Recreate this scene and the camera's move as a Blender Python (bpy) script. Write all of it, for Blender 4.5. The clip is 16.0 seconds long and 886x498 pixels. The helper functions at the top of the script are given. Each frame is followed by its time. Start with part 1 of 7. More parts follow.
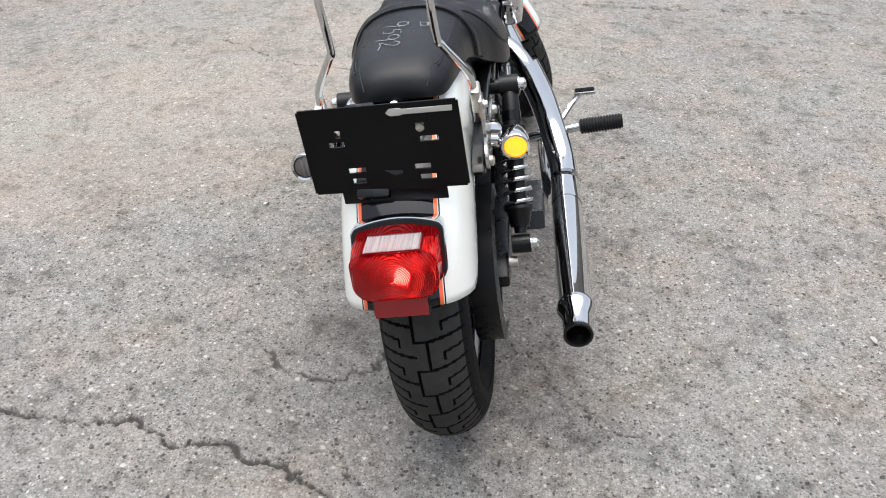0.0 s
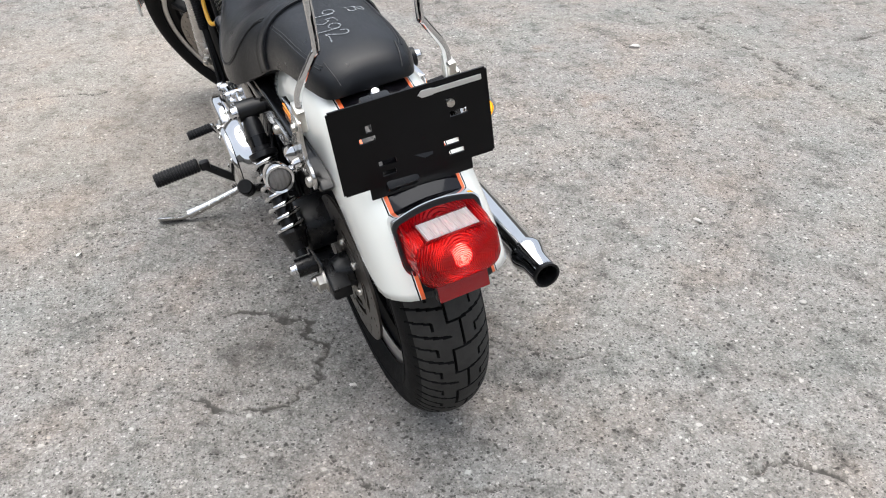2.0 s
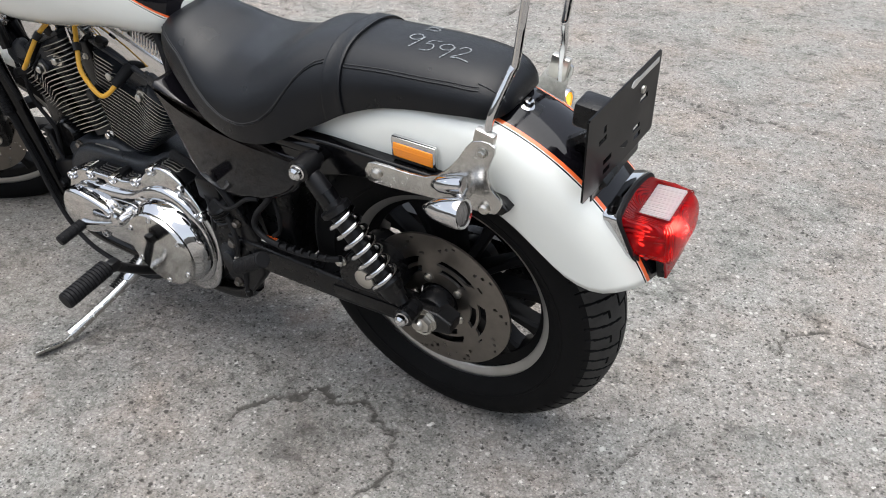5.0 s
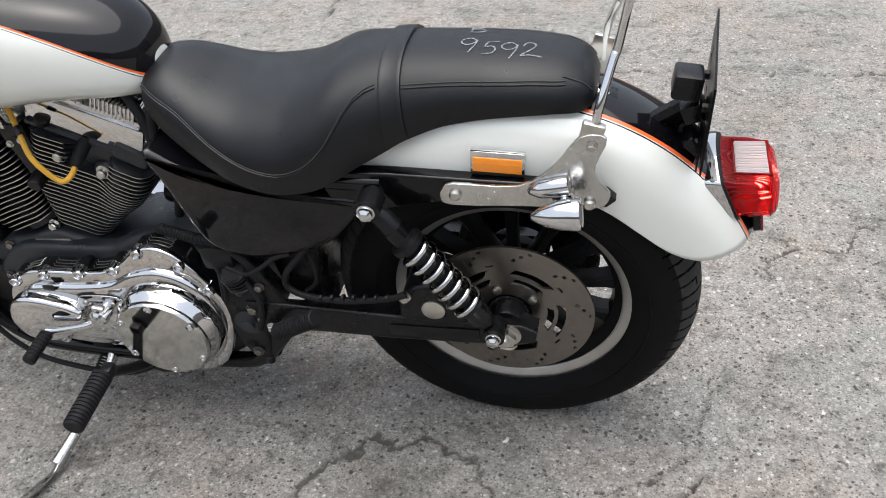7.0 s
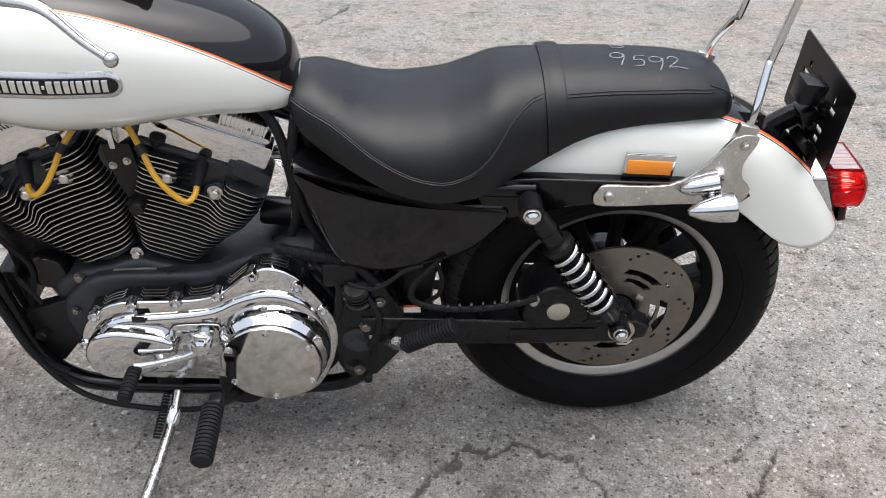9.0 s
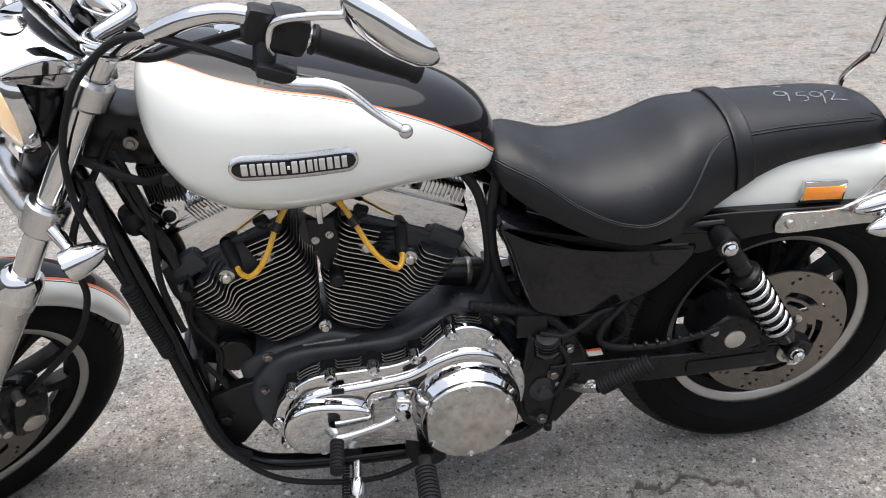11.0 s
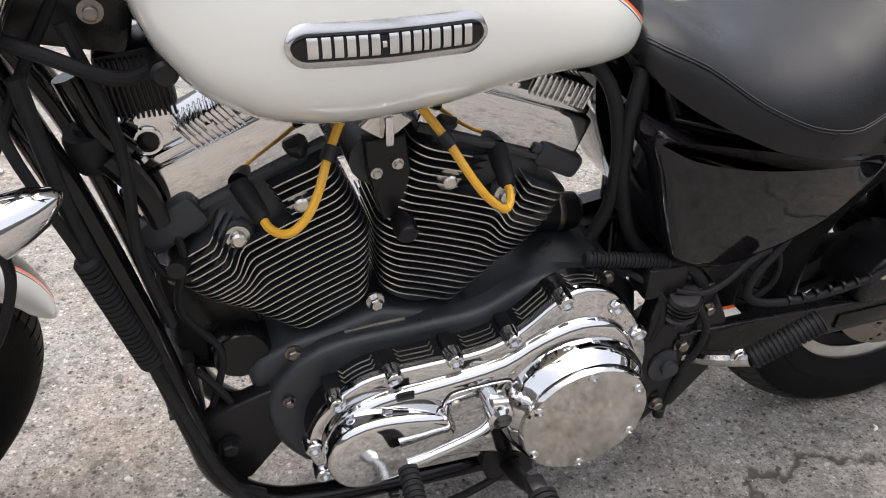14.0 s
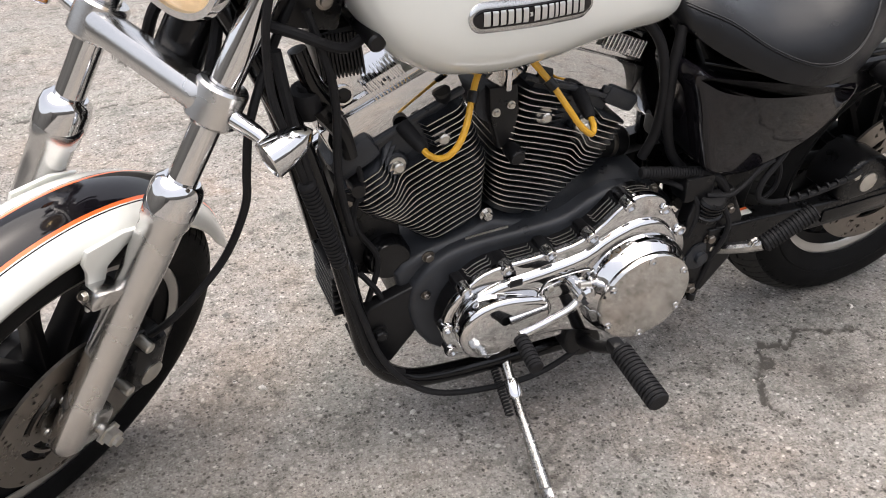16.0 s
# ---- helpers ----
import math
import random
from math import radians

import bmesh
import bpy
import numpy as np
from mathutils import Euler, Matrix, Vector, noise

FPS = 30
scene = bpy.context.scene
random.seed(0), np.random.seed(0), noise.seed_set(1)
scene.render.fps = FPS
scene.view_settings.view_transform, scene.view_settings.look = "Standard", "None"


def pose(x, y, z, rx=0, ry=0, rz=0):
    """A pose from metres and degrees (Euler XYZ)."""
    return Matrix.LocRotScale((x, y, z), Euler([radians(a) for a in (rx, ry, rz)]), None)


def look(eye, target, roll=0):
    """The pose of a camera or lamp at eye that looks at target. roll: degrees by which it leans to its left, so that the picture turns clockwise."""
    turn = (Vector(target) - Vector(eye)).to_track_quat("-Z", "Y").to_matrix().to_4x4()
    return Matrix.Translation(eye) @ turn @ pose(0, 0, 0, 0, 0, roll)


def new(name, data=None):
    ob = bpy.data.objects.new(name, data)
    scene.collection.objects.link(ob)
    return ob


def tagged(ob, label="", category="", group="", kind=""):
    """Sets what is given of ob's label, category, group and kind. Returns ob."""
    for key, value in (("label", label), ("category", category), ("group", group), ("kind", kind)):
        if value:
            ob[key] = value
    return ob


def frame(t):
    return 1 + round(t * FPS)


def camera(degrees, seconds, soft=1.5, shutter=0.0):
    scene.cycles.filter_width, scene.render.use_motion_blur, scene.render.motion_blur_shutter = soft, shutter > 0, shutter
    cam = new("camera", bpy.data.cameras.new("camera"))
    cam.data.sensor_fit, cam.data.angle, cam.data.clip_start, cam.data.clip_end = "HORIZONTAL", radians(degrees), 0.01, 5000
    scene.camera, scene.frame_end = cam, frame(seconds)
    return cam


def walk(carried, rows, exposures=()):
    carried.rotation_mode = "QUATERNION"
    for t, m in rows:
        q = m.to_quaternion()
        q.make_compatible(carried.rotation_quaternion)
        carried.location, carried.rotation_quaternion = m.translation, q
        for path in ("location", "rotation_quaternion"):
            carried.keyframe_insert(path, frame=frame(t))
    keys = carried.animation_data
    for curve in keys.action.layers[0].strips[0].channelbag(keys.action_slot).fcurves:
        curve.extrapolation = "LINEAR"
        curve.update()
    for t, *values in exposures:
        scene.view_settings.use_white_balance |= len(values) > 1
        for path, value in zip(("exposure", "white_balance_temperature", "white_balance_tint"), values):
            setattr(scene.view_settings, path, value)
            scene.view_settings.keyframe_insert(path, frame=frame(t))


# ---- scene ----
# ================= camera =================
cam = camera(54.1, 16.0, soft=1.0)
PATH = [
    (0, (-1.418, -0.254, 1.216), (0.276, -0.001, 0.183), 1.0),
    (0.5, (-1.474, -0.086, 1.208), (0.25, -0.131, 0.195), 5.6),
    (1, (-1.533, 0.056, 1.232), (0.179, -0.192, 0.228), 5.5),
    (1.5, (-1.477, 0.202, 1.2), (0.199, -0.189, 0.181), 3.2),
    (2, (-1.376, 0.322, 1.201), (0.229, -0.23, 0.143), -0.4),
    (2.5, (-1.311, 0.422, 1.191), (0.228, -0.295, 0.134), -1.5),
    (3, (-1.247, 0.586, 1.194), (0.195, -0.361, 0.183), 0.7),
    (3.5, (-1.188, 0.718, 1.195), (0.179, -0.369, 0.22), 2.2),
    (4, (-1.04, 0.824, 1.18), (0.226, -0.369, 0.194), 1.5),
    (4.5, (-0.917, 0.942, 1.181), (0.264, -0.325, 0.181), 0.9),
    (5, (-0.792, 1.083, 1.186), (0.224, -0.3, 0.161), -0.3),
    (5.2, (-0.739, 1.147, 1.204), (0.194, -0.283, 0.161), -0.8),
    (7.3, (-0.236, 1.239, 1.186), (0.22, -0.397, 0.13), -4.7),
    (7.5, (-0.177, 1.274, 1.173), (0.183, -0.409, 0.154), -3.4),
    (8, (-0.048, 1.259, 1.165), (0.128, -0.457, 0.153), -0.7),
    (8.5, (0.095, 1.3, 1.178), (0.192, -0.422, 0.166), -0.6),
    (9, (0.226, 1.39, 1.186), (0.319, -0.349, 0.202), -0.2),
    (9.5, (0.335, 1.466, 1.201), (0.43, -0.311, 0.287), -0.5),
    (10, (0.433, 1.467, 1.205), (0.529, -0.328, 0.328), -2.2),
    (10.2, (0.479, 1.444, 1.204), (0.539, -0.351, 0.324), -3.1),
    (12.3, (0.909, 1.455, 1.2), (0.679, -0.369, 0.414), -2.7),
    (12.5, (0.927, 1.398, 1.186), (0.673, -0.421, 0.396), -3.4),
    (13, (0.941, 1.175, 1.115), (0.615, -0.608, 0.27), -3.8),
    (13.5, (0.944, 1.031, 1.042), (0.566, -0.707, 0.128), -2.6),
    (14, (0.955, 0.982, 0.994), (0.557, -0.722, 0.026), -1.7),
    (14.5, (0.957, 0.978, 0.968), (0.548, -0.689, -0.059), -1.8),
    (15, (0.988, 1.025, 0.981), (0.57, -0.636, -0.053), -3.1),
    (15.5, (1.13, 1.138, 1.047), (0.681, -0.53, 0.039), -4.7),
    (16, (1.258, 1.239, 1.086), (0.755, -0.412, 0.075), -3.5),
]
walk(cam, [(t, look(eye, target, roll)) for t, eye, target, roll in PATH],
     [(0.0, 0.86, 6350, 9), (2.5, 0.94, 6350, 9), (3.5, 0.88, 6350, 9), (7.0, 0.90, 6400, 9), (10.0, 0.97, 6400, 10), (12.4, 0.93, 6350, 11), (13.0, 0.80, 6350, 11), (13.6, 0.86, 6500, 12), (14.0, 1.16, 6650, 13), (14.5, 1.52, 6750, 13), (15.0, 1.85, 6650, 13), (15.5, 1.38, 6720, 13), (16.0, 1.14, 6800, 13)])

# ================= world and light: bright, hazy overcast =================
world = bpy.data.worlds.new("sky")
scene.world = world
world.use_nodes = True
wn = world.node_tree.nodes
wn.clear()
sky = wn.new("ShaderNodeTexSky")
sky.sky_type = "NISHITA"
sky.sun_disc = False
sky.sun_elevation = radians(85)
sky.sun_rotation = radians(342)
sky.air_density, sky.dust_density, sky.ozone_density = 1.2, 4.0, 1.0
hue = wn.new("ShaderNodeHueSaturation")
hue.inputs["Saturation"].default_value = 0.42
bg = wn.new("ShaderNodeBackground")
bg.inputs["Strength"].default_value = 0.15
wo = wn.new("ShaderNodeOutputWorld")
wl = world.node_tree.links
wl.new(sky.outputs[0], hue.inputs["Color"])
wl.new(hue.outputs[0], bg.inputs["Color"])
wl.new(bg.outputs[0], wo.inputs["Surface"])

sun_data = bpy.data.lights.new("sun", "SUN")
sun_data.energy, sun_data.angle, sun_data.color = 1.5, radians(80), (1.0, 0.97, 0.93)
sun = new("sun", sun_data)
sun.matrix_world = look((-0.1, 0.3, 4.0), (0, 0, 0))
scene.view_settings.exposure = 0.75


# ================= materials =================
def mat(name, color, rough=0.5, metal=0.0, coat=0.0, var=0.0, scale=40.0, bump=0.0, bscale=200.0, rvar=0.0, spec=0.5):
    """Principled surface with two scales of colour noise, roughness wear and fine relief."""
    m = bpy.data.materials.new(name)
    m.use_nodes = True
    nt = m.node_tree
    b = nt.nodes["Principled BSDF"]
    b.inputs["Base Color"].default_value = (*color, 1)
    b.inputs["Roughness"].default_value = rough
    b.inputs["Metallic"].default_value = metal
    b.inputs["Coat Weight"].default_value = coat
    b.inputs["Coat Roughness"].default_value = 0.04
    b.inputs["Specular IOR Level"].default_value = spec
    tc = nt.nodes.new("ShaderNodeTexCoord")
    if var or rvar:
        n1 = nt.nodes.new("ShaderNodeTexNoise")
        n1.inputs["Scale"].default_value, n1.inputs["Detail"].default_value = scale, 5
        n2 = nt.nodes.new("ShaderNodeTexNoise")
        n2.inputs["Scale"].default_value, n2.inputs["Detail"].default_value = scale * 0.13, 3
        nt.links.new(tc.outputs["Object"], n1.inputs["Vector"])
        nt.links.new(tc.outputs["Object"], n2.inputs["Vector"])
        add = nt.nodes.new("ShaderNodeMath")
        add.operation = "ADD"
        nt.links.new(n1.outputs[0], add.inputs[0])
        nt.links.new(n2.outputs[0], add.inputs[1])
        if var:
            mr = nt.nodes.new("ShaderNodeMapRange")
            mr.inputs[1].default_value, mr.inputs[2].default_value = 0.65, 1.35
            mr.inputs[3].default_value, mr.inputs[4].default_value = 1 - var, 1 + var
            nt.links.new(add.outputs[0], mr.inputs[0])
            mul = nt.nodes.new("ShaderNodeVectorMath")
            mul.operation = "SCALE"
            mul.inputs[0].default_value = color
            nt.links.new(mr.outputs[0], mul.inputs["Scale"])
            nt.links.new(mul.outputs[0], b.inputs["Base Color"])
        if rvar:
            mr = nt.nodes.new("ShaderNodeMapRange")
            mr.inputs[1].default_value, mr.inputs[2].default_value = 0.65, 1.35
            mr.inputs[3].default_value, mr.inputs[4].default_value = max(0.01, rough - rvar), rough + rvar
            nt.links.new(add.outputs[0], mr.inputs[0])
            nt.links.new(mr.outputs[0], b.inputs["Roughness"])
    if bump:
        nb = nt.nodes.new("ShaderNodeTexNoise")
        nb.inputs["Scale"].default_value, nb.inputs["Detail"].default_value = bscale, 4
        nt.links.new(tc.outputs["Object"], nb.inputs["Vector"])
        bm_ = nt.nodes.new("ShaderNodeBump")
        bm_.inputs["Strength"].default_value, bm_.inputs["Distance"].default_value = bump, 0.002
        nt.links.new(nb.outputs[0], bm_.inputs["Height"])
        nt.links.new(bm_.outputs[0], b.inputs["Normal"])
    return m


WHITE = mat("pearl_white_paint", (0.70, 0.71, 0.67), 0.22, coat=1.0, var=0.03, scale=6, rvar=0.05)
BLACKP = mat("black_gloss_paint", (0.005, 0.0045, 0.006), 0.07, coat=0.22, var=0.3, scale=8, spec=0.25)
ORANGE = mat("orange_pinstripe", (0.80, 0.13, 0.025), 0.3, coat=0.6, var=0.08)
CHROME = mat("chrome", (0.62, 0.62, 0.625), 0.05, 1.0, var=0.04, scale=30, rvar=0.035)
CHROME_USED = mat("weathered_chrome", (0.55, 0.54, 0.52), 0.2, 1.0, var=0.22, scale=120, rvar=0.1, bump=0.08, bscale=400)
CHROME_POL = mat("hazed_chrome", (0.58, 0.57, 0.55), 0.10, 1.0, var=0.03, scale=14, rvar=0.03)
SATIN = mat("satin_aluminium", (0.56, 0.555, 0.55), 0.26, 1.0, var=0.03, scale=14, rvar=0.05, bump=0.012, bscale=900)
STEEL = mat("brake_steel", (0.23, 0.21, 0.19), 0.34, 1.0, var=0.15, scale=60, rvar=0.1)
RIM = mat("machined_rim", (0.50, 0.49, 0.47), 0.4, 0.9, var=0.1, scale=30, rvar=0.08, bump=0.05, bscale=700)
SPOKE = mat("black_cast_wheel", (0.004, 0.004, 0.0045), 0.42, var=0.3, scale=40, bump=0.1, bscale=500, spec=0.16)
BLACK = mat("black_powder_coat", (0.0055, 0.0055, 0.0062), 0.32, var=0.4, scale=30, rvar=0.12, bump=0.1, bscale=600, spec=0.28)
CASE = mat("wrinkle_black_casting", (0.021, 0.0232, 0.0275), 0.36, var=0.45, scale=25, rvar=0.12, bump=0.30, bscale=700, spec=0.37)
SATINB = mat("semi_gloss_black", (0.003, 0.003, 0.0035), 0.20, coat=0.15, var=0.3, scale=20, rvar=0.06, spec=0.24)
RUBBER = mat("black_rubber", (0.012, 0.012, 0.013), 0.55, var=0.25, scale=60, bump=0.2, bscale=500, spec=0.14)
TYRE = mat("tyre_rubber", (0.0055, 0.0055, 0.0058), 0.68, var=0.35, scale=35, rvar=0.1, bump=0.25, bscale=350, spec=0.10)
TREAD = mat("worn_tread_rubber", (0.034, 0.033, 0.031), 0.8, var=0.3, scale=50, bump=0.3, bscale=300, spec=0.2)
VINYL = mat("black_seat_vinyl", (0.0042, 0.0047, 0.0062), 0.34, var=0.2, scale=18, rvar=0.09, bump=0.22, bscale=900, spec=0.32)
STITCH = mat("dark_stitching", (0.017, 0.017, 0.018), 0.65)
FINEDGE = mat("bare_fin_edge", (0.48, 0.465, 0.44), 0.35, 1.0, var=0.1)
YELLOW = mat("yellow_ignition_lead", (0.62, 0.33, 0.025), 0.42, var=0.12, scale=60)
AMBER = mat("amber_reflector", (0.86, 0.27, 0.008), 0.16, coat=0.6, bump=0.4, bscale=800)
REDREF = mat("red_reflector", (0.24, 0.006, 0.008), 0.25, coat=0.1, bump=0.5, bscale=900)
PLATEB = mat("satin_black_plate", (0.003, 0.003, 0.0035), 0.35, var=0.4, scale=12, rvar=0.08, spec=0.16)
MIRROR = mat("mirror_glass", (0.85, 0.86, 0.86), 0.01, 1.0)
ZINC = mat("zinc_plated_steel", (0.55, 0.53, 0.49), 0.3, 1.0, var=0.15, scale=80)
CHALK = mat("white_chalk", (0.20, 0.215, 0.225), 0.9, var=0.6, scale=300)
STICKER = mat("white_label", (0.75, 0.72, 0.66), 0.5)
SILVERF = mat("silver_foil", (0.62, 0.62, 0.61), 0.3, 0.8, var=0.05)


def glow(name, color, strength, base, rough=0.2):
    """A lit lamp behind its lens: coloured gloss with light of its own."""
    m = mat(name, base, rough, coat=0.5)
    b = m.node_tree.nodes["Principled BSDF"]
    b.inputs["Emission Color"].default_value = (*color, 1)
    b.inputs["Emission Strength"].default_value = strength
    return m


AMBER_LIT = glow("lit_amber_lens", (1.0, 0.40, 0.02), 1.0, (0.70, 0.20, 0.01))
BULB = glow("lit_bulb", (1.0, 0.50, 0.15), 60.0, (0.9, 0.6, 0.3))
HEADLIT = glow("lit_headlamp_reflector", (1.0, 0.78, 0.52), 0.16, (0.72, 0.64, 0.50), 0.12)
HEADBULB = glow("lit_headlamp_bulb", (1.0, 0.74, 0.45), 6.0, (0.9, 0.8, 0.6))


def lens_mat(name, color, ring, clear=0.45, through_it=0.0):
    """Moulded plastic lens: light passes through, with fine moulded ribs."""
    m = bpy.data.materials.new(name)
    m.use_nodes = True
    nt = m.node_tree
    b = nt.nodes["Principled BSDF"]
    b.inputs["Base Color"].default_value = (*color, 1)
    b.inputs["Roughness"].default_value = 0.06
    b.inputs["Coat Weight"].default_value = 0.0
    b.inputs["Specular IOR Level"].default_value = 0.14
    b.inputs["Transmission Weight"].default_value, b.inputs["IOR"].default_value = through_it, 1.35
    tr = nt.nodes.new("ShaderNodeBsdfTranslucent")
    tr.inputs["Color"].default_value = (*color, 1)
    mix = nt.nodes.new("ShaderNodeMixShader")
    mix.inputs[0].default_value = clear
    nt.links.new(b.outputs[0], mix.inputs[1])
    nt.links.new(tr.outputs[0], mix.inputs[2])
    nt.links.new(mix.outputs[0], nt.nodes["Material Output"].inputs["Surface"])
    tc = nt.nodes.new("ShaderNodeTexCoord")
    w = nt.nodes.new("ShaderNodeTexWave")
    w.wave_type = ring
    if ring == "RINGS":
        w.rings_direction = "X"
        mp = nt.nodes.new("ShaderNodeMapping")
        mp.inputs["Location"].default_value = (0, 0, -0.553)
        nt.links.new(tc.outputs["Object"], mp.inputs["Vector"])
        nt.links.new(mp.outputs[0], w.inputs["Vector"])
        w.inputs["Scale"].default_value = 110
    else:
        w.bands_direction = "Y"
        nt.links.new(tc.outputs["Object"], w.inputs["Vector"])
        w.inputs["Scale"].default_value = 45
    bp = nt.nodes.new("ShaderNodeBump")
    bp.inputs["Strength"].default_value, bp.inputs["Distance"].default_value = 0.8, 0.003
    nt.links.new(w.outputs["Fac"], bp.inputs["Height"])
    nt.links.new(bp.outputs[0], b.inputs["Normal"])
    return m


REDLENS = lens_mat("red_tail_lens", (0.40, 0.0005, 0.003), "RINGS", 0.08, 0.62)
CLEARLENS = lens_mat("clear_plate_lens", (0.80, 0.76, 0.76), "BANDS", 0.18, 0.45)
GREYLENS = lens_mat("smoked_signal_lens", (0.20, 0.19, 0.18), "BANDS", 0.2)
GLASS = bpy.data.materials.new("lamp_glass")
GLASS.use_nodes = True
_g = GLASS.node_tree.nodes["Principled BSDF"]
_g.inputs["Transmission Weight"].default_value, _g.inputs["Roughness"].default_value = 1.0, 0.03
_g.inputs["Base Color"].default_value = (1, 0.97, 0.92, 1)


def ground_material():
    """Old, worn asphalt: pale exposed stones, pits with their shade painted dark, stains, darker cracks."""
    m = bpy.data.materials.new("worn_asphalt")
    m.use_nodes = True
    nt = m.node_tree
    N, L = nt.nodes, nt.links
    b = N["Principled BSDF"]
    b.inputs["Roughness"].default_value = 0.92
    b.inputs["Specular IOR Level"].default_value = 0.25
    tc = N.new("ShaderNodeTexCoord")

    def noise_tex(scale, detail=4, rough=0.6):
        n = N.new("ShaderNodeTexNoise")
        n.inputs["Scale"].default_value, n.inputs["Detail"].default_value, n.inputs["Roughness"].default_value = scale, detail, rough
        L.new(tc.outputs["Object"], n.inputs["Vector"])
        return n.outputs[0]

    def ramp(src, stops):
        r = N.new("ShaderNodeValToRGB")
        e = r.color_ramp.elements
        e[0].position, e[0].color = stops[0][0], (*stops[0][1], 1)
        e[1].position, e[1].color = stops[-1][0], (*stops[-1][1], 1)
        for p, c in stops[1:-1]:
            e.new(p).color = (*c, 1)
        L.new(src, r.inputs[0])
        return r.outputs[0]

    def mixc(kind, fac, a, b2):
        x = N.new("ShaderNodeMix")
        x.data_type, x.blend_type = "RGBA", kind
        if isinstance(fac, float):
            x.inputs[0].default_value = fac
        else:
            L.new(fac, x.inputs[0])
        L.new(a, x.inputs[6])
        if isinstance(b2, tuple):
            x.inputs[7].default_value = (*b2, 1)
        else:
            L.new(b2, x.inputs[7])
        return x.outputs[2]

    def voro(scale, feature="F1"):
        v = N.new("ShaderNodeTexVoronoi")
        v.feature = feature
        v.inputs["Scale"].default_value = scale
        wob = N.new("ShaderNodeVectorMath")
        wob.operation = "ADD"
        nz = N.new("ShaderNodeTexNoise")
        nz.inputs["Scale"].default_value = scale * 1.3
        L.new(tc.outputs["Object"], nz.inputs["Vector"])
        sc = N.new("ShaderNodeVectorMath")
        sc.operation = "SCALE"
        sc.inputs["Scale"].default_value = 0.5 / scale
        L.new(nz.outputs[1], sc.inputs[0])
        L.new(tc.outputs["Object"], wob.inputs[0])
        L.new(sc.outputs[0], wob.inputs[1])
        L.new(wob.outputs[0], v.inputs["Vector"])
        return v

    fine = ramp(noise_tex(230, 7, 0.8), [(0.30, (0.15, 0.145, 0.136)), (0.43, (0.31, 0.302, 0.285)), (0.54, (0.40, 0.39, 0.37)), (0.70, (0.52, 0.51, 0.485))])
    # stones of two sizes bedded in the binder
    col = fine
    v1 = None
    for scale, share in ((190, 0.40), (95, 0.62)):
        v = voro(scale)
        pick = N.new("ShaderNodeSeparateColor")
        L.new(v.outputs["Color"], pick.inputs[0])
        stone_col = ramp(pick.outputs[0], [(0.0, (0.13, 0.122, 0.11)), (0.20, (0.29, 0.277, 0.255)), (0.55, (0.41, 0.395, 0.37)), (0.82, (0.50, 0.475, 0.43)), (0.96, (0.68, 0.66, 0.63))])
        stone_col = mixc("MULTIPLY", 0.5, stone_col, ramp(noise_tex(420, 5, 0.8), [(0.3, (0.5, 0.5, 0.5)), (0.55, (1, 1, 1))]))
        inside = ramp(v.outputs["Distance"], [(0.24, (1, 1, 1)), (0.38, (0, 0, 0))])
        joint = ramp(v.outputs["Distance"], [(0.44, (1, 1, 1)), (0.62, (0.42, 0.415, 0.41))])
        some = ramp(pick.outputs[1], [(share, (0, 0, 0)), (share + 0.04, (1, 1, 1))])
        col = mixc("MULTIPLY", 0.34, col, joint)
        col = mixc("MIX", mixc("MULTIPLY", 1.0, inside, some), col, stone_col)
        v1 = v
    # torn-out pores, small and large, more of them in some places than in others; their shade is painted, without
    # relief
    crowd = noise_tex(3.4, 5, 0.7)
    for scale, size, share, dark in ((150, 0.36, 0.58, (0.085, 0.083, 0.078)), (72, 0.32, 0.66, (0.055, 0.053, 0.049)), (41, 0.24, 0.74, (0.050, 0.047, 0.043))):
        v = voro(scale)
        pick = N.new("ShaderNodeSeparateColor")
        L.new(v.outputs["Color"], pick.inputs[0])
        tip = N.new("ShaderNodeMath")
        tip.operation = "MULTIPLY_ADD"
        tip.inputs[1].default_value, tip.inputs[2].default_value = -1.1, 0.55
        L.new(crowd, tip.inputs[0])
        odds = N.new("ShaderNodeMath")
        odds.operation = "ADD"
        L.new(pick.outputs[1], odds.inputs[0])
        L.new(tip.outputs[0], odds.inputs[1])
        hole = ramp(v.outputs["Distance"], [(size * 0.55, (1, 1, 1)), (size, (0, 0, 0))])
        some = ramp(odds.outputs[0], [(share, (0, 0, 0)), (share + 0.05, (0.85, 0.85, 0.85))])
        col = mixc("MIX", mixc("MULTIPLY", 1.0, hole, some), col, dark)
    # scattered pale stones worn flush
    v = voro(36)
    pick = N.new("ShaderNodeSeparateColor")
    L.new(v.outputs["Color"], pick.inputs[0])
    hole = ramp(v.outputs["Distance"], [(0.16, (1, 1, 1)), (0.24, (0, 0, 0))])
    some = ramp(pick.outputs[1], [(0.86, (0, 0, 0)), (0.88, (0.8, 0.8, 0.8))])
    col = mixc("MIX", mixc("MULTIPLY", 1.0, hole, some), col, (0.60, 0.585, 0.55))
    # shade of centimetre-sized unevenness, painted into the colour as dark mottling
    relief_shade = ramp(noise_tex(24, 7, 0.75), [(0.34, (0.42, 0.415, 0.40)), (0.44, (0.84, 0.835, 0.83)), (0.52, (1, 1, 1))])
    col = mixc("MULTIPLY", 0.85, col, relief_shade)
    broad = ramp(noise_tex(1.3, 5, 0.6), [(0.3, (0.86, 0.85, 0.84)), (0.5, (1, 1, 1)), (0.7, (1.0, 0.985, 0.95))])
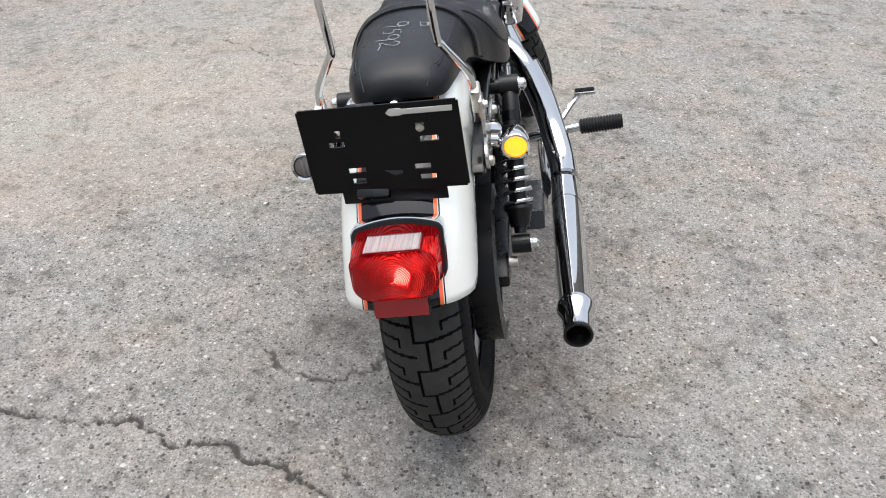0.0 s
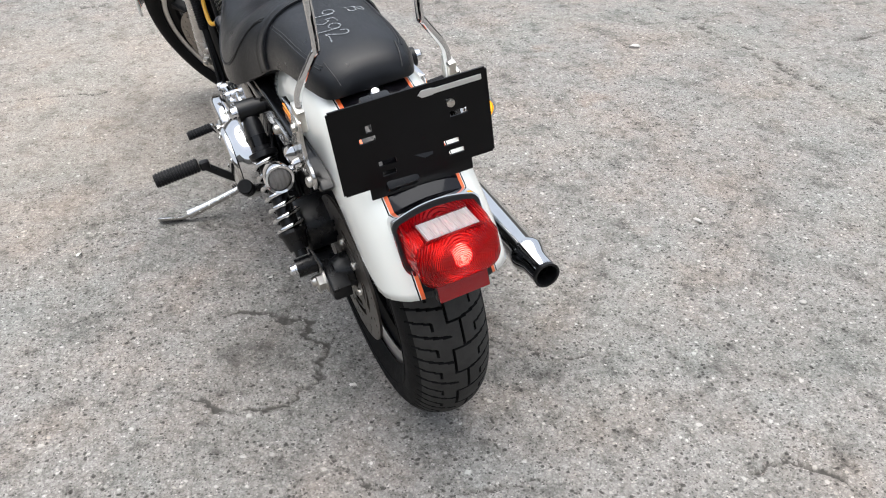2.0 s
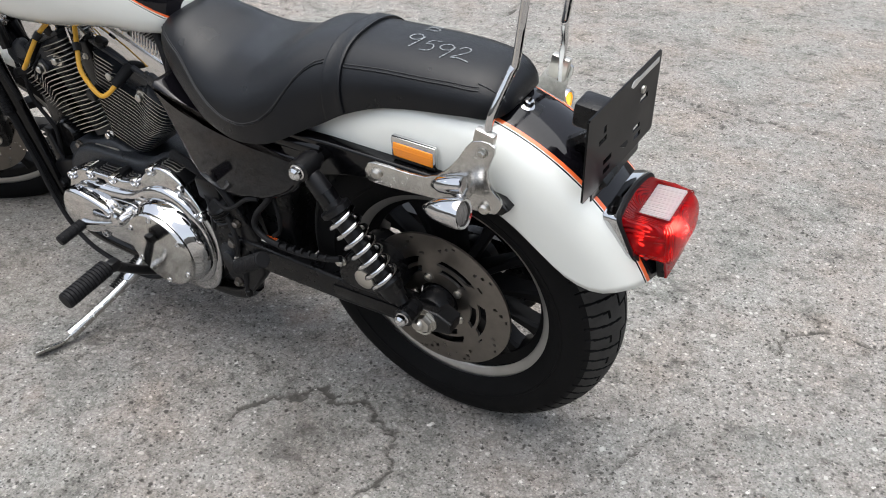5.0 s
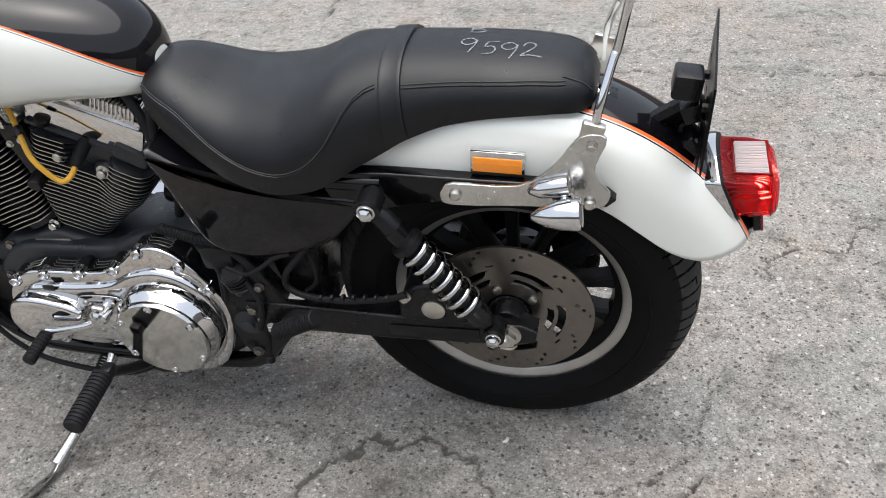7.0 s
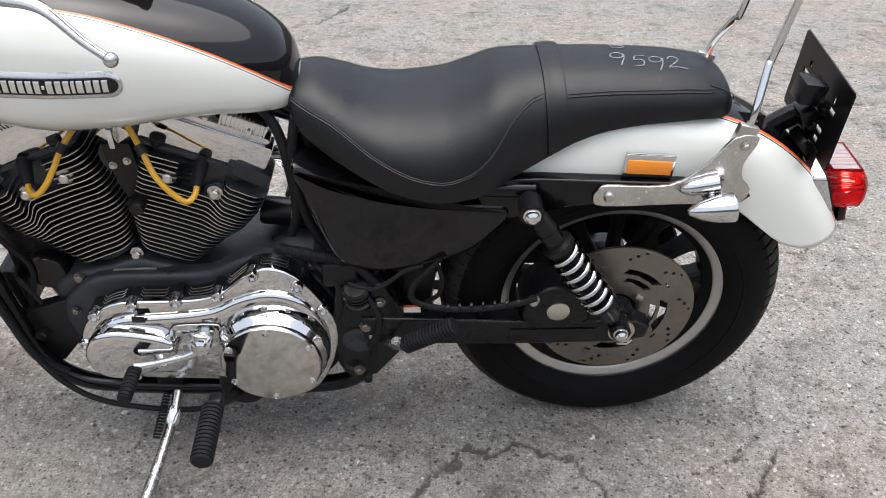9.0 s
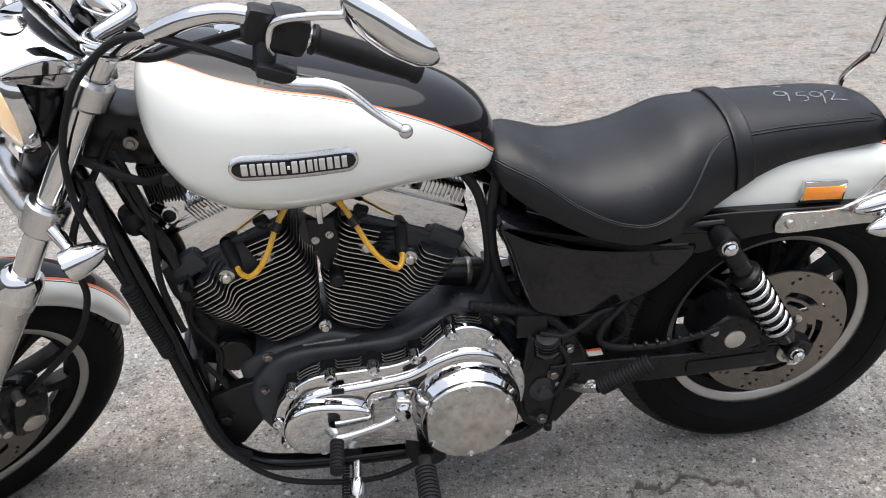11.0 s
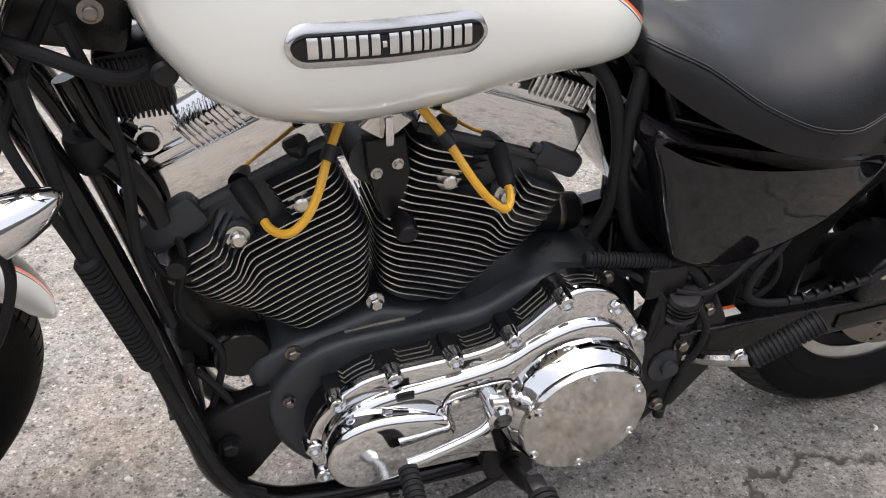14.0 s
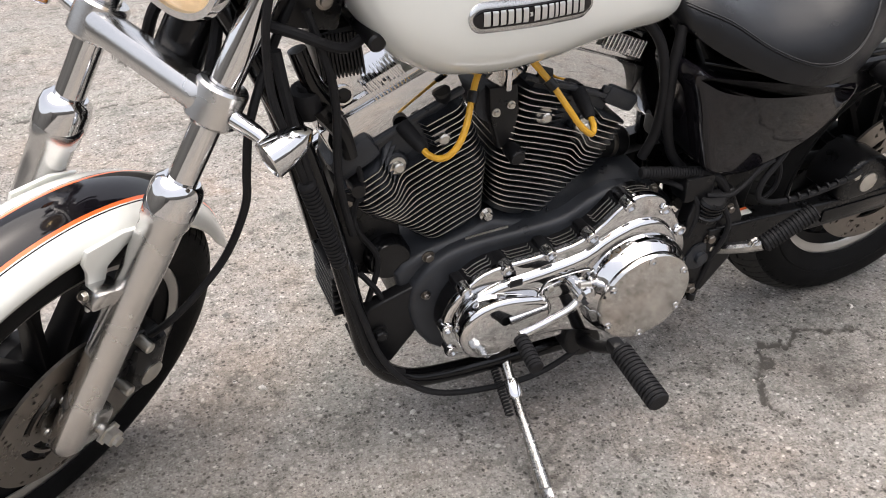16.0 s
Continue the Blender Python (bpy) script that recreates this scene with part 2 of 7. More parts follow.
    col = mixc("MULTIPLY", 1.0, col, broad)
    mid = ramp(noise_tex(6, 6, 0.65), [(0.34, (0.66, 0.665, 0.66)), (0.46, (0.92, 0.92, 0.915)), (0.54, (1, 1, 1))])
    col = mixc("MULTIPLY", 1.0, col, mid)
    hues = ramp(noise_tex(2.2, 6, 0.7), [(0.36, (0.93, 0.985, 0.975)), (0.5, (1, 1, 0.985)), (0.64, (1.06, 0.99, 0.93))])
    col = mixc("MULTIPLY", 0.9, col, hues)
    rust = ramp(noise_tex(3.1, 3, 0.5), [(0.66, (0, 0, 0)), (0.8, (0.35, 0.35, 0.35))])
    col = mixc("MIX", rust, col, (0.33, 0.21, 0.15))
    att = N.new("ShaderNodeAttribute")
    att.attribute_name = "ground_dark"
    gain = N.new("ShaderNodeVectorMath")
    gain.operation = "SCALE"
    gain.inputs["Scale"].default_value = 0.80
    pale_warm = N.new("ShaderNodeAttribute")
    pale_warm.attribute_name = "pale_warm"
    # lighter, warmer tone of the same ground, mixed in by the mask
    dust = mixc("MIX", 0.5, mixc("MULTIPLY", 1.0, col, (1.32, 1.24, 1.12)), (0.46, 0.41, 0.345))
    col = mixc("MIX", pale_warm.outputs["Fac"], col, dust)
    L.new(mixc("MULTIPLY", 1.0, col, (1.025, 1.0, 1.0)), gain.inputs[0])
    rag = N.new("ShaderNodeMath")
    rag.operation = "MULTIPLY_ADD"
    rag.inputs[1].default_value, rag.inputs[2].default_value = 0.9, -0.45
    L.new(noise_tex(95, 6, 0.8), rag.inputs[0])
    torn = N.new("ShaderNodeMath")
    torn.operation = "ADD"
    L.new(att.outputs["Fac"], torn.inputs[0])
    L.new(rag.outputs[0], torn.inputs[1])
    crack = ramp(torn.outputs[0], [(0.10, (0, 0, 0)), (0.32, (0.22, 0.22, 0.22)), (0.50, (0.72, 0.72, 0.72)), (0.66, (0.97, 0.97, 0.97))])
    col = mixc("MIX", crack, gain.outputs[0], (0.062, 0.058, 0.052))
    L.new(col, b.inputs["Base Color"])
    h = N.new("ShaderNodeMath")
    h.operation = "ADD"
    L.new(noise_tex(120, 8, 0.85), h.inputs[0])
    inv = N.new("ShaderNodeMath")
    inv.operation = "MULTIPLY"
    inv.inputs[1].default_value = -0.8
    L.new(v1.outputs["Distance"], inv.inputs[0])
    L.new(inv.outputs[0], h.inputs[1])
    bp = N.new("ShaderNodeBump")
    bp.inputs["Strength"].default_value, bp.inputs["Distance"].default_value = 0.55, 0.005
    L.new(h.outputs[0], bp.inputs["Height"])
    L.new(bp.outputs[0], b.inputs["Normal"])
    return m


# mottled grey of the added, never visible walls
WALLS = mat("unseen_wall_grey", (0.16, 0.155, 0.145), 0.9, var=0.3, scale=1.5, bump=0.3, bscale=30)
ASPHALT = ground_material()
PEBBLE = mat("loose_stone", (0.42, 0.40, 0.36), 0.85, bump=0.3, bscale=300)
_n = PEBBLE.node_tree
_geo, _ramp = _n.nodes.new("ShaderNodeNewGeometry"), _n.nodes.new("ShaderNodeValToRGB")
_ramp.color_ramp.elements[0].color, _ramp.color_ramp.elements[1].color = (0.05, 0.047, 0.042, 1), (0.58, 0.56, 0.52, 1)
_n.links.new(_geo.outputs["Random Per Island"], _ramp.inputs[0])
_n.links.new(_ramp.outputs[0], _n.nodes["Principled BSDF"].inputs["Base Color"])


# ================= mesh helpers =================
def part(name, bm, material, parent=None, label="", smooth=35, m=None):
    """Links a bmesh as one mesh object under a thing or a part."""
    me = bpy.data.meshes.new(name)
    if m is not None:
        bm.transform(m)
    bmesh.ops.recalc_face_normals(bm, faces=bm.faces)
    bm.to_mesh(me)
    bm.free()
    for one in material if isinstance(material, (list, tuple)) else (material,):
        me.materials.append(one)
    if smooth:
        me.shade_smooth()
        me.set_sharp_from_angle(angle=radians(smooth))
    ob = new(name, me)
    ob.parent = parent
    if label:
        tagged(ob, label)
    return ob


def holder(name, parent=None, label=""):
    ob = new(name)
    ob.empty_display_size = 0.05
    ob.parent = parent
    if label:
        tagged(ob, label)
    return ob


def spline(xs, ys, x):
    """Smooth curve through the given stations (x rising)."""
    xs, ys, x = np.asarray(xs, float), np.asarray(ys, float), np.clip(np.asarray(x, float), xs[0], xs[-1])
    d = np.diff(ys) / np.diff(xs)
    t = np.empty(len(xs))
    t[0], t[-1] = d[0], d[-1]
    t[1:-1] = np.where(d[:-1] * d[1:] > 0, 2 * d[:-1] * d[1:] / (d[:-1] + d[1:] + 1e-12), 0)
    i = np.clip(np.searchsorted(xs, x) - 1, 0, len(xs) - 2)
    h = xs[i + 1] - xs[i]
    u = (x - xs[i]) / h
    return (2 * u**3 - 3 * u**2 + 1) * ys[i] + (u**3 - 2 * u**2 + u) * h * t[i] + (3 * u**2 - 2 * u**3) * ys[i + 1] + (u**3 - u**2) * h * t[i + 1]


def through_points(pts, steps=6, closed=False):
    """Catmull-Rom line through a few points."""
    p = [Vector(q) for q in pts]
    n = len(p)
    out = []
    for i in range(n if closed else n - 1):
        if closed:
            a, b, c, d = p[i - 1], p[i], p[(i + 1) % n], p[(i + 2) % n]
        else:
            a, b, c, d = p[max(i - 1, 0)], p[i], p[i + 1], p[min(i + 2, n - 1)]
        for k in range(steps):
            u = k / steps
            out.append(0.5 * (2 * b + (c - a) * u + (2 * a - 5 * b + 4 * c - d) * u * u + (3 * b - a - 3 * c + d) * u**3))
    if not closed:
        out.append(p[-1])
    return out


def tube(pts, r, n=12, steps=6, flat=1.0, closed=False, bm=None):
    """A round rod along a smooth line; r is one radius or one for each given point."""
    bm = bm or bmesh.new()
    line = through_points(pts, steps, closed) if steps > 1 else [Vector(q) for q in pts]
    if isinstance(r, (int, float)):
        rad = [r] * len(line)
    else:
        rad = np.interp(np.linspace(0, 1, len(line)), np.linspace(0, 1, len(r)), r)
    rings = []
    side = None
    for i, p in enumerate(line):
        a, b = line[max(i - 1, 0)], line[min(i + 1, len(line) - 1)]
        if closed:
            a, b = line[i - 1], line[(i + 1) % len(line)]
        t = (b - a).normalized()
        if side is None:
            side = t.orthogonal().normalized()
        side = (side - t * side.dot(t)).normalized()
        up = t.cross(side)
        rings.append([bm.verts.new(p + (side * math.cos(q) * flat + up * math.sin(q)) * rad[i]) for q in (2 * math.pi * k / n for k in range(n))])
    for i in range(len(rings) - (0 if closed else 1)):
        A, B = rings[i], rings[(i + 1) % len(rings)]
        for k in range(n):
            bm.faces.new((A[k], A[(k + 1) % n], B[(k + 1) % n], B[k]))
    if not closed:
        bm.faces.new(rings[0][::-1])
        bm.faces.new(rings[-1])
    return bm


def lathe(profile, base, way, n=32, bm=None, closed=False):
    """Turned solid: profile of (radius, height) along way from base."""
    bm = bm or bmesh.new()
    w = Vector(way).normalized()
    s = w.orthogonal().normalized()
    u = w.cross(s)
    base = Vector(base)
    rings = []
    for r, h in profile:
        if r < 1e-6:
            rings.append([bm.verts.new(base + w * h)])
        else:
            rings.append([bm.verts.new(base + w * h + (s * math.cos(q) + u * math.sin(q)) * r) for q in (2 * math.pi * k / n for k in range(n))])
    for A, B in zip(rings, rings[1:] + (rings[:1] if closed else [])):
        for k in range(n):
            k2 = (k + 1) % n
            if len(A) == 1 and len(B) == 1:
                continue
            if len(A) == 1:
                bm.faces.new((A[0], B[k2], B[k]))
            elif len(B) == 1:
                bm.faces.new((A[k], A[k2], B[0]))
            else:
                bm.faces.new((A[k], A[k2], B[k2], B[k]))
    if not closed:
        for R in (rings[0], rings[-1]):
            if len(R) > 2:
                bm.faces.new(R)
    return bm


def prism(outline, y0, y1, bevel=0.004, steps=1, bm=None, dome=0.0):
    """A flat casting: (x, z) outline pushed out from y0 to y1, its outer edge rounded."""
    bm = bm or bmesh.new()
    pts = [(p.x, p.z) for p in through_points([(x, 0, z) for x, z in outline], steps, True)] if steps > 1 else outline
    cx, cz = sum(p[0] for p in pts) / len(pts), sum(p[1] for p in pts) / len(pts)
    size = max(max(abs(p[0] - cx), abs(p[1] - cz)) for p in pts)
    sgn = 1 if y1 > y0 else -1
    rings = []
    n = len(pts)

    def inset(d):
        out = []
        for i in range(n):
            a, b, c = Vector(pts[i - 1]), Vector(pts[i]), Vector(pts[(i + 1) % n])
            e1, e2 = (b - a), (c - b)
            if e1.length < 1e-9 or e2.length < 1e-9:
                out.append(b)
                continue
            n1, n2 = Vector((-e1.y, e1.x)).normalized(), Vector((-e2.y, e2.x)).normalized()
            nn = n1 + n2
            nn = nn / max(nn.length_squared, 0.5) * 2 if nn.length > 1e-6 else n1
            out.append(b + nn * d * turn)
        return out

    area = sum(pts[i - 1][0] * pts[i][1] - pts[i][0] * pts[i - 1][1] for i in range(n))
    turn = 1 if area > 0 else -1
    levels = [(0, y0)]
    for q in (0, 30, 60, 90):
        levels.append((bevel * (1 - math.cos(radians(q))), y1 - sgn * bevel * (1 - math.sin(radians(q)))))
    for d, y in levels:
        rings.append([bm.verts.new((p[0], y, p[1])) for p in inset(d)])
    for A, B in zip(rings, rings[1:]):
        for k in range(n):
            bm.faces.new((A[k], A[(k + 1) % n], B[(k + 1) % n], B[k]))
    bm.faces.new(rings[0])
    if dome:
        c = bm.verts.new((cx, y1 + sgn * dome, cz))
        for k in range(n):
            bm.faces.new((rings[-1][k], rings[-1][(k + 1) % n], c))
    else:
        bm.faces.new(rings[-1])
    return bm


def rbox(c, s, bevel=0.004, rot=None, bm=None, seg=2):
    """A block with rounded edges: centre, size, turn in degrees."""
    b2 = bmesh.new()
    bmesh.ops.create_cube(b2, size=1)
    bmesh.ops.scale(b2, vec=s, verts=b2.verts)
    if bevel:
        bmesh.ops.bevel(b2, geom=list(b2.edges), offset=min(bevel, min(s) * 0.45), segments=seg, affect="EDGES", profile=0.5)
    b2.transform(pose(*c, *(rot or (0, 0, 0))))
    if bm is None:
        return b2
    me = bpy.data.meshes.new("tmp")
    b2.to_mesh(me)
    b2.free()
    bm.from_mesh(me)
    bpy.data.meshes.remove(me)
    return bm


def rod(a, b, r0, r1=None, n=16, bm=None, cap=0.0):
    a, b = Vector(a), Vector(b)
    L = (b - a).length
    r1 = r0 if r1 is None else r1
    c = min(cap, r0 * 0.9, r1 * 0.9)
    prof = [(r0 - c, 0), (r0, c), (r1, L - c), (r1 - c, L)] if c else [(r0, 0), (r1, L)]
    return lathe(prof, a, b - a, n, bm)


def bolt(at, way, r, h, parent, material=None, name="bolt"):
    """Hexagon head on a washer."""
    bm = lathe([(r * 1.35, 0), (r * 1.35, h * 0.25)], at, way, 16)
    lathe([(r, h * 0.25), (r, h * 0.85), (r * 0.8, h)], at, way, 6, bm)
    return part(name, bm, material or ZINC, parent, smooth=30)


def screen_plate(name, r0, r1, nr, nt, keep, y0, y1, centre, material, parent, m=None, label=""):
    """A flat ring with real holes: cells of a polar grid that keep() accepts."""
    bm = bmesh.new()
    rr = np.linspace(r0, r1, nr + 1)
    V = [[[bm.verts.new((centre[0] + r * math.cos(2 * math.pi * k / nt), y, centre[1] + r * math.sin(2 * math.pi * k / nt))) for k in range(nt)] for r in rr] for y in (y0, y1)]
    ok = [[keep((rr[i] + rr[i + 1]) / 2, 2 * math.pi * (k + 0.5) / nt) for k in range(nt)] for i in range(nr)]
    for i in range(nr):
        for k in range(nt):
            if not ok[i][k]:
                continue
            k2 = (k + 1) % nt
            for s in (0, 1):
                bm.faces.new((V[s][i][k], V[s][i + 1][k], V[s][i + 1][k2], V[s][i][k2]))
            if i == 0 or not ok[i - 1][k]:
                bm.faces.new((V[0][i][k], V[0][i][k2], V[1][i][k2], V[1][i][k]))
            if i == nr - 1 or not ok[i + 1][k]:
                bm.faces.new((V[0][i + 1][k], V[0][i + 1][k2], V[1][i + 1][k2], V[1][i + 1][k]))
            if not ok[i][k - 1]:
                bm.faces.new((V[0][i][k], V[0][i + 1][k], V[1][i + 1][k], V[1][i][k]))
            if not ok[i][k2]:
                bm.faces.new((V[0][i][k2], V[0][i + 1][k2], V[1][i + 1][k2], V[1][i][k2]))
    loose = [v for v in bm.verts if not v.link_faces]
    bmesh.ops.delete(bm, geom=loose, context="VERTS")
    return part(name, bm, material, parent, label, smooth=30, m=m)


# ================= ground =================
def vnoise(x, y, seed):
    """Smooth value noise on arrays."""
    xi, yi = np.floor(x).astype(np.int64), np.floor(y).astype(np.int64)
    fx, fy = x - xi, y - yi
    fx, fy = fx * fx * (3 - 2 * fx), fy * fy * (3 - 2 * fy)

    def hsh(a, b):
        v = np.sin(a * 127.1 + b * 311.7 + seed * 74.7) * 43758.5453
        return v - np.floor(v)

    return (hsh(xi, yi) * (1 - fx) + hsh(xi + 1, yi) * fx) * (1 - fy) + (hsh(xi, yi + 1) * (1 - fx) + hsh(xi + 1, yi + 1) * fx) * fy


CRACKS = [  # way of each crack on the ground, half width, depth, darkness
    ([(-0.24, 1.25), (-0.22, 0.84), (-0.23, 0.68), (-0.20, 0.57), (-0.24, 0.47), (-0.24, 0.33), (-0.28, 0.20), (-0.36, 0.05)], 0.010, 0.014, 0.75),
    ([(0.21, -0.18), (0.12, -0.25), (0.03, -0.30), (-0.06, -0.40), (-0.08, -0.52)], 0.005, 0.006, 0.42),
    ([(-0.47, -0.58), (-0.49, -0.70), (-0.55, -0.74), (-0.64, -0.74), (-0.69, -0.84), (-0.80, -0.92)], 0.011, 0.009, 0.42),
    ([(-0.17, -0.19), (-0.22, -0.17), (-0.30, -0.16)], 0.004, 0.006, 0.6),
    ([(3.1, -1.95), (2.37, -1.96), (1.65, -2.0), (0.94, -1.99), (0.49, -1.93), (0.13, -1.9), (-0.16, -1.87), (-0.6, -1.9), (-1.4, -1.95)], 0.012, 0.012, 0.55),
    ([(1.0, -3.4), (1.1, -3.05), (1.3, -2.98), (1.55, -2.99), (1.45, -2.5)], 0.016, 0.015, 0.5),
    ([(2.1, -2.8), (2.5, -2.7), (2.9, -2.72), (3.3, -2.9)], 0.016, 0.015, 0.5),
    ([(3.1, 0.6), (3.1, -0.1), (3.12, -0.62), (3.15, -1.04), (3.25, -1.8), (3.3, -2.6)], 0.012, 0.010, 0.5),
    ([(0.02, -1.62), (0.10, -1.80), (0.24, -1.90), (0.50, -2.05)], 0.008, 0.006, 0.4),
    ([(-0.37, -0.22), (-0.34, 0.01), (-0.27, 0.09), (-0.19, 0.13)], 0.005, 0.005, 0.45),
    ([(0.34, 0.31), (0.345, 0.23), (0.33, 0.17), (0.25, 0.10), (0.13, 0.08), (0.05, 0.10), (0.00, 0.15), (-0.01, 0.24), (0.01, 0.32), (0.07, 0.38)], 0.011, 0.006, 0.46),
    ([(1.9, 0.5), (1.95, 0.9), (2.2, 1.3)], 0.008, 0.006, 0.6),
]


def axis_steps(lo, hi, fine, reach):
    a = list(np.arange(lo, hi, fine))
    step, x = fine, a[-1]
    while x < reach:
        step = min(step * (1.022 if step < 0.09 else 1.12), 40)
        x += step
        a.append(x)
    step, x = fine, a[0]
    while x > -reach:
        step = min(step * (1.022 if step < 0.09 else 1.12), 40)
        x -= step
        a.insert(0, x)
    return np.array(a)


def build_ground():
    gx, gy = axis_steps(-1.0, 1.75, 0.0045, 400), axis_steps(-1.15, 1.1, 0.0045, 400)
    X, Y = np.meshgrid(gx, gy, indexing="ij")
    near = np.clip(1.5 - np.hypot(X - 0.5, Y + 0.5) / 6, 0, 1)
    Z = (vnoise(X * 3, Y * 3, 1) - 0.5) * 0.006 * near + (vnoise(X * 14, Y * 14, 2) - 0.5) * 0.0025 * near + (vnoise(X * 48, Y * 48, 8) - 0.5) * 0.0036 * near + (vnoise(X * 110, Y * 110, 18) - 0.5) * 0.0028 * near
    ground_dark = np.zeros_like(X)
    WX = X + (vnoise(X * 20, Y * 20, 3) - 0.5) * 0.036 + (vnoise(X * 60, Y * 60, 4) - 0.5) * 0.015 + (vnoise(X * 150, Y * 150, 14) - 0.5) * 0.012
    WY = Y + (vnoise(X * 20, Y * 20, 5) - 0.5) * 0.036 + (vnoise(X * 60, Y * 60, 6) - 0.5) * 0.015 + (vnoise(X * 150, Y * 150, 16) - 0.5) * 0.012
    for line, half, deep, dark in CRACKS:
        d = np.full_like(X, 9.0)
        for (ax_, ay_), (bx_, by_) in zip(line, line[1:]):
            ux, uy = bx_ - ax_, by_ - ay_
            t = np.clip(((WX - ax_) * ux + (WY - ay_) * uy) / (ux * ux + uy * uy), 0, 1)
            d = np.minimum(d, np.hypot(WX - ax_ - t * ux, WY - ay_ - t * uy))
        w = half * (0.22 + 0.62 * vnoise(X * 9, Y * 9, 7))
        g = np.exp(-((d / w) ** 2))
        Z -= deep * g
        # darken the groove's colour and, faintly, a margin along it
        ground_dark = np.maximum(ground_dark, (dark + 0.25) * g * np.clip(0.45 + vnoise(X * 30, Y * 30, 9), 0, 1) + 0.22 * np.exp(-((d / (w * 6)) ** 2)) * vnoise(X * 40, Y * 40, 19))
    # oil-dark patch inside the ring left by an old mend
    for cx, cy, rx, ry, k in ((0.16, 0.22, 0.15, 0.13, 0.40), (0.0, -0.62, 0.22, 0.10, 0.08)):
        r = np.hypot((WX - cx) / rx, (WY - cy) / ry)
        ground_dark = np.maximum(ground_dark, k * np.clip(1.25 - r, 0, 1) * (0.5 + vnoise(X * 25, Y * 25, 11)))
    # paler, warmer ground ahead of the machine on its left
    pale_warm = np.clip((X - 0.95 + 0.55 * (Y - 0.1)) / 0.5 + (vnoise(X * 5, Y * 5, 21) - 0.5) * 0.9, 0, 1) * np.clip((Y + 0.5) / 0.6, 0, 1) * np.clip((3.0 - np.hypot(X - 0.6, Y)) / 1.4, 0, 1) * 0.38
    # keep the surface level where the tyres and the stand touch it
    for cx, cy, r in ((-0.006, -0.09, 0.09), (1.56, 0.085, 0.1), (0.87, 0.37, 0.06)):
        k = np.clip(np.hypot(X - cx, Y - cy) / r - 0.5, 0, 1)
        Z *= k
    nx, ny = X.shape
    me = bpy.data.meshes.new("ground")
    idx = np.arange(nx * ny).reshape(nx, ny)
    quads = np.stack([idx[:-1, :-1], idx[1:, :-1], idx[1:, 1:], idx[:-1, 1:]], -1).reshape(-1, 4)
    me.vertices.add(nx * ny)
    me.vertices.foreach_set("co", np.stack([X, Y, Z], -1).ravel())
    me.loops.add(quads.size)
    me.loops.foreach_set("vertex_index", quads.ravel())
    me.polygons.add(len(quads))
    me.polygons.foreach_set("loop_start", np.arange(0, quads.size, 4))
    me.update(calc_edges=True)
    me.validate()
    at = me.attributes.new("ground_dark", "FLOAT", "POINT")
    at.data.foreach_set("value", ground_dark.ravel())
    at = me.attributes.new("pale_warm", "FLOAT", "POINT")
    at.data.foreach_set("value", pale_warm.ravel())
    me.materials.append(ASPHALT)
    me.shade_smooth()
    return tagged(new("ground", me), "worn pale grey asphalt with cracks and stains", "asphalt", kind="structure")


build_ground()


def build_gravel():
    """Loose stones lying about on the asphalt, as one scatter."""
    rng = random.Random(4)
    bm = bmesh.new()
    spots = [(0.348, -1.011, 0.010), (-0.069, -1.03, 0.008), (0.731, 0.595, 0.011), (1.676, -1.575, 0.016), (0.0, 0.05, 0.009), (-0.331, 0.027, 0.006), (1.22, -0.163, 0.008), (0.965, 0.019, 0.007), (1.26, -0.45, 0.009), (0.46, 0.143, 0.008)]
    for _ in range(420):
        spots.append((rng.uniform(-1.4, 2.6), rng.uniform(-2.6, 1.2), rng.choice((0.002, 0.0025, 0.003, 0.0035, 0.005))))
    for x, y, r in spots:
        n0 = len(bm.verts)
        got = bmesh.ops.create_icosphere(bm, subdivisions=1 if r < 0.006 else 2, radius=r)["verts"]
        a = rng.uniform(0, 3.14)
        sx, sy, sz = rng.uniform(0.8, 1.5), rng.uniform(0.6, 1.0), rng.uniform(0.35, 0.6)
        for v in got:
            k = 1 + rng.uniform(-0.18, 0.18)
            p = v.co * k
            p = Vector((p.x * sx, p.y * sy, p.z * sz))
            v.co = Vector((x + p.x * math.cos(a) - p.y * math.sin(a), y + p.x * math.sin(a) + p.y * math.cos(a), p.z + r * 0.25))
    ob = part("gravel", bm, PEBBLE, smooth=25)
    tagged(ob, "loose pale stones scattered on the asphalt", "gravel", kind="stuff")


build_gravel()


def build_unseen_walls():
    """Plain walls far off on all sides, added out of view to put a dark horizon band into reflections."""
    for name, x0, y0, x1, y1 in (("unseen_wall_north", -18, 18, 18, 18.3), ("unseen_wall_south", -18, -18.3, 18, -18), ("unseen_wall_east", 18, -18.3, 18.3, 18.3), ("unseen_wall_west", -18.3, -18.3, -18, 18.3)):
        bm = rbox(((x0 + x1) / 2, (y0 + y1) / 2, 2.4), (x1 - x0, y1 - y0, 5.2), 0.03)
        tagged(part(name, bm, WALLS), "plain grey wall, added out of view to darken low reflections", "wall", kind="structure")


build_unseen_walls()
# ================= motorcycle =================
# Own axes: x ahead, y to its left, z up, origin under the rear axle. It leans 9 degrees on its stand.
moto = holder("motorcycle")
tagged(moto, "white and black cruiser motorcycle with orange pinstripes on its side stand", "motorcycle")
moto.matrix_basis = pose(-0.006, -0.09, 0, 0, 0, 4.5) @ pose(0, 0, 0, -9, 0, 0)
AX = Vector((0.0, 0.0, 0.319))          # rear axle
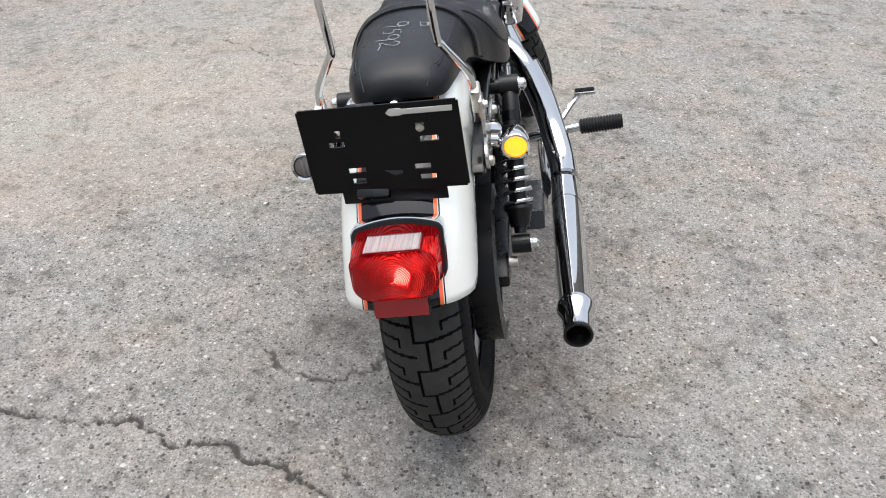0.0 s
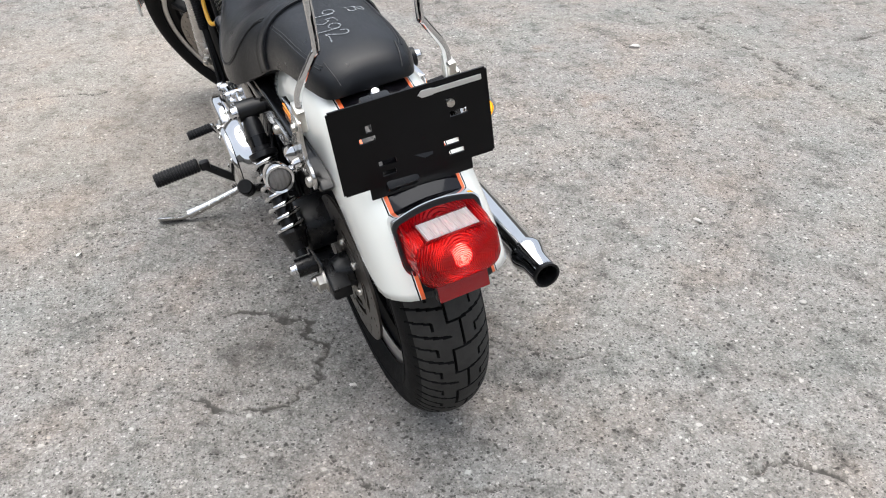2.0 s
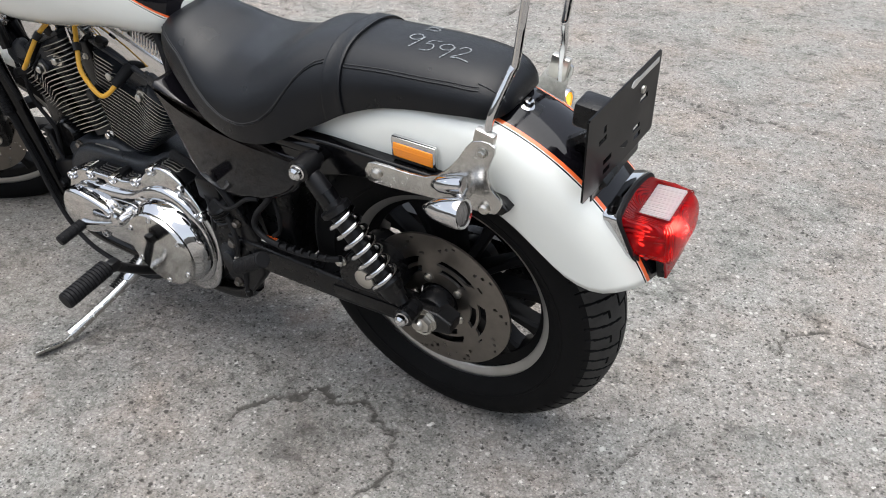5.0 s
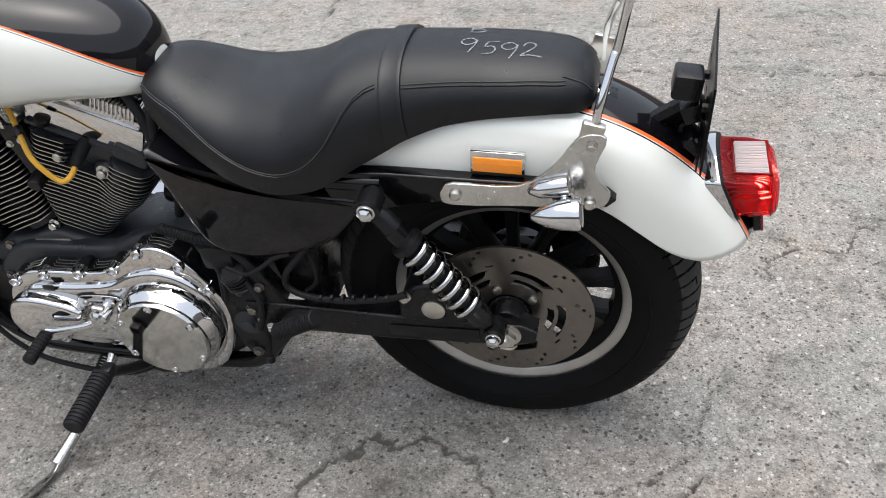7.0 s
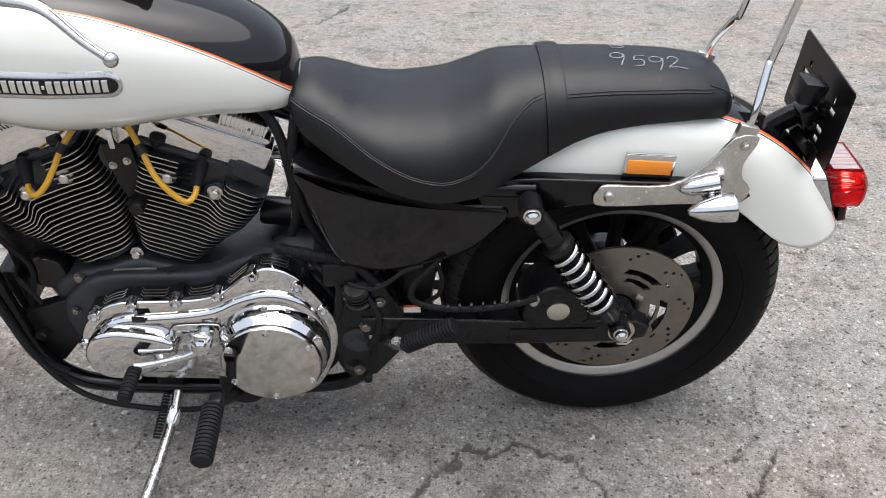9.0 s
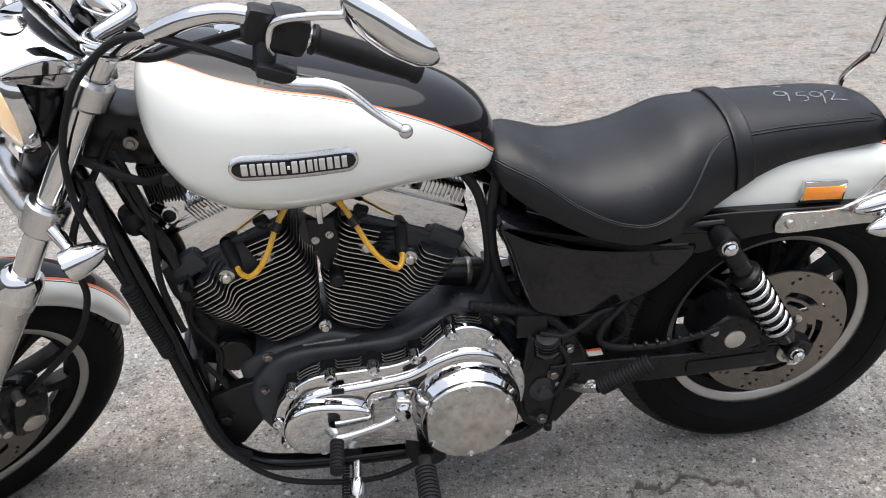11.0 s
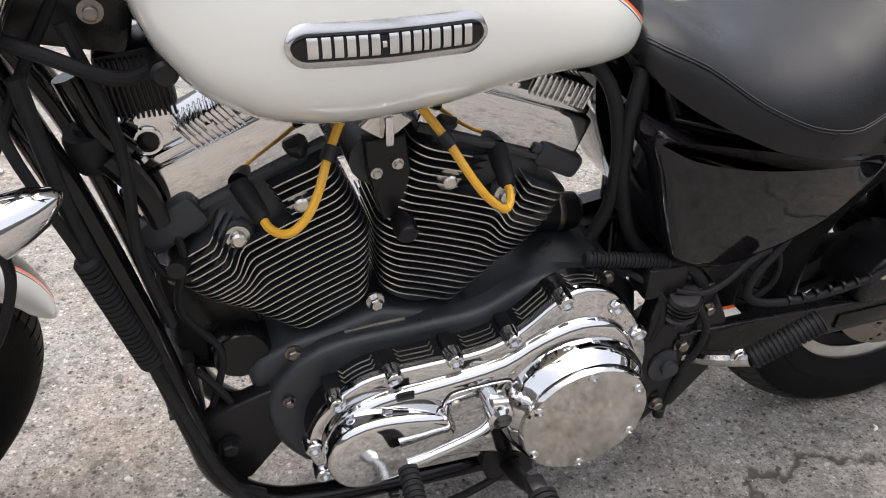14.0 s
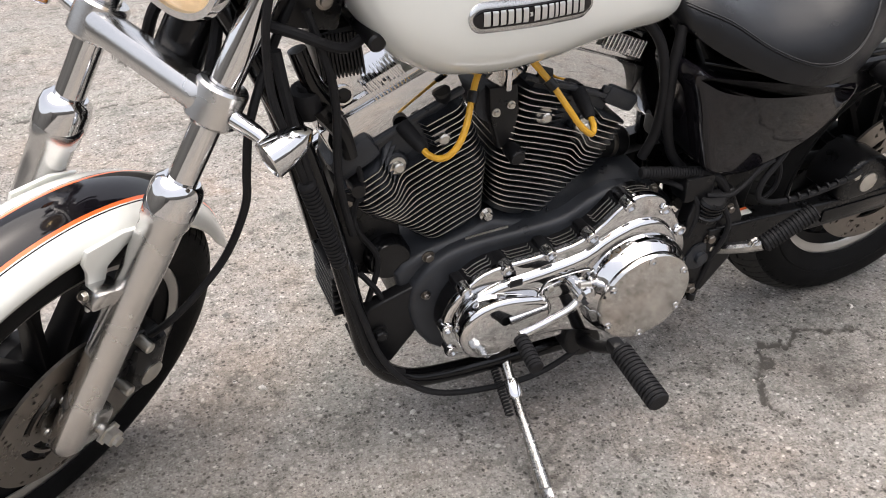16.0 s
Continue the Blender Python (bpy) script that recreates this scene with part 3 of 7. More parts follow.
# steered front end: rake 30.8 degrees, turned 39 degrees to the left
RAKE, STEER = radians(30.8), radians(39)
S_AX = Vector((-math.sin(RAKE), 0, math.cos(RAKE)))
S_F = Vector((math.cos(RAKE) * math.cos(STEER), math.sin(STEER), math.sin(RAKE) * math.cos(STEER)))
S_L = S_AX.cross(S_F)
S_O = Vector((1.295, 0.005, 0.777))
FM = Matrix(((S_F.x, S_L.x, S_AX.x, S_O.x), (S_F.y, S_L.y, S_AX.y, S_O.y), (S_F.z, S_L.z, S_AX.z, S_O.z), (0, 0, 0, 1)))
W_F = (S_F * math.cos(RAKE) - S_AX * math.sin(RAKE))
W_U = (S_AX * math.cos(RAKE) + S_F * math.sin(RAKE))
W_C = S_O - S_AX * 0.548 - S_F * 0.035
WM = Matrix(((W_F.x, S_L.x, W_U.x, W_C.x), (W_F.y, S_L.y, W_U.y, W_C.y), (W_F.z, S_L.z, W_U.z, W_C.z), (0, 0, 0, 1)))
RM = Matrix.Translation(AX)
MIR = Matrix.Diagonal((1, -1, 1, 1))


# ---- wheels ----
def build_tyre(R, half, rb, pitch, parent, m, label):
    """Tyre with a moulded zigzag tread cut into its crown."""
    nt, nc = 864, 118
    cut = [[] for _ in range(nt)]
    bm = bmesh.new()
    rows = []
    side = [(-1, rb + 0.004), (-0.985, rb + 0.016)]
    prof = []
    for j in range(nc + 1):
        s = -1 + 2 * j / nc
        a = s * radians(118)
        y = half * math.sin(a) / (1.0 if abs(a) < math.pi / 2 else 1.0)
        dep = (R - rb) * 0.60
        z = R - dep + dep * math.cos(a) if abs(a) < math.pi / 2 else R - dep - (abs(a) - math.pi / 2) * (R - dep - rb) / radians(28)
        if abs(a) >= math.pi / 2:
            k = (abs(a) - math.pi / 2) / radians(28)
            y = math.copysign(half * (1 - 0.28 * k * k), a)
            z = R - dep - (R - dep - rb) * k
        prof.append((y, z, a))
    for i in range(nt):
        th = 2 * math.pi * i / nt
        row = []
        for y, z, a in prof:
            d = 0.0
            if abs(a) < radians(66):
                q = th * pitch / (2 * math.pi)
                u = y / half
                f = q % 2.0
                # stepped groove round the middle
                mid = 0.13 if f < 1.0 else -0.13
                near_step = min(f % 1.0, 1 - f % 1.0)
                if abs(u - mid) < 0.024 or (near_step < 0.035 and abs(u) < 0.16):
                    d = 0.006
                # grooves running out to the shoulders, each with a hooked branch
                sg = 1 if u > 0 else -1
                lat = (q + (0.5 if sg > 0 else 0.0) + 0.22 * abs(u)) % 1.0
                if lat < 0.062 and abs(u - mid) > 0.03 and abs(u) > 0.12:
                    d = 0.006
                if 0.50 < lat < 0.55 and 0.44 < abs(u):
                    d = 0.005
                if 0.50 < lat < 0.80 and 0.44 < abs(u) < 0.485:
                    d = 0.005
            cut[i % nt].append(d > 0)
            row.append(bm.verts.new(((z - d) * math.cos(th), y, (z - d) * math.sin(th))))
        rows.append(row)
    for i in range(nt):
        A, B = rows[i], rows[(i + 1) % nt]
        for j in range(nc):
            f = bm.faces.new((A[j], A[j + 1], B[j + 1], B[j]))
            f.material_index = 1 if abs(prof[j][2] + prof[j + 1][2]) / 2 < radians(58) and not (cut[i][j] or cut[i][j + 1]) else 0
    # moulded ridge round each sidewall
    for sgn in (-1, 1):
        lathe([(rb + 0.030, sgn * half * 0.955), (rb + 0.031, sgn * half * 1.0), (rb + 0.034, sgn * half * 1.0), (rb + 0.036, sgn * half * 0.965)], (0, 0, 0), (0, 1, 0), 96, bm, closed=True)
    return part("tyre", bm, (TYRE, TREAD), parent, label, smooth=28, m=m)


def build_wheel(name, m, R, half, rb, rw, spokes, label):
    """Cast wheel: tyre, rim with bright lip, spokes, hub."""
    w = holder(name, moto, label)
    build_tyre(R, half, rb, 36, w, m, "worn black rubber tyre")
    bm = lathe([(rb - 0.004, -rw + 0.004), (rb - 0.030, -rw + 0.020), (rb - 0.034, 0), (rb - 0.030, rw - 0.020), (rb - 0.004, rw - 0.004), (rb - 0.001, rw - 0.01), (rb - 0.016, 0), (rb - 0.001, -rw + 0.01)], (0, 0, 0), (0, 1, 0), 96, closed=True)
    part("rim", bm, SPOKE, w, m=m)
    for sgn in (-1, 1):
        q = sgn * rw
        bm = lathe([(rb + 0.011, q * 0.97), (rb + 0.014, q * 1.10), (rb + 0.008, q * 1.16), (rb - 0.012, q * 1.04), (rb - 0.016, q * 0.96), (rb - 0.014, q * 0.86)], (0, 0, 0), (0, 1, 0), 96, closed=True)
        part("rim_lip", bm, RIM, w, "brushed aluminium rim lip", m=m)
    part("hub", lathe([(0.030, -0.075), (0.042, -0.07), (0.046, -0.045), (0.036, -0.03), (0.036, 0.03), (0.046, 0.045), (0.042, 0.07), (0.030, 0.075)], (0, 0, 0), (0, 1, 0), 40), SPOKE, w, m=m)
    for k in range(spokes):
        a = 2 * math.pi * (k + 0.3) / spokes
        bm = bmesh.new()
        secs = []
        for r, wd, th in ((0.034, 0.011, 0.030), (0.07, 0.0095, 0.026), (rb - 0.08, 0.009, 0.020), (rb - 0.045, 0.012, 0.019), (rb - 0.025, 0.020, 0.019)):
            bend = 0.0
            secs.append([bm.verts.new((r, sy * th * ky, sx * wd * kx + bend)) for sx, sy, kx, ky in ((-1, -1, 1, 0.7), (1, -1, 1, 0.7), (1, 1, 1, 0.7), (0.6, 1, 1, 1), (-0.6, 1, 1, 1), (-1, 1, 1, 0.7))])
        for A, B in zip(secs, secs[1:]):
            for q in range(6):
                bm.faces.new((A[q], A[(q + 1) % 6], B[(q + 1) % 6], B[q]))
        bm.faces.new(secs[0][::-1])
        bm.faces.new(secs[-1])
        part("spoke", bm, SPOKE, w, m=m @ Matrix.Rotation(-a, 4, "Y"))
    return w


def build_disc(parent, m, y):
    """Drilled and slotted brake disc."""
    def keep(r, t):
        if r > 0.112:
            for ring, n, ph in ((0.138, 20, 0.0), (0.129, 20, 0.16), (0.120, 20, 0.32)):
                u = (t + ph * 0.6) * n / (2 * math.pi)
                dt = (u - round(u)) * 2 * math.pi / n * r
                if abs(r - ring) < 0.0034 and math.hypot(dt, r - ring) < 0.0034 and round(u) % 2 == 0:
                    return False
            return True
        if r > 0.104:
            return ((t * 5 / (2 * math.pi)) % 1.0) > 0.10 or r > 0.1085
        if r > 0.062:
            u = (t - (r - 0.062) * 9) * 5 / (2 * math.pi) % 1.0
            if 0.084 < r < 0.098 and 0.12 < u < 0.74:
                return False
            if 0.066 < r < 0.077 and 0.3 < u < 0.86:
                return False
        return True

    return screen_plate("brake_disc", 0.040, 0.146, 53, 260, keep, y - 0.0025, y + 0.0025, (0, 0), STEEL, parent, m, "drilled steel brake disc")


rear_wheel = build_wheel("rear_wheel", RM, 0.320, 0.076, 0.206, 0.044, 13, "black cast rear wheel with bright rim")
build_disc(rear_wheel, RM, 0.080)
front_wheel = build_wheel("front_wheel", WM, 0.331, 0.052, 0.242, 0.032, 13, "black cast front wheel with bright rim")
build_disc(front_wheel, WM, 0.068)
for k in range(5):
    a = 2 * math.pi * k / 5
    for w, m, y in ((rear_wheel, RM, 0.0825), (front_wheel, WM, 0.0705)):
        p = Vector((0.052 * math.cos(a), y, 0.052 * math.sin(a)))
        part("disc_bolt", lathe([(0.008, 0), (0.0075, 0.004), (0.004, 0.005)], p, (0, 1, 0), 12), ZINC, w, m=m)
part("hub_cover", lathe([(0.034, 0), (0.034, 0.02), (0.028, 0.034), (0.02, 0.036)], (0, 0.08, 0), (0, 1, 0), 24), BLACK, rear_wheel, m=RM)
part("hub_cover", lathe([(0.030, 0), (0.030, 0.012), (0.020, 0.024)], (0, 0.065, 0), (0, 1, 0), 24), SATIN, front_wheel, m=WM)
# belt drive on the far side
part("belt_pulley", lathe([(0.060, -0.074), (0.118, -0.076), (0.120, -0.104), (0.112, -0.108), (0.105, -0.098), (0.060, -0.094)], (0, 0, 0), (0, 1, 0), 72, closed=True), BLACK, rear_wheel, m=RM)


def build_belt():
    bm = bmesh.new()
    rows = []
    c0, r0, c1, r1 = Vector((0, 0, 0.319)), 0.122, Vector((0.60, 0, 0.33)), 0.055
    pts = [(c0 + Vector((math.cos(a), 0, math.sin(a))) * r0) for a in np.linspace(radians(83), radians(277), 40)]
    pts += [(c1 + Vector((math.cos(a), 0, math.sin(a))) * r1) for a in np.linspace(radians(-83), radians(83), 16)]
    n = len(pts)
    for i, p in enumerate(pts):
        t = (pts[(i + 1) % n] - pts[i - 1]).normalized()
        o = Vector((-t.z, 0, t.x))
        rows.append([bm.verts.new(p + o * h + Vector((0, y, 0))) for h, y in ((0.0025, -0.078), (0.0025, -0.102), (-0.0025, -0.102), (-0.0025, -0.078))])
    for i in range(n):
        A, B = rows[i], rows[(i + 1) % n]
        for k in range(4):
            bm.faces.new((A[k], A[(k + 1) % 4], B[(k + 1) % 4], B[k]))
    return part("drive_belt", bm, RUBBER, moto, "black toothed rubber drive belt")


build_belt()
# curved guards above and below the belt
for name, ang, rr in (("belt_guard", (60, 175), 0.150), ("debris_guard", (150, 258), 0.142)):
    bm = bmesh.new()
    rows = []
    for a in np.linspace(radians(ang[0]), radians(ang[1]), 28):
        d = Vector((math.cos(a), 0, math.sin(a)))
        rows.append([bm.verts.new(AX + d * r + Vector((0, y, 0))) for r, y in ((rr, -0.066), (rr + 0.004, -0.070), (rr + 0.004, -0.116), (rr - 0.02, -0.120), (rr - 0.02, -0.117), (rr, -0.112))])
    for A, B in zip(rows, rows[1:]):
        for k in range(6):
            bm.faces.new((A[k], A[(k + 1) % 6], B[(k + 1) % 6], B[k]))
    bm.faces.new(rows[0])
    bm.faces.new(rows[-1][::-1])
    part(name, bm, BLACK, moto)


# ---- fenders ----
def build_fender(name, rows, th0, m, label, zlim=None, n=64):
    """Curved mudguard with black crown, orange and black pinstripes and white skirts.
    rows: half profile from the crown down: (y, radius, end angle)."""
    full = [(-y, r, e) for y, r, e in rows[:0:-1]] + list(rows)
    bm = bmesh.new()
    grid = []
    for y, r, e in full:
        line = []
        for i in range(n + 1):
            a = radians(th0 + (e - th0) * i / n)
            rr = r
            x, z = rr * math.cos(a), rr * math.sin(a)
            if zlim:
                lo = zlim(x)
                if z < lo and r < 0.36:
                    z = lo
            line.append(bm.verts.new((x, y, z)))
        grid.append(line)
    for A, B, (ya, _, _), (yb, _, _) in zip(grid, grid[1:], full, full[1:]):
        ym = abs(ya + yb) / 2
        for i in range(n):
            f = bm.faces.new((A[i], A[i + 1], B[i + 1], B[i]))
            f.material_index = 1 if ym < STRIPE[name][0] else 2 if ym < STRIPE[name][1] else 3 if ym < STRIPE[name][2] else 4 if ym < STRIPE[name][3] else 0
    ob = part(name, bm, (WHITE, BLACKP, ORANGE, WHITE, BLACKP), moto, label, smooth=40, m=m)
    sol = ob.modifiers.new("thickness", "SOLIDIFY")
    sol.thickness, sol.offset = 0.0025, -1.0
    return ob


STRIPE = {"rear_fender": (0.0545, 0.0600, 0.0612, 0.0632), "front_fender": (0.0270, 0.0315, 0.0330, 0.0345)}
rear_rows = [(0, 0.420, 156.5), (0.02, 0.4195, 156.5), (0.04, 0.4165, 156.3), (0.0545, 0.4125, 156), (0.0600, 0.4100, 156), (0.0612, 0.4094, 156), (0.0632, 0.4083, 156),
             (0.075, 0.401, 155.8), (0.087, 0.390, 155.3), (0.096, 0.374, 154.8), (0.101, 0.356, 154.2), (0.1035, 0.338, 152.8), (0.1045, 0.322, 150.3), (0.105, 0.310, 147), (0.105, 0.302, 143), (0.105, 0.297, 138), (0.105, 0.294, 130)]
build_fender("rear_fender", rear_rows, 50, RM, "white and black rear mudguard with orange pinstripes",
             lambda x: 0.286 if x > -0.06 else 0.286 - (-0.06 - x) * 1.2)
front_rows = [(0, 0.361, 173), (0.014, 0.3595, 173), (0.0270, 0.3545, 172.6), (0.0315, 0.3525, 172.5), (0.0330, 0.3518, 172.4), (0.0345, 0.3510, 172.3),
              (0.043, 0.3475, 172), (0.052, 0.3425, 171.2), (0.058, 0.337, 170), (0.061, 0.331, 168), (0.062, 0.325, 165), (0.062, 0.319, 160)]
build_fender("front_fender", front_rows, 22, WM, "white and black front mudguard with orange pinstripes")
for sgn in (1, -1):
    bm = prism([(-0.160, 0.296), (-0.120, 0.320), (-0.062, 0.333), (-0.054, 0.312), (-0.058, 0.290), (-0.054, 0.245), (-0.048, 0.208), (-0.074, 0.204), (-0.080, 0.238), (-0.090, 0.276), (-0.118, 0.290)][::-1], sgn * 0.0625, sgn * 0.0685, 0.002)
    part("fender_stay", bm, WHITE, moto, "white mudguard stay", m=WM)

# ---- seat ----
SX = [-0.146, -0.139, -0.122, -0.088, -0.03, 0.05, 0.12, 0.165, 0.205, 0.235, 0.27, 0.32, 0.39, 0.44, 0.48, 0.52, 0.548, 0.556]
S_TOP = [0.733, 0.751, 0.766, 0.777, 0.784, 0.788, 0.789, 0.787, 0.783, 0.775, 0.757, 0.738, 0.731, 0.741, 0.759, 0.772, 0.770, 0.752]
S_LOW = [0.722, 0.718, 0.716, 0.720, 0.719, 0.711, 0.690, 0.668, 0.650, 0.636, 0.625, 0.621, 0.633, 0.652, 0.672, 0.697, 0.722, 0.732]
S_HW = [0.045, 0.062, 0.078, 0.090, 0.098, 0.104, 0.114, 0.126, 0.140, 0.154, 0.165, 0.170, 0.160, 0.142, 0.124, 0.104, 0.082, 0.05]


def seat_power(x):
    """Roundness of the section: a plain arch on the pillion pad, fuller flanks on the rider's part."""
    k = min(1.0, max(0.0, (x - 0.15) / 0.08)) * min(1.0, max(0.0, (0.545 - x) / 0.08))
    return 0.80 - 0.10 * k, 0.90 + 0.05 * k


def seat_height(x, y):
    """Height of the seat's skin above a point of the plan."""
    hw, zt, zb = (float(spline(SX, v, x)) for v in (S_HW, S_TOP, S_LOW))
    p, q = seat_power(x)
    c = min(0.999, abs(y) / hw) ** (1 / p)
    return zb + (zt - zb) * (1 - c * c) ** (q / 2)


def seat_sect(x, a, grow=0.0):
    """Point of the seat's skin at station x and angle a (0 left edge, 180 right edge)."""
    zt, zb, hw = (float(spline(SX, v, x)) for v in (S_TOP, S_LOW, S_HW))
    c, s = math.cos(radians(a)), max(0.0, math.sin(radians(a)))
    p, q = seat_power(x)
    y = hw * math.copysign(abs(c) ** p, c)
    z = zb + (zt - zb) * s ** q
    y *= 1 - 0.05 * (1 - s)
    g = Vector((0, math.copysign(abs(c) ** 1.0, c), s)) * grow
    return Vector((x, y, z)) + g


seat = holder("seat", moto, "black vinyl two-up seat with stitched seams")


def build_seat():
    bm = bmesh.new()
    rows = []
    for x in np.concatenate([np.linspace(-0.146, -0.122, 7)[:-1], np.linspace(-0.122, 0.53, 70), np.linspace(0.53, 0.556, 6)[1:]]):
        rows.append([bm.verts.new(seat_sect(float(x), a)) for a in np.linspace(0, 180, 49)])
    for A, B in zip(rows, rows[1:]):
        for j in range(48):
            bm.faces.new((A[j], A[j + 1], B[j + 1], B[j]))
        bm.faces.new((A[48], A[0], B[0], B[48]))
    bm.faces.new(rows[0][::-1])
    bm.faces.new(rows[-1])
    part("cushion", bm, VINYL, seat, smooth=60)


build_seat()


def seat_angle(x, z):
    """Angle at which the seat's skin reaches height z at station x."""
    lo, hi = 0.0, 90.0
    for _ in range(30):
        mid = (lo + hi) / 2
        if seat_sect(x, mid).z < z:
            lo = mid
        else:
            hi = mid
    return lo


for side in (0, 1):
    for xs, zs in (((0.548, 0.49, 0.42, 0.35, 0.315, 0.275, 0.242, 0.212, 0.185, 0.165), (0.752, 0.728, 0.684, 0.657, 0.653, 0.664, 0.690, 0.732, 0.756, 0.762)), ((0.125, 0.05, -0.05, -0.104), (0.761, 0.763, 0.761, 0.756))):
        for off in (0.0, 0.0036):
            pts = []
            for x in np.linspace(xs[0], xs[-1], 26):
                z = float(spline(xs[::-1], zs[::-1], x)) + off
                a = seat_angle(float(x), z)
                pts.append(seat_sect(float(x), 180 - a if side else a, 0.0006))
            part("seam", tube(pts, 0.0009 if off else 0.0013, 6, 1), STITCH if off else VINYL, seat)
# across the back of the pillion pad
for sgn in (-1, 1):
    part("seam", tube([seat_sect(x, 90 - sgn * q, 0.0006) for x, q in ((-0.100, 38), (-0.120, 41), (-0.133, 46), (-0.140, 54))], 0.0011, 6, 4), STITCH, seat)


def build_strap():
    bm = bmesh.new()
    rows = []
    for a in np.linspace(1, 179, 49):
        slope = 0.010 * (1 - math.sin(radians(a)))
        rows.append([bm.verts.new(seat_sect(0.146 - slope + dx, a, g)) for dx, g in ((-0.0165, -0.002), (-0.016, 0.0042), (-0.0125, 0.0056), (-0.0105, 0.0048), (0.0, 0.0058), (0.0105, 0.0048), (0.0125, 0.0056), (0.016, 0.0042), (0.0165, -0.002))])
    for A, B in zip(rows, rows[1:]):
        for k in range(8):
            bm.faces.new((A[k], A[k + 1], B[k + 1], B[k]))
    part("grab_strap", bm, VINYL, seat, "black vinyl grab strap across the seat", smooth=50)


build_strap()


STROKES = {  # hand-drawn figures on a unit square, pen lines
    "9": [[(0.62, 0.80), (0.40, 0.98), (0.12, 0.86), (0.06, 0.62), (0.26, 0.48), (0.52, 0.58), (0.64, 0.84), (0.60, 0.50), (0.50, 0.20), (0.40, -0.05)]],
    "5": [[(0.66, 0.92), (0.24, 0.84)], [(0.24, 0.84), (0.16, 0.52), (0.42, 0.56), (0.56, 0.36), (0.44, 0.10), (0.10, 0.04)]],
    "2": [[(0.06, 0.70), (0.20, 0.94), (0.46, 0.92), (0.50, 0.68), (0.26, 0.34), (0.02, 0.06), (0.34, 0.12), (0.80, 0.06)]],
    "B": [[(0.10, 0.95), (0.16, 0.0)], [(0.08, 0.92), (0.50, 0.96), (0.60, 0.74), (0.18, 0.52), (0.66, 0.44), (0.70, 0.12), (0.12, 0.02)]],
}


def chalk_figure(figure, size, x0, y0, wide=1.0):
    """One chalk figure on the pillion pad, read from the left side: flat uneven pen lines lying on the skin."""
    bm = bmesh.new()
    for stroke in STROKES[figure]:
        line = through_points([(u, v, 0) for u, v in stroke], 6)
        rows = []
        for i, p in enumerate(line):
            t = (line[min(i + 1, len(line) - 1)] - line[max(i - 1, 0)]).normalized()
            half = 0.0013 * (0.75 + 0.45 * math.sin(i * 2.1 + p.x * 9)) / size
            row = []
            for k in (-1, 0, 1):
                u, v = p.x - t.y * half * k, p.y + t.x * half * k
                x, y = x0 - u * size * wide, y0 - v * size
                row.append(bm.verts.new((x, y, seat_height(x, y) + 0.0009 + 0.0004 * (k == 0))))
            rows.append(row)
        for A, B in zip(rows, rows[1:]):
            for k in (0, 1):
                bm.faces.new((A[k], A[k + 1], B[k + 1], B[k]))
    part("chalk_mark", bm, CHALK, seat, "white chalk figure " + figure, smooth=0)


for figure, x0, y0 in (("9", 0.052, 0.029), ("5", 0.020, 0.034), ("9", -0.008, 0.038), ("2", -0.038, 0.034)):
    chalk_figure(figure, 0.038, x0, y0)
chalk_figure("B", 0.030, 0.046, -0.028, 1.1)
part("seat_bolt", lathe([(0.013, 0), (0.013, 0.003), (0.008, 0.005), (0.008, 0.012), (0.006, 0.014)], (-0.150, 0.004, 0.708), (-0.42, 0, 0.9), 20), CHROME, moto)
part("seat_tab", rbox((-0.150, 0, 0.709), (0.05, 0.03, 0.004), 0.0015, (0, -22, 0)), BLACK, moto)

# ---- fuel tank ----
TX = [0.538, 0.546, 0.565, 0.602, 0.656, 0.72, 0.80, 0.88, 0.95, 1.01, 1.045, 1.066, 1.074]
T_TOP = [0.782, 0.812, 0.839, 0.866, 0.890, 0.911, 0.935, 0.954, 0.968, 0.976, 0.974, 0.962, 0.945]
T_LOW = [0.742, 0.728, 0.719, 0.718, 0.722, 0.720, 0.713, 0.711, 0.721, 0.750, 0.792, 0.842, 0.890]
T_HW = [0.026, 0.050, 0.072, 0.094, 0.115, 0.133, 0.154, 0.166, 0.168, 0.156, 0.136, 0.102, 0.06]
T_STR = [0.752, 0.766, 0.787, 0.817, 0.850, 0.879, 0.908, 0.928, 0.948, 0.966, 0.970, 0.960, 0.944]


def tank_sect(x, a, grow=0.0):
    zt, zb, hw = (float(spline(TX, v, x)) for v in (T_TOP, T_LOW, T_HW))
    zc = zb + 0.42 * (zt - zb)
    c, s = math.cos(radians(a)), math.sin(radians(a))
    e = 0.80
    y = hw * math.copysign(abs(c) ** e, c)
    z = zc + ((zt - zc) if s > 0 else (zc - zb)) * math.copysign(abs(s) ** 0.86, s)
    return Vector((x, y + grow * c, z + grow * s))


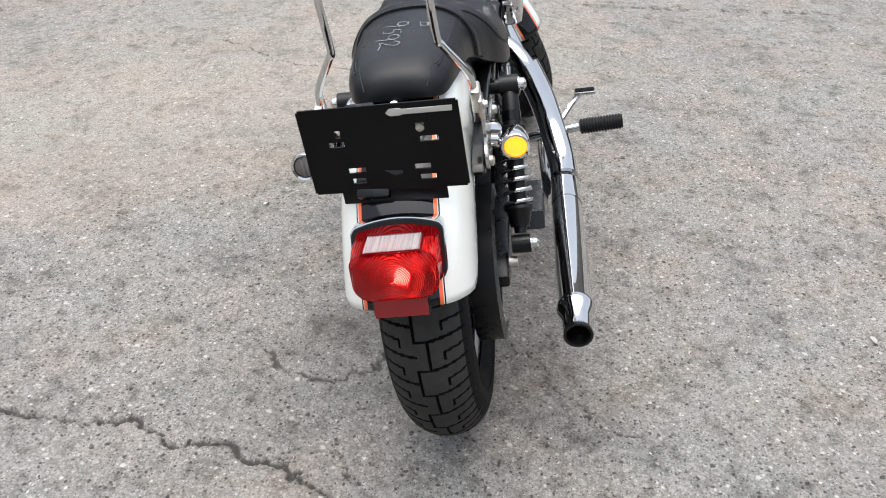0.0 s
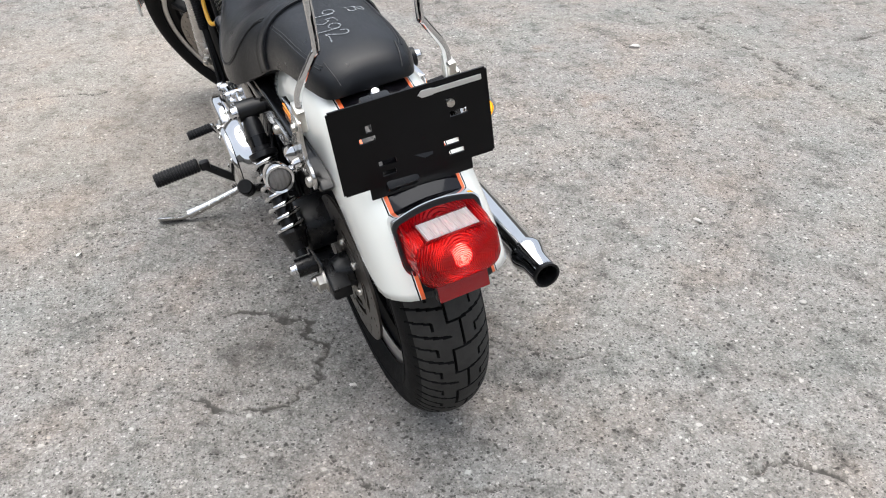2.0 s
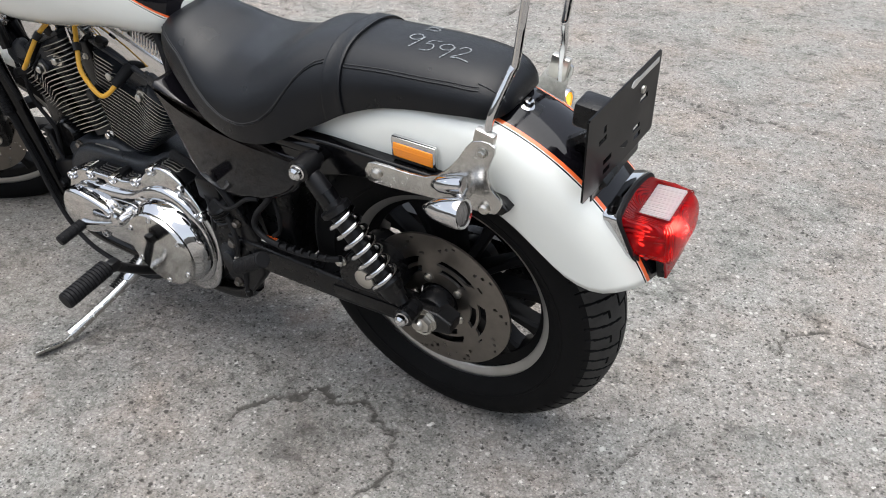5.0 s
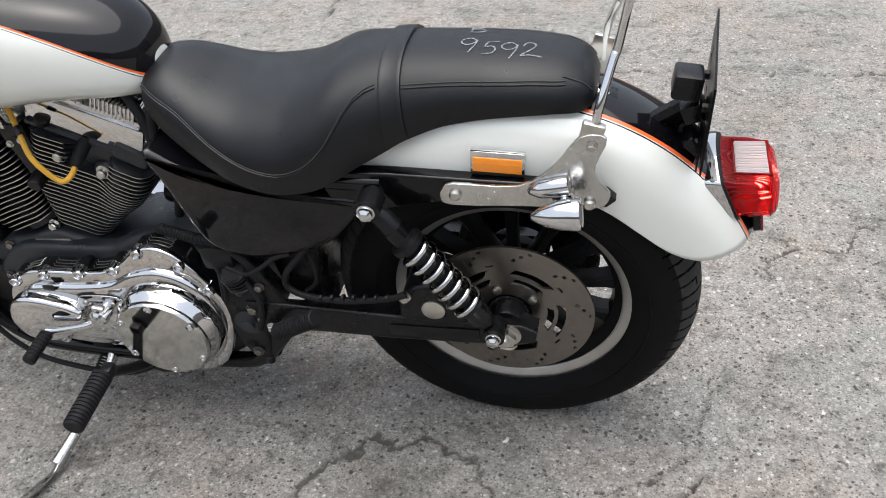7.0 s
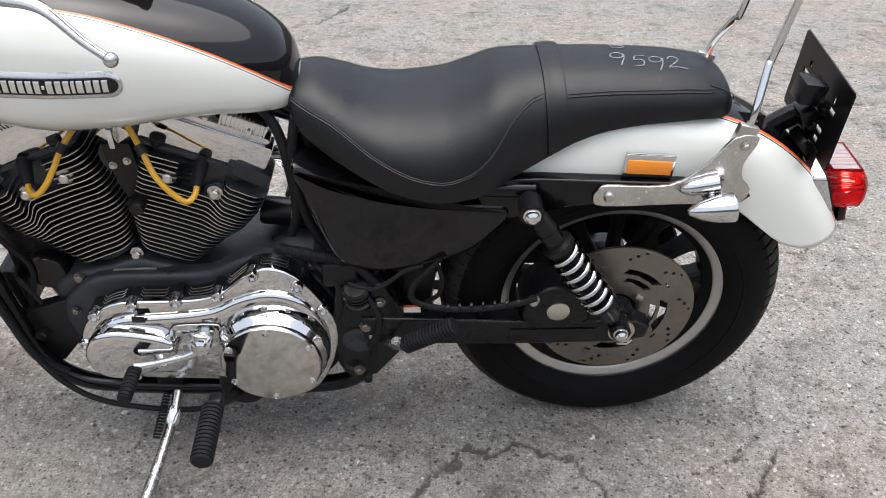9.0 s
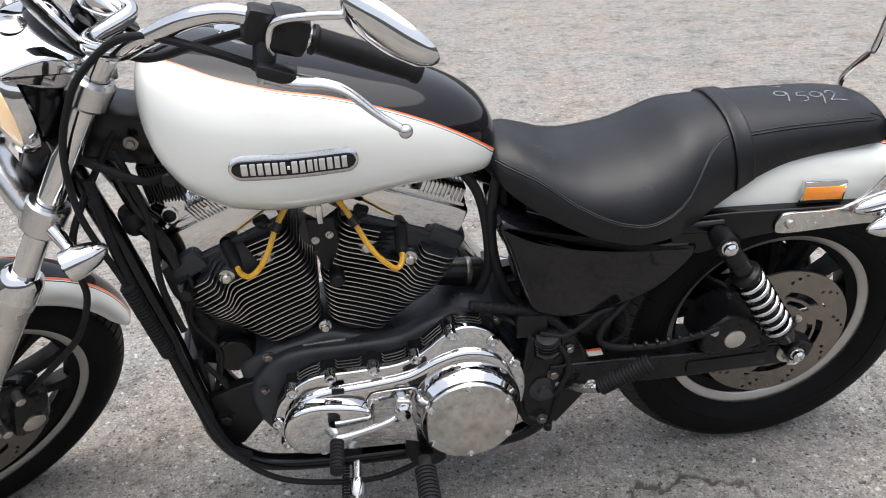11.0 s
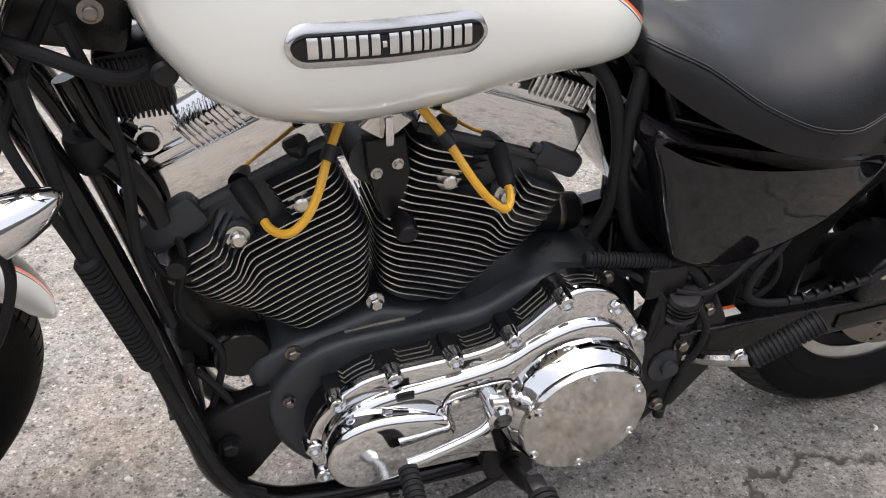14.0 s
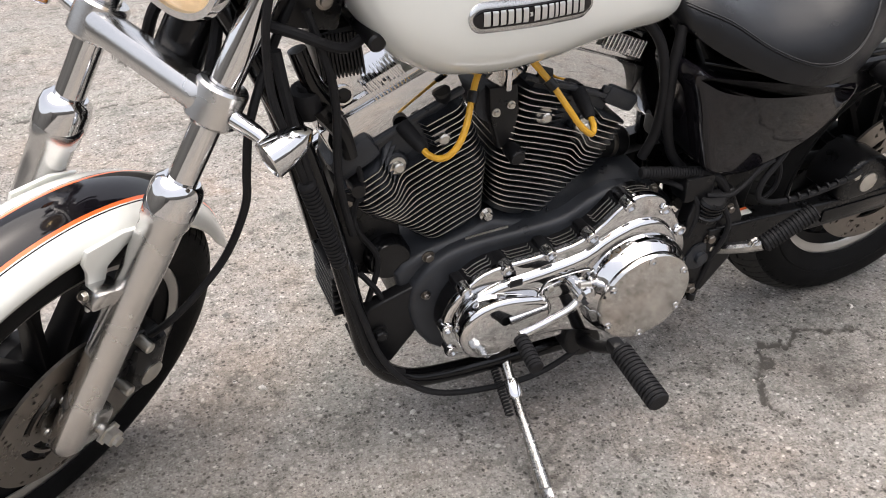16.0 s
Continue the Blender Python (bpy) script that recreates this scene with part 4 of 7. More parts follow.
def build_tank():
    bm = bmesh.new()
    rows = []
    for x in np.concatenate([np.linspace(0.538, 0.57, 10)[:-1], np.linspace(0.57, 1.045, 56), np.linspace(1.045, 1.074, 9)[1:]]):
        x = float(x)
        zt, zb, zs = (float(spline(TX, v, x)) for v in (T_TOP, T_LOW, T_STR))
        zc = zb + 0.42 * (zt - zb)
        k = min(0.999, max(0.02, (zs - zc) / max(1e-4, zt - zc)))
        a1 = math.degrees(math.asin(k ** (1 / 0.86)))
        w = math.degrees(0.0036 / max(0.03, float(spline(TX, T_HW, x))))
        half = list(np.linspace(-90, a1 - 2.0 * w, 22)) + [a1 - 1.65 * w, a1 - w, a1] + list(np.linspace(a1, 90, 13)[1:])
        loop = half + [180 - q for q in half[-2:0:-1]]
        rows.append([bm.verts.new(tank_sect(x, q)) for q in loop])
    n = len(rows[0])
    for A, B in zip(rows, rows[1:]):
        for j in range(n):
            f = bm.faces.new((A[j], A[(j + 1) % n], B[(j + 1) % n], B[j]))
            jj = j if j < 36 else n - 1 - j
            f.material_index = 0 if jj < 21 or jj == 22 else 2 if jj == 23 else 1
    bm.faces.new(rows[0][::-1])
    bm.faces.new(rows[-1])
    return part("fuel_tank", bm, (WHITE, BLACKP, ORANGE), moto, "white fuel tank with black top and orange pinstripe", smooth=50)


tank = build_tank()


def build_emblem(sgn):
    """Oval badge: bright border, black field, raised silver bars in place of letters."""
    cx, L, H = 0.858, 0.092, 0.0195

    def on(u, w, g):
        x = cx + u
        z = 0.830 + w + u * 0.075
        lo, hi = -60.0, 60.0
        for _ in range(26):
            mid = (lo + hi) / 2
            if tank_sect(x, mid).z < z:
                lo = mid
            else:
                hi = mid
        p = tank_sect(x, lo, g)
        return Vector((p.x, sgn * p.y, p.z))

    def slab(name, half, high, g0, g1, material, parent, label="", du=0.0, dome=True):
        bm = bmesh.new()
        nu, nv = 28, 6
        loops = []
        for i in range(nu + 1):
            u = -half * math.cos(math.pi * i / nu)
            e = max(0.0, abs(u) - (half - high)) / high if high < half else 0
            h = high * math.sqrt(max(0.001, 1 - e * e)) if dome else high
            loops.append([bm.verts.new(on(u + du, h * (2 * j / nv - 1), g1 if 0 < j < nv else g0)) for j in range(nv + 1)])
        for A, B in zip(loops, loops[1:]):
            for j in range(nv):
                bm.faces.new((A[j], A[j + 1], B[j + 1], B[j]))
        return part(name, bm, material, parent, label, smooth=60)

    badge = slab("tank_badge", L, H, 0.0, 0.004, SATIN, moto, "oval tank badge with bright border")
    slab("badge_field", L - 0.0045, H - 0.0045, 0.002, 0.0052, BLACKP, badge)
    widths = (1.2, 1, 1, 1, 1, 1, 0.5, 1.1, 1, 1, 0.6, 1.1, 1, 1, 1)
    total = sum(widths)
    u = 0.076
    for w in widths:
        wd = 0.152 * w / total
        slab("badge_bar", wd * 0.36, 0.0098 if w > 0.55 else 0.003, 0.0045, 0.0066, SILVERF, badge, du=u - wd / 2, dome=False)
        u -= wd


build_emblem(1)
build_emblem(-1)
part("filler_cap", lathe([(0.036, 0), (0.036, 0.010), (0.033, 0.016), (0.010, 0.020), (0, 0.020)], (0.925, -0.045, 0.957), (0.1, -0.05, 1), 36), CHROME, moto, "chrome fuel filler cap")
part("filler_ring", lathe([(0.046, 0), (0.046, 0.004), (0.038, 0.006), (0.036, 0.0)], (0.925, -0.045, 0.957), (0.1, -0.05, 1), 36), BLACK, moto)
part("tank_mount", rod((1.045, -0.03, 0.80), (1.045, 0.115, 0.80), 0.012, n=16, cap=0.003), BLACK, moto)

# ---- engine ----
CRANK = Vector((0.85, 0.0, 0.32))


HEAD_BOLTS = {1: ((1.002, 0.577), (0.932, 0.609)), -1: ((0.765, 0.607), (0.694, 0.573))}


def build_cylinder(name, tilt, boot, lead_pts, label):
    """Air-cooled cylinder: barrel, many thin fins with bare edges, head, chrome rocker box."""
    w = Vector((math.sin(tilt), 0, math.cos(tilt)))
    s = Vector((math.cos(tilt), 0, -math.sin(tilt)))
    m = Matrix(((s.x, 0, w.x, CRANK.x), (0, 1, 0, 0), (s.z, 0, w.z, CRANK.z), (0, 0, 0, 1)))
    fwd = 1 if tilt > 0 else -1
    cyl = part(name, lathe([(0.046, 0.12), (0.046, 0.34)], (0, 0, 0), (0, 0, 1), 32), CASE, moto, label, m=m)

    def fin(d, ax0, ax1, ay, notch, name="fin"):
        """One plate round the barrel; ax0 towards the other cylinder, ax1 away from it."""
        bm = bmesh.new()
        loop = []
        r = 0.028
        cx0, cx1 = (-ax0, ax1) if fwd > 0 else (-ax1, ax0)
        corners = [(cx1 - r, ay - r, 0), (cx0 + r, ay - r, 90), (cx0 + r, -ay + r, 180), (cx1 - r, -ay + r, 270)]
        for cx, cy, a0 in corners:
            for q in range(6):
                a = radians(a0 + q * 18)
                loop.append((cx + r * math.cos(a), cy + r * math.sin(a)))
            if a0 == 0:
                for u in np.linspace(0.8, -0.8, 17):
                    cut = notch if notch and -0.42 < u < 0.5 else 0.0
                    loop.append(((cx0 + cx1) / 2 + (cx1 - cx0 - 2 * r) / 2 * float(u), ay - cut))
        # the plates sag a little towards their ends
        h = 0.0009
        wave = min(1.0, max(0.0, (d - 0.205) / 0.075)) * (0.025 if fwd > 0 else 0.019)

        def zz(x):
            u = min(1.0, max(0.0, (x * fwd - 0.038) / 0.034))
            return d - 0.012 * ((x - (cx0 + cx1) / 2) / 0.1) ** 2 * 0.35 - wave * u * u * (3 - 2 * u)

        top = [bm.verts.new((x, y, zz(x) + h)) for x, y in loop]
        bot = [bm.verts.new((x, y, zz(x) - h)) for x, y in loop]
        for vs in (top, bot[::-1]):
            f = bm.faces.new(vs)
            f.material_index = 0
        n = len(loop)
        for k in range(n):
            f = bm.faces.new((bot[k], bot[(k + 1) % n], top[(k + 1) % n], top[k]))
            f.material_index = 1
        bmesh.ops.triangulate(bm, faces=[f for f in bm.faces if len(f.verts) > 4])
        return part(name, bm, (CASE, FINEDGE), cyl, smooth=20, m=m)

    for k in range(16):
        d = 0.138 + 0.00985 * k
        fin(d, float(np.interp(d, (0.138, 0.220, 0.34), (0.050, 0.087, 0.090))), float(np.interp(d, (0.138, 0.245, 0.290, 0.34), (0.058, 0.112, 0.124, 0.130))), 0.059 + 0.003 * k / 15, 0.0)
    for k in range(5):
        fin(0.2960 + 0.0100 * k, 0.089, 0.126 + 0.0010 * k, 0.063, 0.022)
    # head block with its plug recess, the thin joint under the rocker box and a cast corner
    part("cylinder_head", rbox((0.008 * fwd, 0, 0.322), (0.150, 0.090, 0.062), 0.010), CASE, cyl, m=m)
    part("head_joint", rbox((0.010 * fwd, 0, 0.3490), (0.204, 0.110, 0.008), 0.002), CASE, cyl, m=m)
    if fwd > 0:
        part("head_corner", rbox((0.090, 0.030, 0.347), (0.076, 0.066, 0.046), 0.014, (0, 8, 0)), CASE, cyl, m=m)
    else:
        part("head_corner", rbox((-0.094, 0.028, 0.350), (0.066, 0.062, 0.032), 0.010, (0, -8, 0)), CASE, cyl, m=m)
    part("head_step", rbox((0.078 * fwd, 0.046, 0.357), (0.050, 0.018, 0.012), 0.004, (0, 4 * fwd, 0)), CASE, cyl, m=m)
    part("breather_cap", lathe([(0.013, 0), (0.013, 0.016), (0.010, 0.020), (0, 0.020)], (-0.062 * fwd, 0.044, 0.352), (0, 0.5, 1), 18), BLACK, cyl, m=m)
    rock = part("rocker_box", rbox((0.010 * fwd, 0, 0.380), (0.208, 0.102, 0.056), 0.005), CHROME, cyl, "polished rocker box", m=m)
    part("rocker_lid", rbox((0.008 * fwd, 0, 0.414), (0.196, 0.094, 0.014), 0.005), CHROME, cyl, m=m)
    for x, y in ((-0.07, 0.042), (0.0, 0.044), (0.075, 0.042), (-0.07, -0.042), (0.075, -0.042)):
        part("rocker_bolt", lathe([(0.007, 0), (0.007, 0.006), (0.004, 0.008)], (x, y, 0.420), (0, 0, 1), 12), CHROME, cyl, m=m)
    # finned bright block on the outer end of the rocker box
    if fwd < 0:
        blk = part("rib_block", rbox((0.058 * fwd, 0.022, 0.428), (0.078, 0.044, 0.024), 0.004), CHROME, cyl, "chrome block with fine ribs", m=m)
        for k in range(11):
            part("rib", rbox((0.022 * fwd + 0.0072 * k * fwd, 0.024, 0.430), (0.0030, 0.050, 0.028), 0.0009), CHROME, blk, m=m)
    for x, z in HEAD_BOLTS[fwd]:
        part("bolt_boss", lathe([(0.021, 0), (0.0195, 0.014), (0.0165, 0.0175), (0, 0.0175)], (x, 0.034, z), (0, 1, 0), 20), CASE, cyl)
        part("head_bolt", lathe([(0.0135, 0), (0.0135, 0.004), (0.0085, 0.005), (0.0085, 0.013), (0.006, 0.015)], (x, 0.051, z), (0, 1, 0.1), 14), ZINC, cyl)
    # plug, boot and yellow lead
    p = Vector(lead_pts[0])
    q = Vector(lead_pts[1])
    way = (q - p).normalized()
    back = Vector(boot)
    part("plug_boot", tube([back, (back + p) / 2, p, p + way * 0.008], [0.0120, 0.0115, 0.0100, 0.0068], 14, 4), RUBBER, cyl)
    part("ignition_lead", tube(lead_pts, 0.0048, 10, 8), YELLOW, cyl, "yellow ignition lead")
    return cyl


build_cylinder("front_cylinder", radians(22.5), (0.992, 0.050, 0.640), [(0.978, 0.085, 0.622), (0.971, 0.103, 0.615), (0.956, 0.118, 0.617), (0.938, 0.120, 0.632), (0.922, 0.112, 0.655), (0.906, 0.094, 0.685), (0.890, 0.075, 0.706), (0.86, 0.05, 0.735)], "black finned front cylinder")
build_cylinder("rear_cylinder", radians(-22.5), (0.706, 0.048, 0.634), [(0.709, 0.088, 0.617), (0.711, 0.108, 0.607), (0.723, 0.121, 0.603), (0.745, 0.122, 0.624), (0.764, 0.117, 0.652), (0.782, 0.096, 0.683), (0.800, 0.075, 0.708), (0.825, 0.05, 0.738)], "black finned rear cylinder")
for pts in (((0.908, 0.097, 0.681), (0.901, 0.088, 0.692)), ((0.779, 0.099, 0.678), (0.787, 0.091, 0.689))):
    part("lead_clip", tube(pts, 0.0085, 12, 1), BLACK, moto)

# crankcase and gearbox castings
part("crankcase", prism([(1.00, 0.395), (0.955, 0.412), (0.90, 0.424), (0.85, 0.440), (0.80, 0.424), (0.75, 0.410), (0.69, 0.418), (0.60, 0.450), (0.545, 0.440), (0.49, 0.38), (0.475, 0.30), (0.50, 0.20), (0.60, 0.150), (0.85, 0.165), (0.955, 0.20), (1.00, 0.28), (1.015, 0.38)][::-1], -0.095, 0.064, 0.014), CASE, moto, "black crankcase castings")
part("cam_cover", prism([(0.94, 0.40), (0.80, 0.43), (0.66, 0.40), (0.60, 0.32), (0.66, 0.22), (0.85, 0.20), (0.95, 0.27)][::-1], -0.09, -0.135, 0.01), CHROME, moto, "chrome cam cover")
# black flange that shows above the chrome cover, with its strengthening ribs
flange_line = [(0.998, 0.345), (0.958, 0.396), (0.900, 0.418), (0.80, 0.420), (0.725, 0.424), (0.680, 0.446), (0.628, 0.458), (0.567, 0.438), (0.52, 0.394), (0.494, 0.335), (0.497, 0.25), (0.53, 0.17), (0.62, 0.135), (0.72, 0.165), (0.85, 0.19), (0.94, 0.205), (0.990, 0.27)]
part("primary_flange", prism(flange_line[::-1], 0.055, 0.084, 0.012, 3), CASE, moto)
prim_line = [(0.960, 0.305), (0.946, 0.345), (0.915, 0.378), (0.875, 0.397), (0.80, 0.399), (0.735, 0.402), (0.690, 0.421), (0.645, 0.458), (0.608, 0.468), (0.568, 0.450), (0.530, 0.398), (0.503, 0.335), (0.510, 0.265), (0.545, 0.185), (0.600, 0.152), (0.650, 0.160), (0.705, 0.198), (0.78, 0.206), (0.86, 0.212), (0.925, 0.232), (0.955, 0.268)]
primary = part("primary_cover", prism(prim_line[::-1], 0.117, 0.130, 0.006, 3), CHROME, moto, "polished chrome primary drive cover")
mid_x, mid_z = 0.73, 0.31
case_line = [(x + 0.003 * (mid_x - x) / 0.2, z + 0.003 * (mid_z - z) / 0.12) for x, z in prim_line]
part("primary_case", prism(case_line[::-1], 0.080, 0.119, 0.001, 3), BLACK, primary, "black inner case")
edge_line = through_points([(x, 0, z) for x, z in case_line], 6, True)
BOSSES = ((0.922, 0.370), (0.852, 0.392), (0.776, 0.399), (0.702, 0.412), (0.637, 0.456), (0.565, 0.430), (0.525, 0.375), (0.954, 0.303), (0.945, 0.250), (0.880, 0.222))
for (xa, _), (xb, _) in zip(BOSSES[:5], BOSSES[1:6]):
    for y in (0.095, 0.103, 0.111):
        run = [p for p in edge_line if xb + 0.014 < p.x < xa - 0.014 and p.z > 0.33]
        run.sort(key=lambda p: -p.x)
        if len(run) > 2:
            lift = 0.0008
            pts = [Vector((run[0].x + 0.004, y - 0.006, run[0].z + lift))] + [Vector((p.x, y, p.z + lift)) for p in run] + [Vector((run[-1].x - 0.004, y - 0.006, run[-1].z + lift))]
            part("case_rib", tube(pts, 0.0009, 6, 1), ZINC, primary)
for x, z in BOSSES[:6]:
    part("boss_web", rbox((x, 0.100, z - 0.004), (0.020, 0.036, 0.020), 0.005), BLACK, primary)
# raised ridge, front housing and clutch dome of the cover
part("cover_deck", prism([(0.938, 0.300), (0.918, 0.345), (0.872, 0.370), (0.790, 0.376), (0.715, 0.386), (0.668, 0.410), (0.615, 0.424), (0.565, 0.408), (0.532, 0.362), (0.518, 0.300), (0.532, 0.236), (0.570, 0.192), (0.620, 0.178), (0.680, 0.200), (0.750, 0.226), (0.860, 0.236), (0.920, 0.256)][::-1], 0.128, 0.143, 0.013, 3), CHROME, primary)
part("front_housing", prism([(0.945, 0.300), (0.925, 0.345), (0.885, 0.360), (0.83, 0.352), (0.795, 0.338), (0.782, 0.312), (0.80, 0.285), (0.835, 0.262), (0.88, 0.246), (0.925, 0.256)][::-1], 0.140, 0.168, 0.011, 4), CHROME, primary)
part("clutch_dome", lathe([(0.101, 0.012), (0.099, 0.026), (0.094, 0.040), (0.087, 0.047), (0.086, 0.050)], (0.617, 0.128, 0.300), (0, 1, 0), 64), CHROME, primary)
part("clutch_lid", lathe([(0.0885, 0), (0.0885, 0.005), (0.085, 0.010), (0.045, 0.013), (0, 0.0135)], (0.617, 0.178, 0.300), (0, 1, 0), 64), CHROME_POL, primary, "lightly hazed chrome clutch lid")
for k in range(6):
    a = radians(90 + 60 * k)
    part("lid_screw", lathe([(0.0075, 0), (0.0072, 0.004), (0.003, 0.006), (0.003, 0.004), (0, 0.004)], (0.617 + 0.0785 * math.cos(a), 0.186, 0.2985 + 0.0785 * math.sin(a)), (0, 1, 0), 14), CHROME, primary)
for x, z in BOSSES:
    part("cover_boss", lathe([(0.0118, 0), (0.0112, 0.017), (0.0095, 0.021), (0.0065, 0.0215), (0.0065, 0.018), (0, 0.018)], (x, 0.115, z), (0, 1, 0), 18), CHROME, primary)
lid_line = [(0.794, 0.340), (0.788, 0.352), (0.775, 0.359), (0.715, 0.360), (0.704, 0.350), (0.706, 0.330), (0.718, 0.317), (0.780, 0.319), (0.791, 0.328)]
part("lid_groove", prism([(0.749 + (x - 0.749) * 1.05, 0.339 + (z - 0.339) * 1.10) for x, z in lid_line][::-1], 0.1395, 0.1440, 0.0006, 3), BLACK, primary)
part("inspection_lid", prism(lid_line[::-1], 0.141, 0.1462, 0.0015, 3), CHROME, primary)
for x in (0.778, 0.722):
    part("lid_screw", lathe([(0.006, 0), (0.0055, 0.003), (0.003, 0.0035), (0, 0.002)], (x, 0.1455, 0.340), (0, 1, 0), 12), ZINC, primary)
part("sight_plate", rbox((0.842, 0.144, 0.372), (0.022, 0.004, 0.012), 0.001), BLACK, primary)

# ---- gear lever and left foot peg ----
gear = part("gear_lever", tube([(0.733, 0.125, 0.335), (0.733, 0.188, 0.338)], 0.0125, 16, 1), CHROME, moto, "chrome gear lever")
part("lever_boss", lathe([(0.017, 0), (0.017, 0.024), (0.012, 0.028)], (0.733, 0.160, 0.338), (0, 1, 0), 20), CHROME, gear)
part("lever_arm", tube([(0.735, 0.172, 0.331), (0.76, 0.180, 0.318), (0.82, 0.184, 0.304), (0.852, 0.186, 0.300)], [0.0085, 0.0075, 0.007, 0.0085], 12, 5), CHROME, gear)
part("clamp_bolt", rod((0.722, 0.172, 0.352), (0.742, 0.172, 0.356), 0.0055, n=10), ZINC, gear)


def ribbed_peg(name, a, b, r, ribs, parent, label):
    """Rubber peg with rings moulded round it."""
    a, b = Vector(a), Vector(b)
    L = (b - a).length
    prof = [(r * 0.75, 0)]
    for k in range(ribs):
        h0, h1 = L * (0.03 + 0.94 * k / ribs), L * (0.03 + 0.94 * (k + 0.62) / ribs)
        prof += [(r, h0), (r, h1), (r * 0.87, h1 + L * 0.004), (r * 0.87, L * (0.03 + 0.94 * (k + 0.97) / ribs))]
    prof += [(r * 0.98, L * 0.975), (r * 0.85, L), (0, L)]
    return part(name, lathe(prof, a, b - a, 24), RUBBER, parent, label, smooth=30)


ribbed_peg("shift_peg", (0.853, 0.190, 0.298), (0.857, 0.254, 0.291), 0.0125, 8, gear, "ribbed rubber shift peg")
peg = part("foot_peg", tube([(0.692, 0.110, 0.172), (0.700, 0.180, 0.212), (0.707, 0.250, 0.274)], [0.013, 0.011, 0.010], 12, 5), BLACK, moto, "black foot peg")
part("peg_bracket", prism([(0.730, 0.215), (0.700, 0.225), (0.668, 0.205), (0.655, 0.160), (0.69, 0.145), (0.725, 0.165)][::-1], 0.100, 0.140, 0.006, 2), BLACK, peg)
part("peg_hinge", rbox((0.707, 0.244, 0.272), (0.024, 0.026, 0.024), 0.006), BLACK, peg)
bolt((0.690, 0.140, 0.190), (0, 1, 0), 0.009, 0.012, peg, BLACK)
ribbed_peg("peg_rubber", (0.708, 0.258, 0.277), (0.709, 0.371, 0.270), 0.0188, 14, peg, "ribbed black rubber")

# ---- side stand ----
stand = part("side_stand", tube([(0.824, 0.090, 0.148), (0.831, 0.150, 0.116), (0.846, 0.250, 0.088), (0.858, 0.322, 0.071)], [0.012, 0.0095, 0.0105, 0.0140], 14, 6), CHROME_USED, moto, "chrome side stand, folded out")
part("stand_foot", tube([(0.856, 0.312, 0.075), (0.862, 0.338, 0.064), (0.872, 0.368, 0.0655), (0.882, 0.402, 0.0715)], [0.009, 0.014, 0.024, 0.019], 12, 5, flat=0.32), CHROME_USED, stand)
part("stand_collar", lathe([(0.016, 0), (0.016, 0.028), (0.013, 0.034)], (0.828, 0.128, 0.126), (0.01, 0.09, -0.040), 16), CHROME, stand)
part("stand_bracket", rbox((0.838, 0.070, 0.175), (0.05, 0.06, 0.04), 0.008), BLACK, moto)


def coil(a, b, r, wire, turns, material, parent, name="spring", label="", n=8, taper=None):
    a, b = Vector(a), Vector(b)
    w = (b - a).normalized()
    s = w.orthogonal().normalized()
    u = w.cross(s)
    k = int(turns * 20)
    pts = [a + (b - a) * (i / k) + (s * math.cos(2 * math.pi * turns * i / k) + u * math.sin(2 * math.pi * turns * i / k)) * r for i in range(k + 1)]
    return part(name, tube(pts, wire, n, 1), material, parent, label, smooth=60)


coil((0.846, 0.092, 0.142), (0.856, 0.185, 0.106), 0.0062, 0.0019, 16, BLACK, stand)

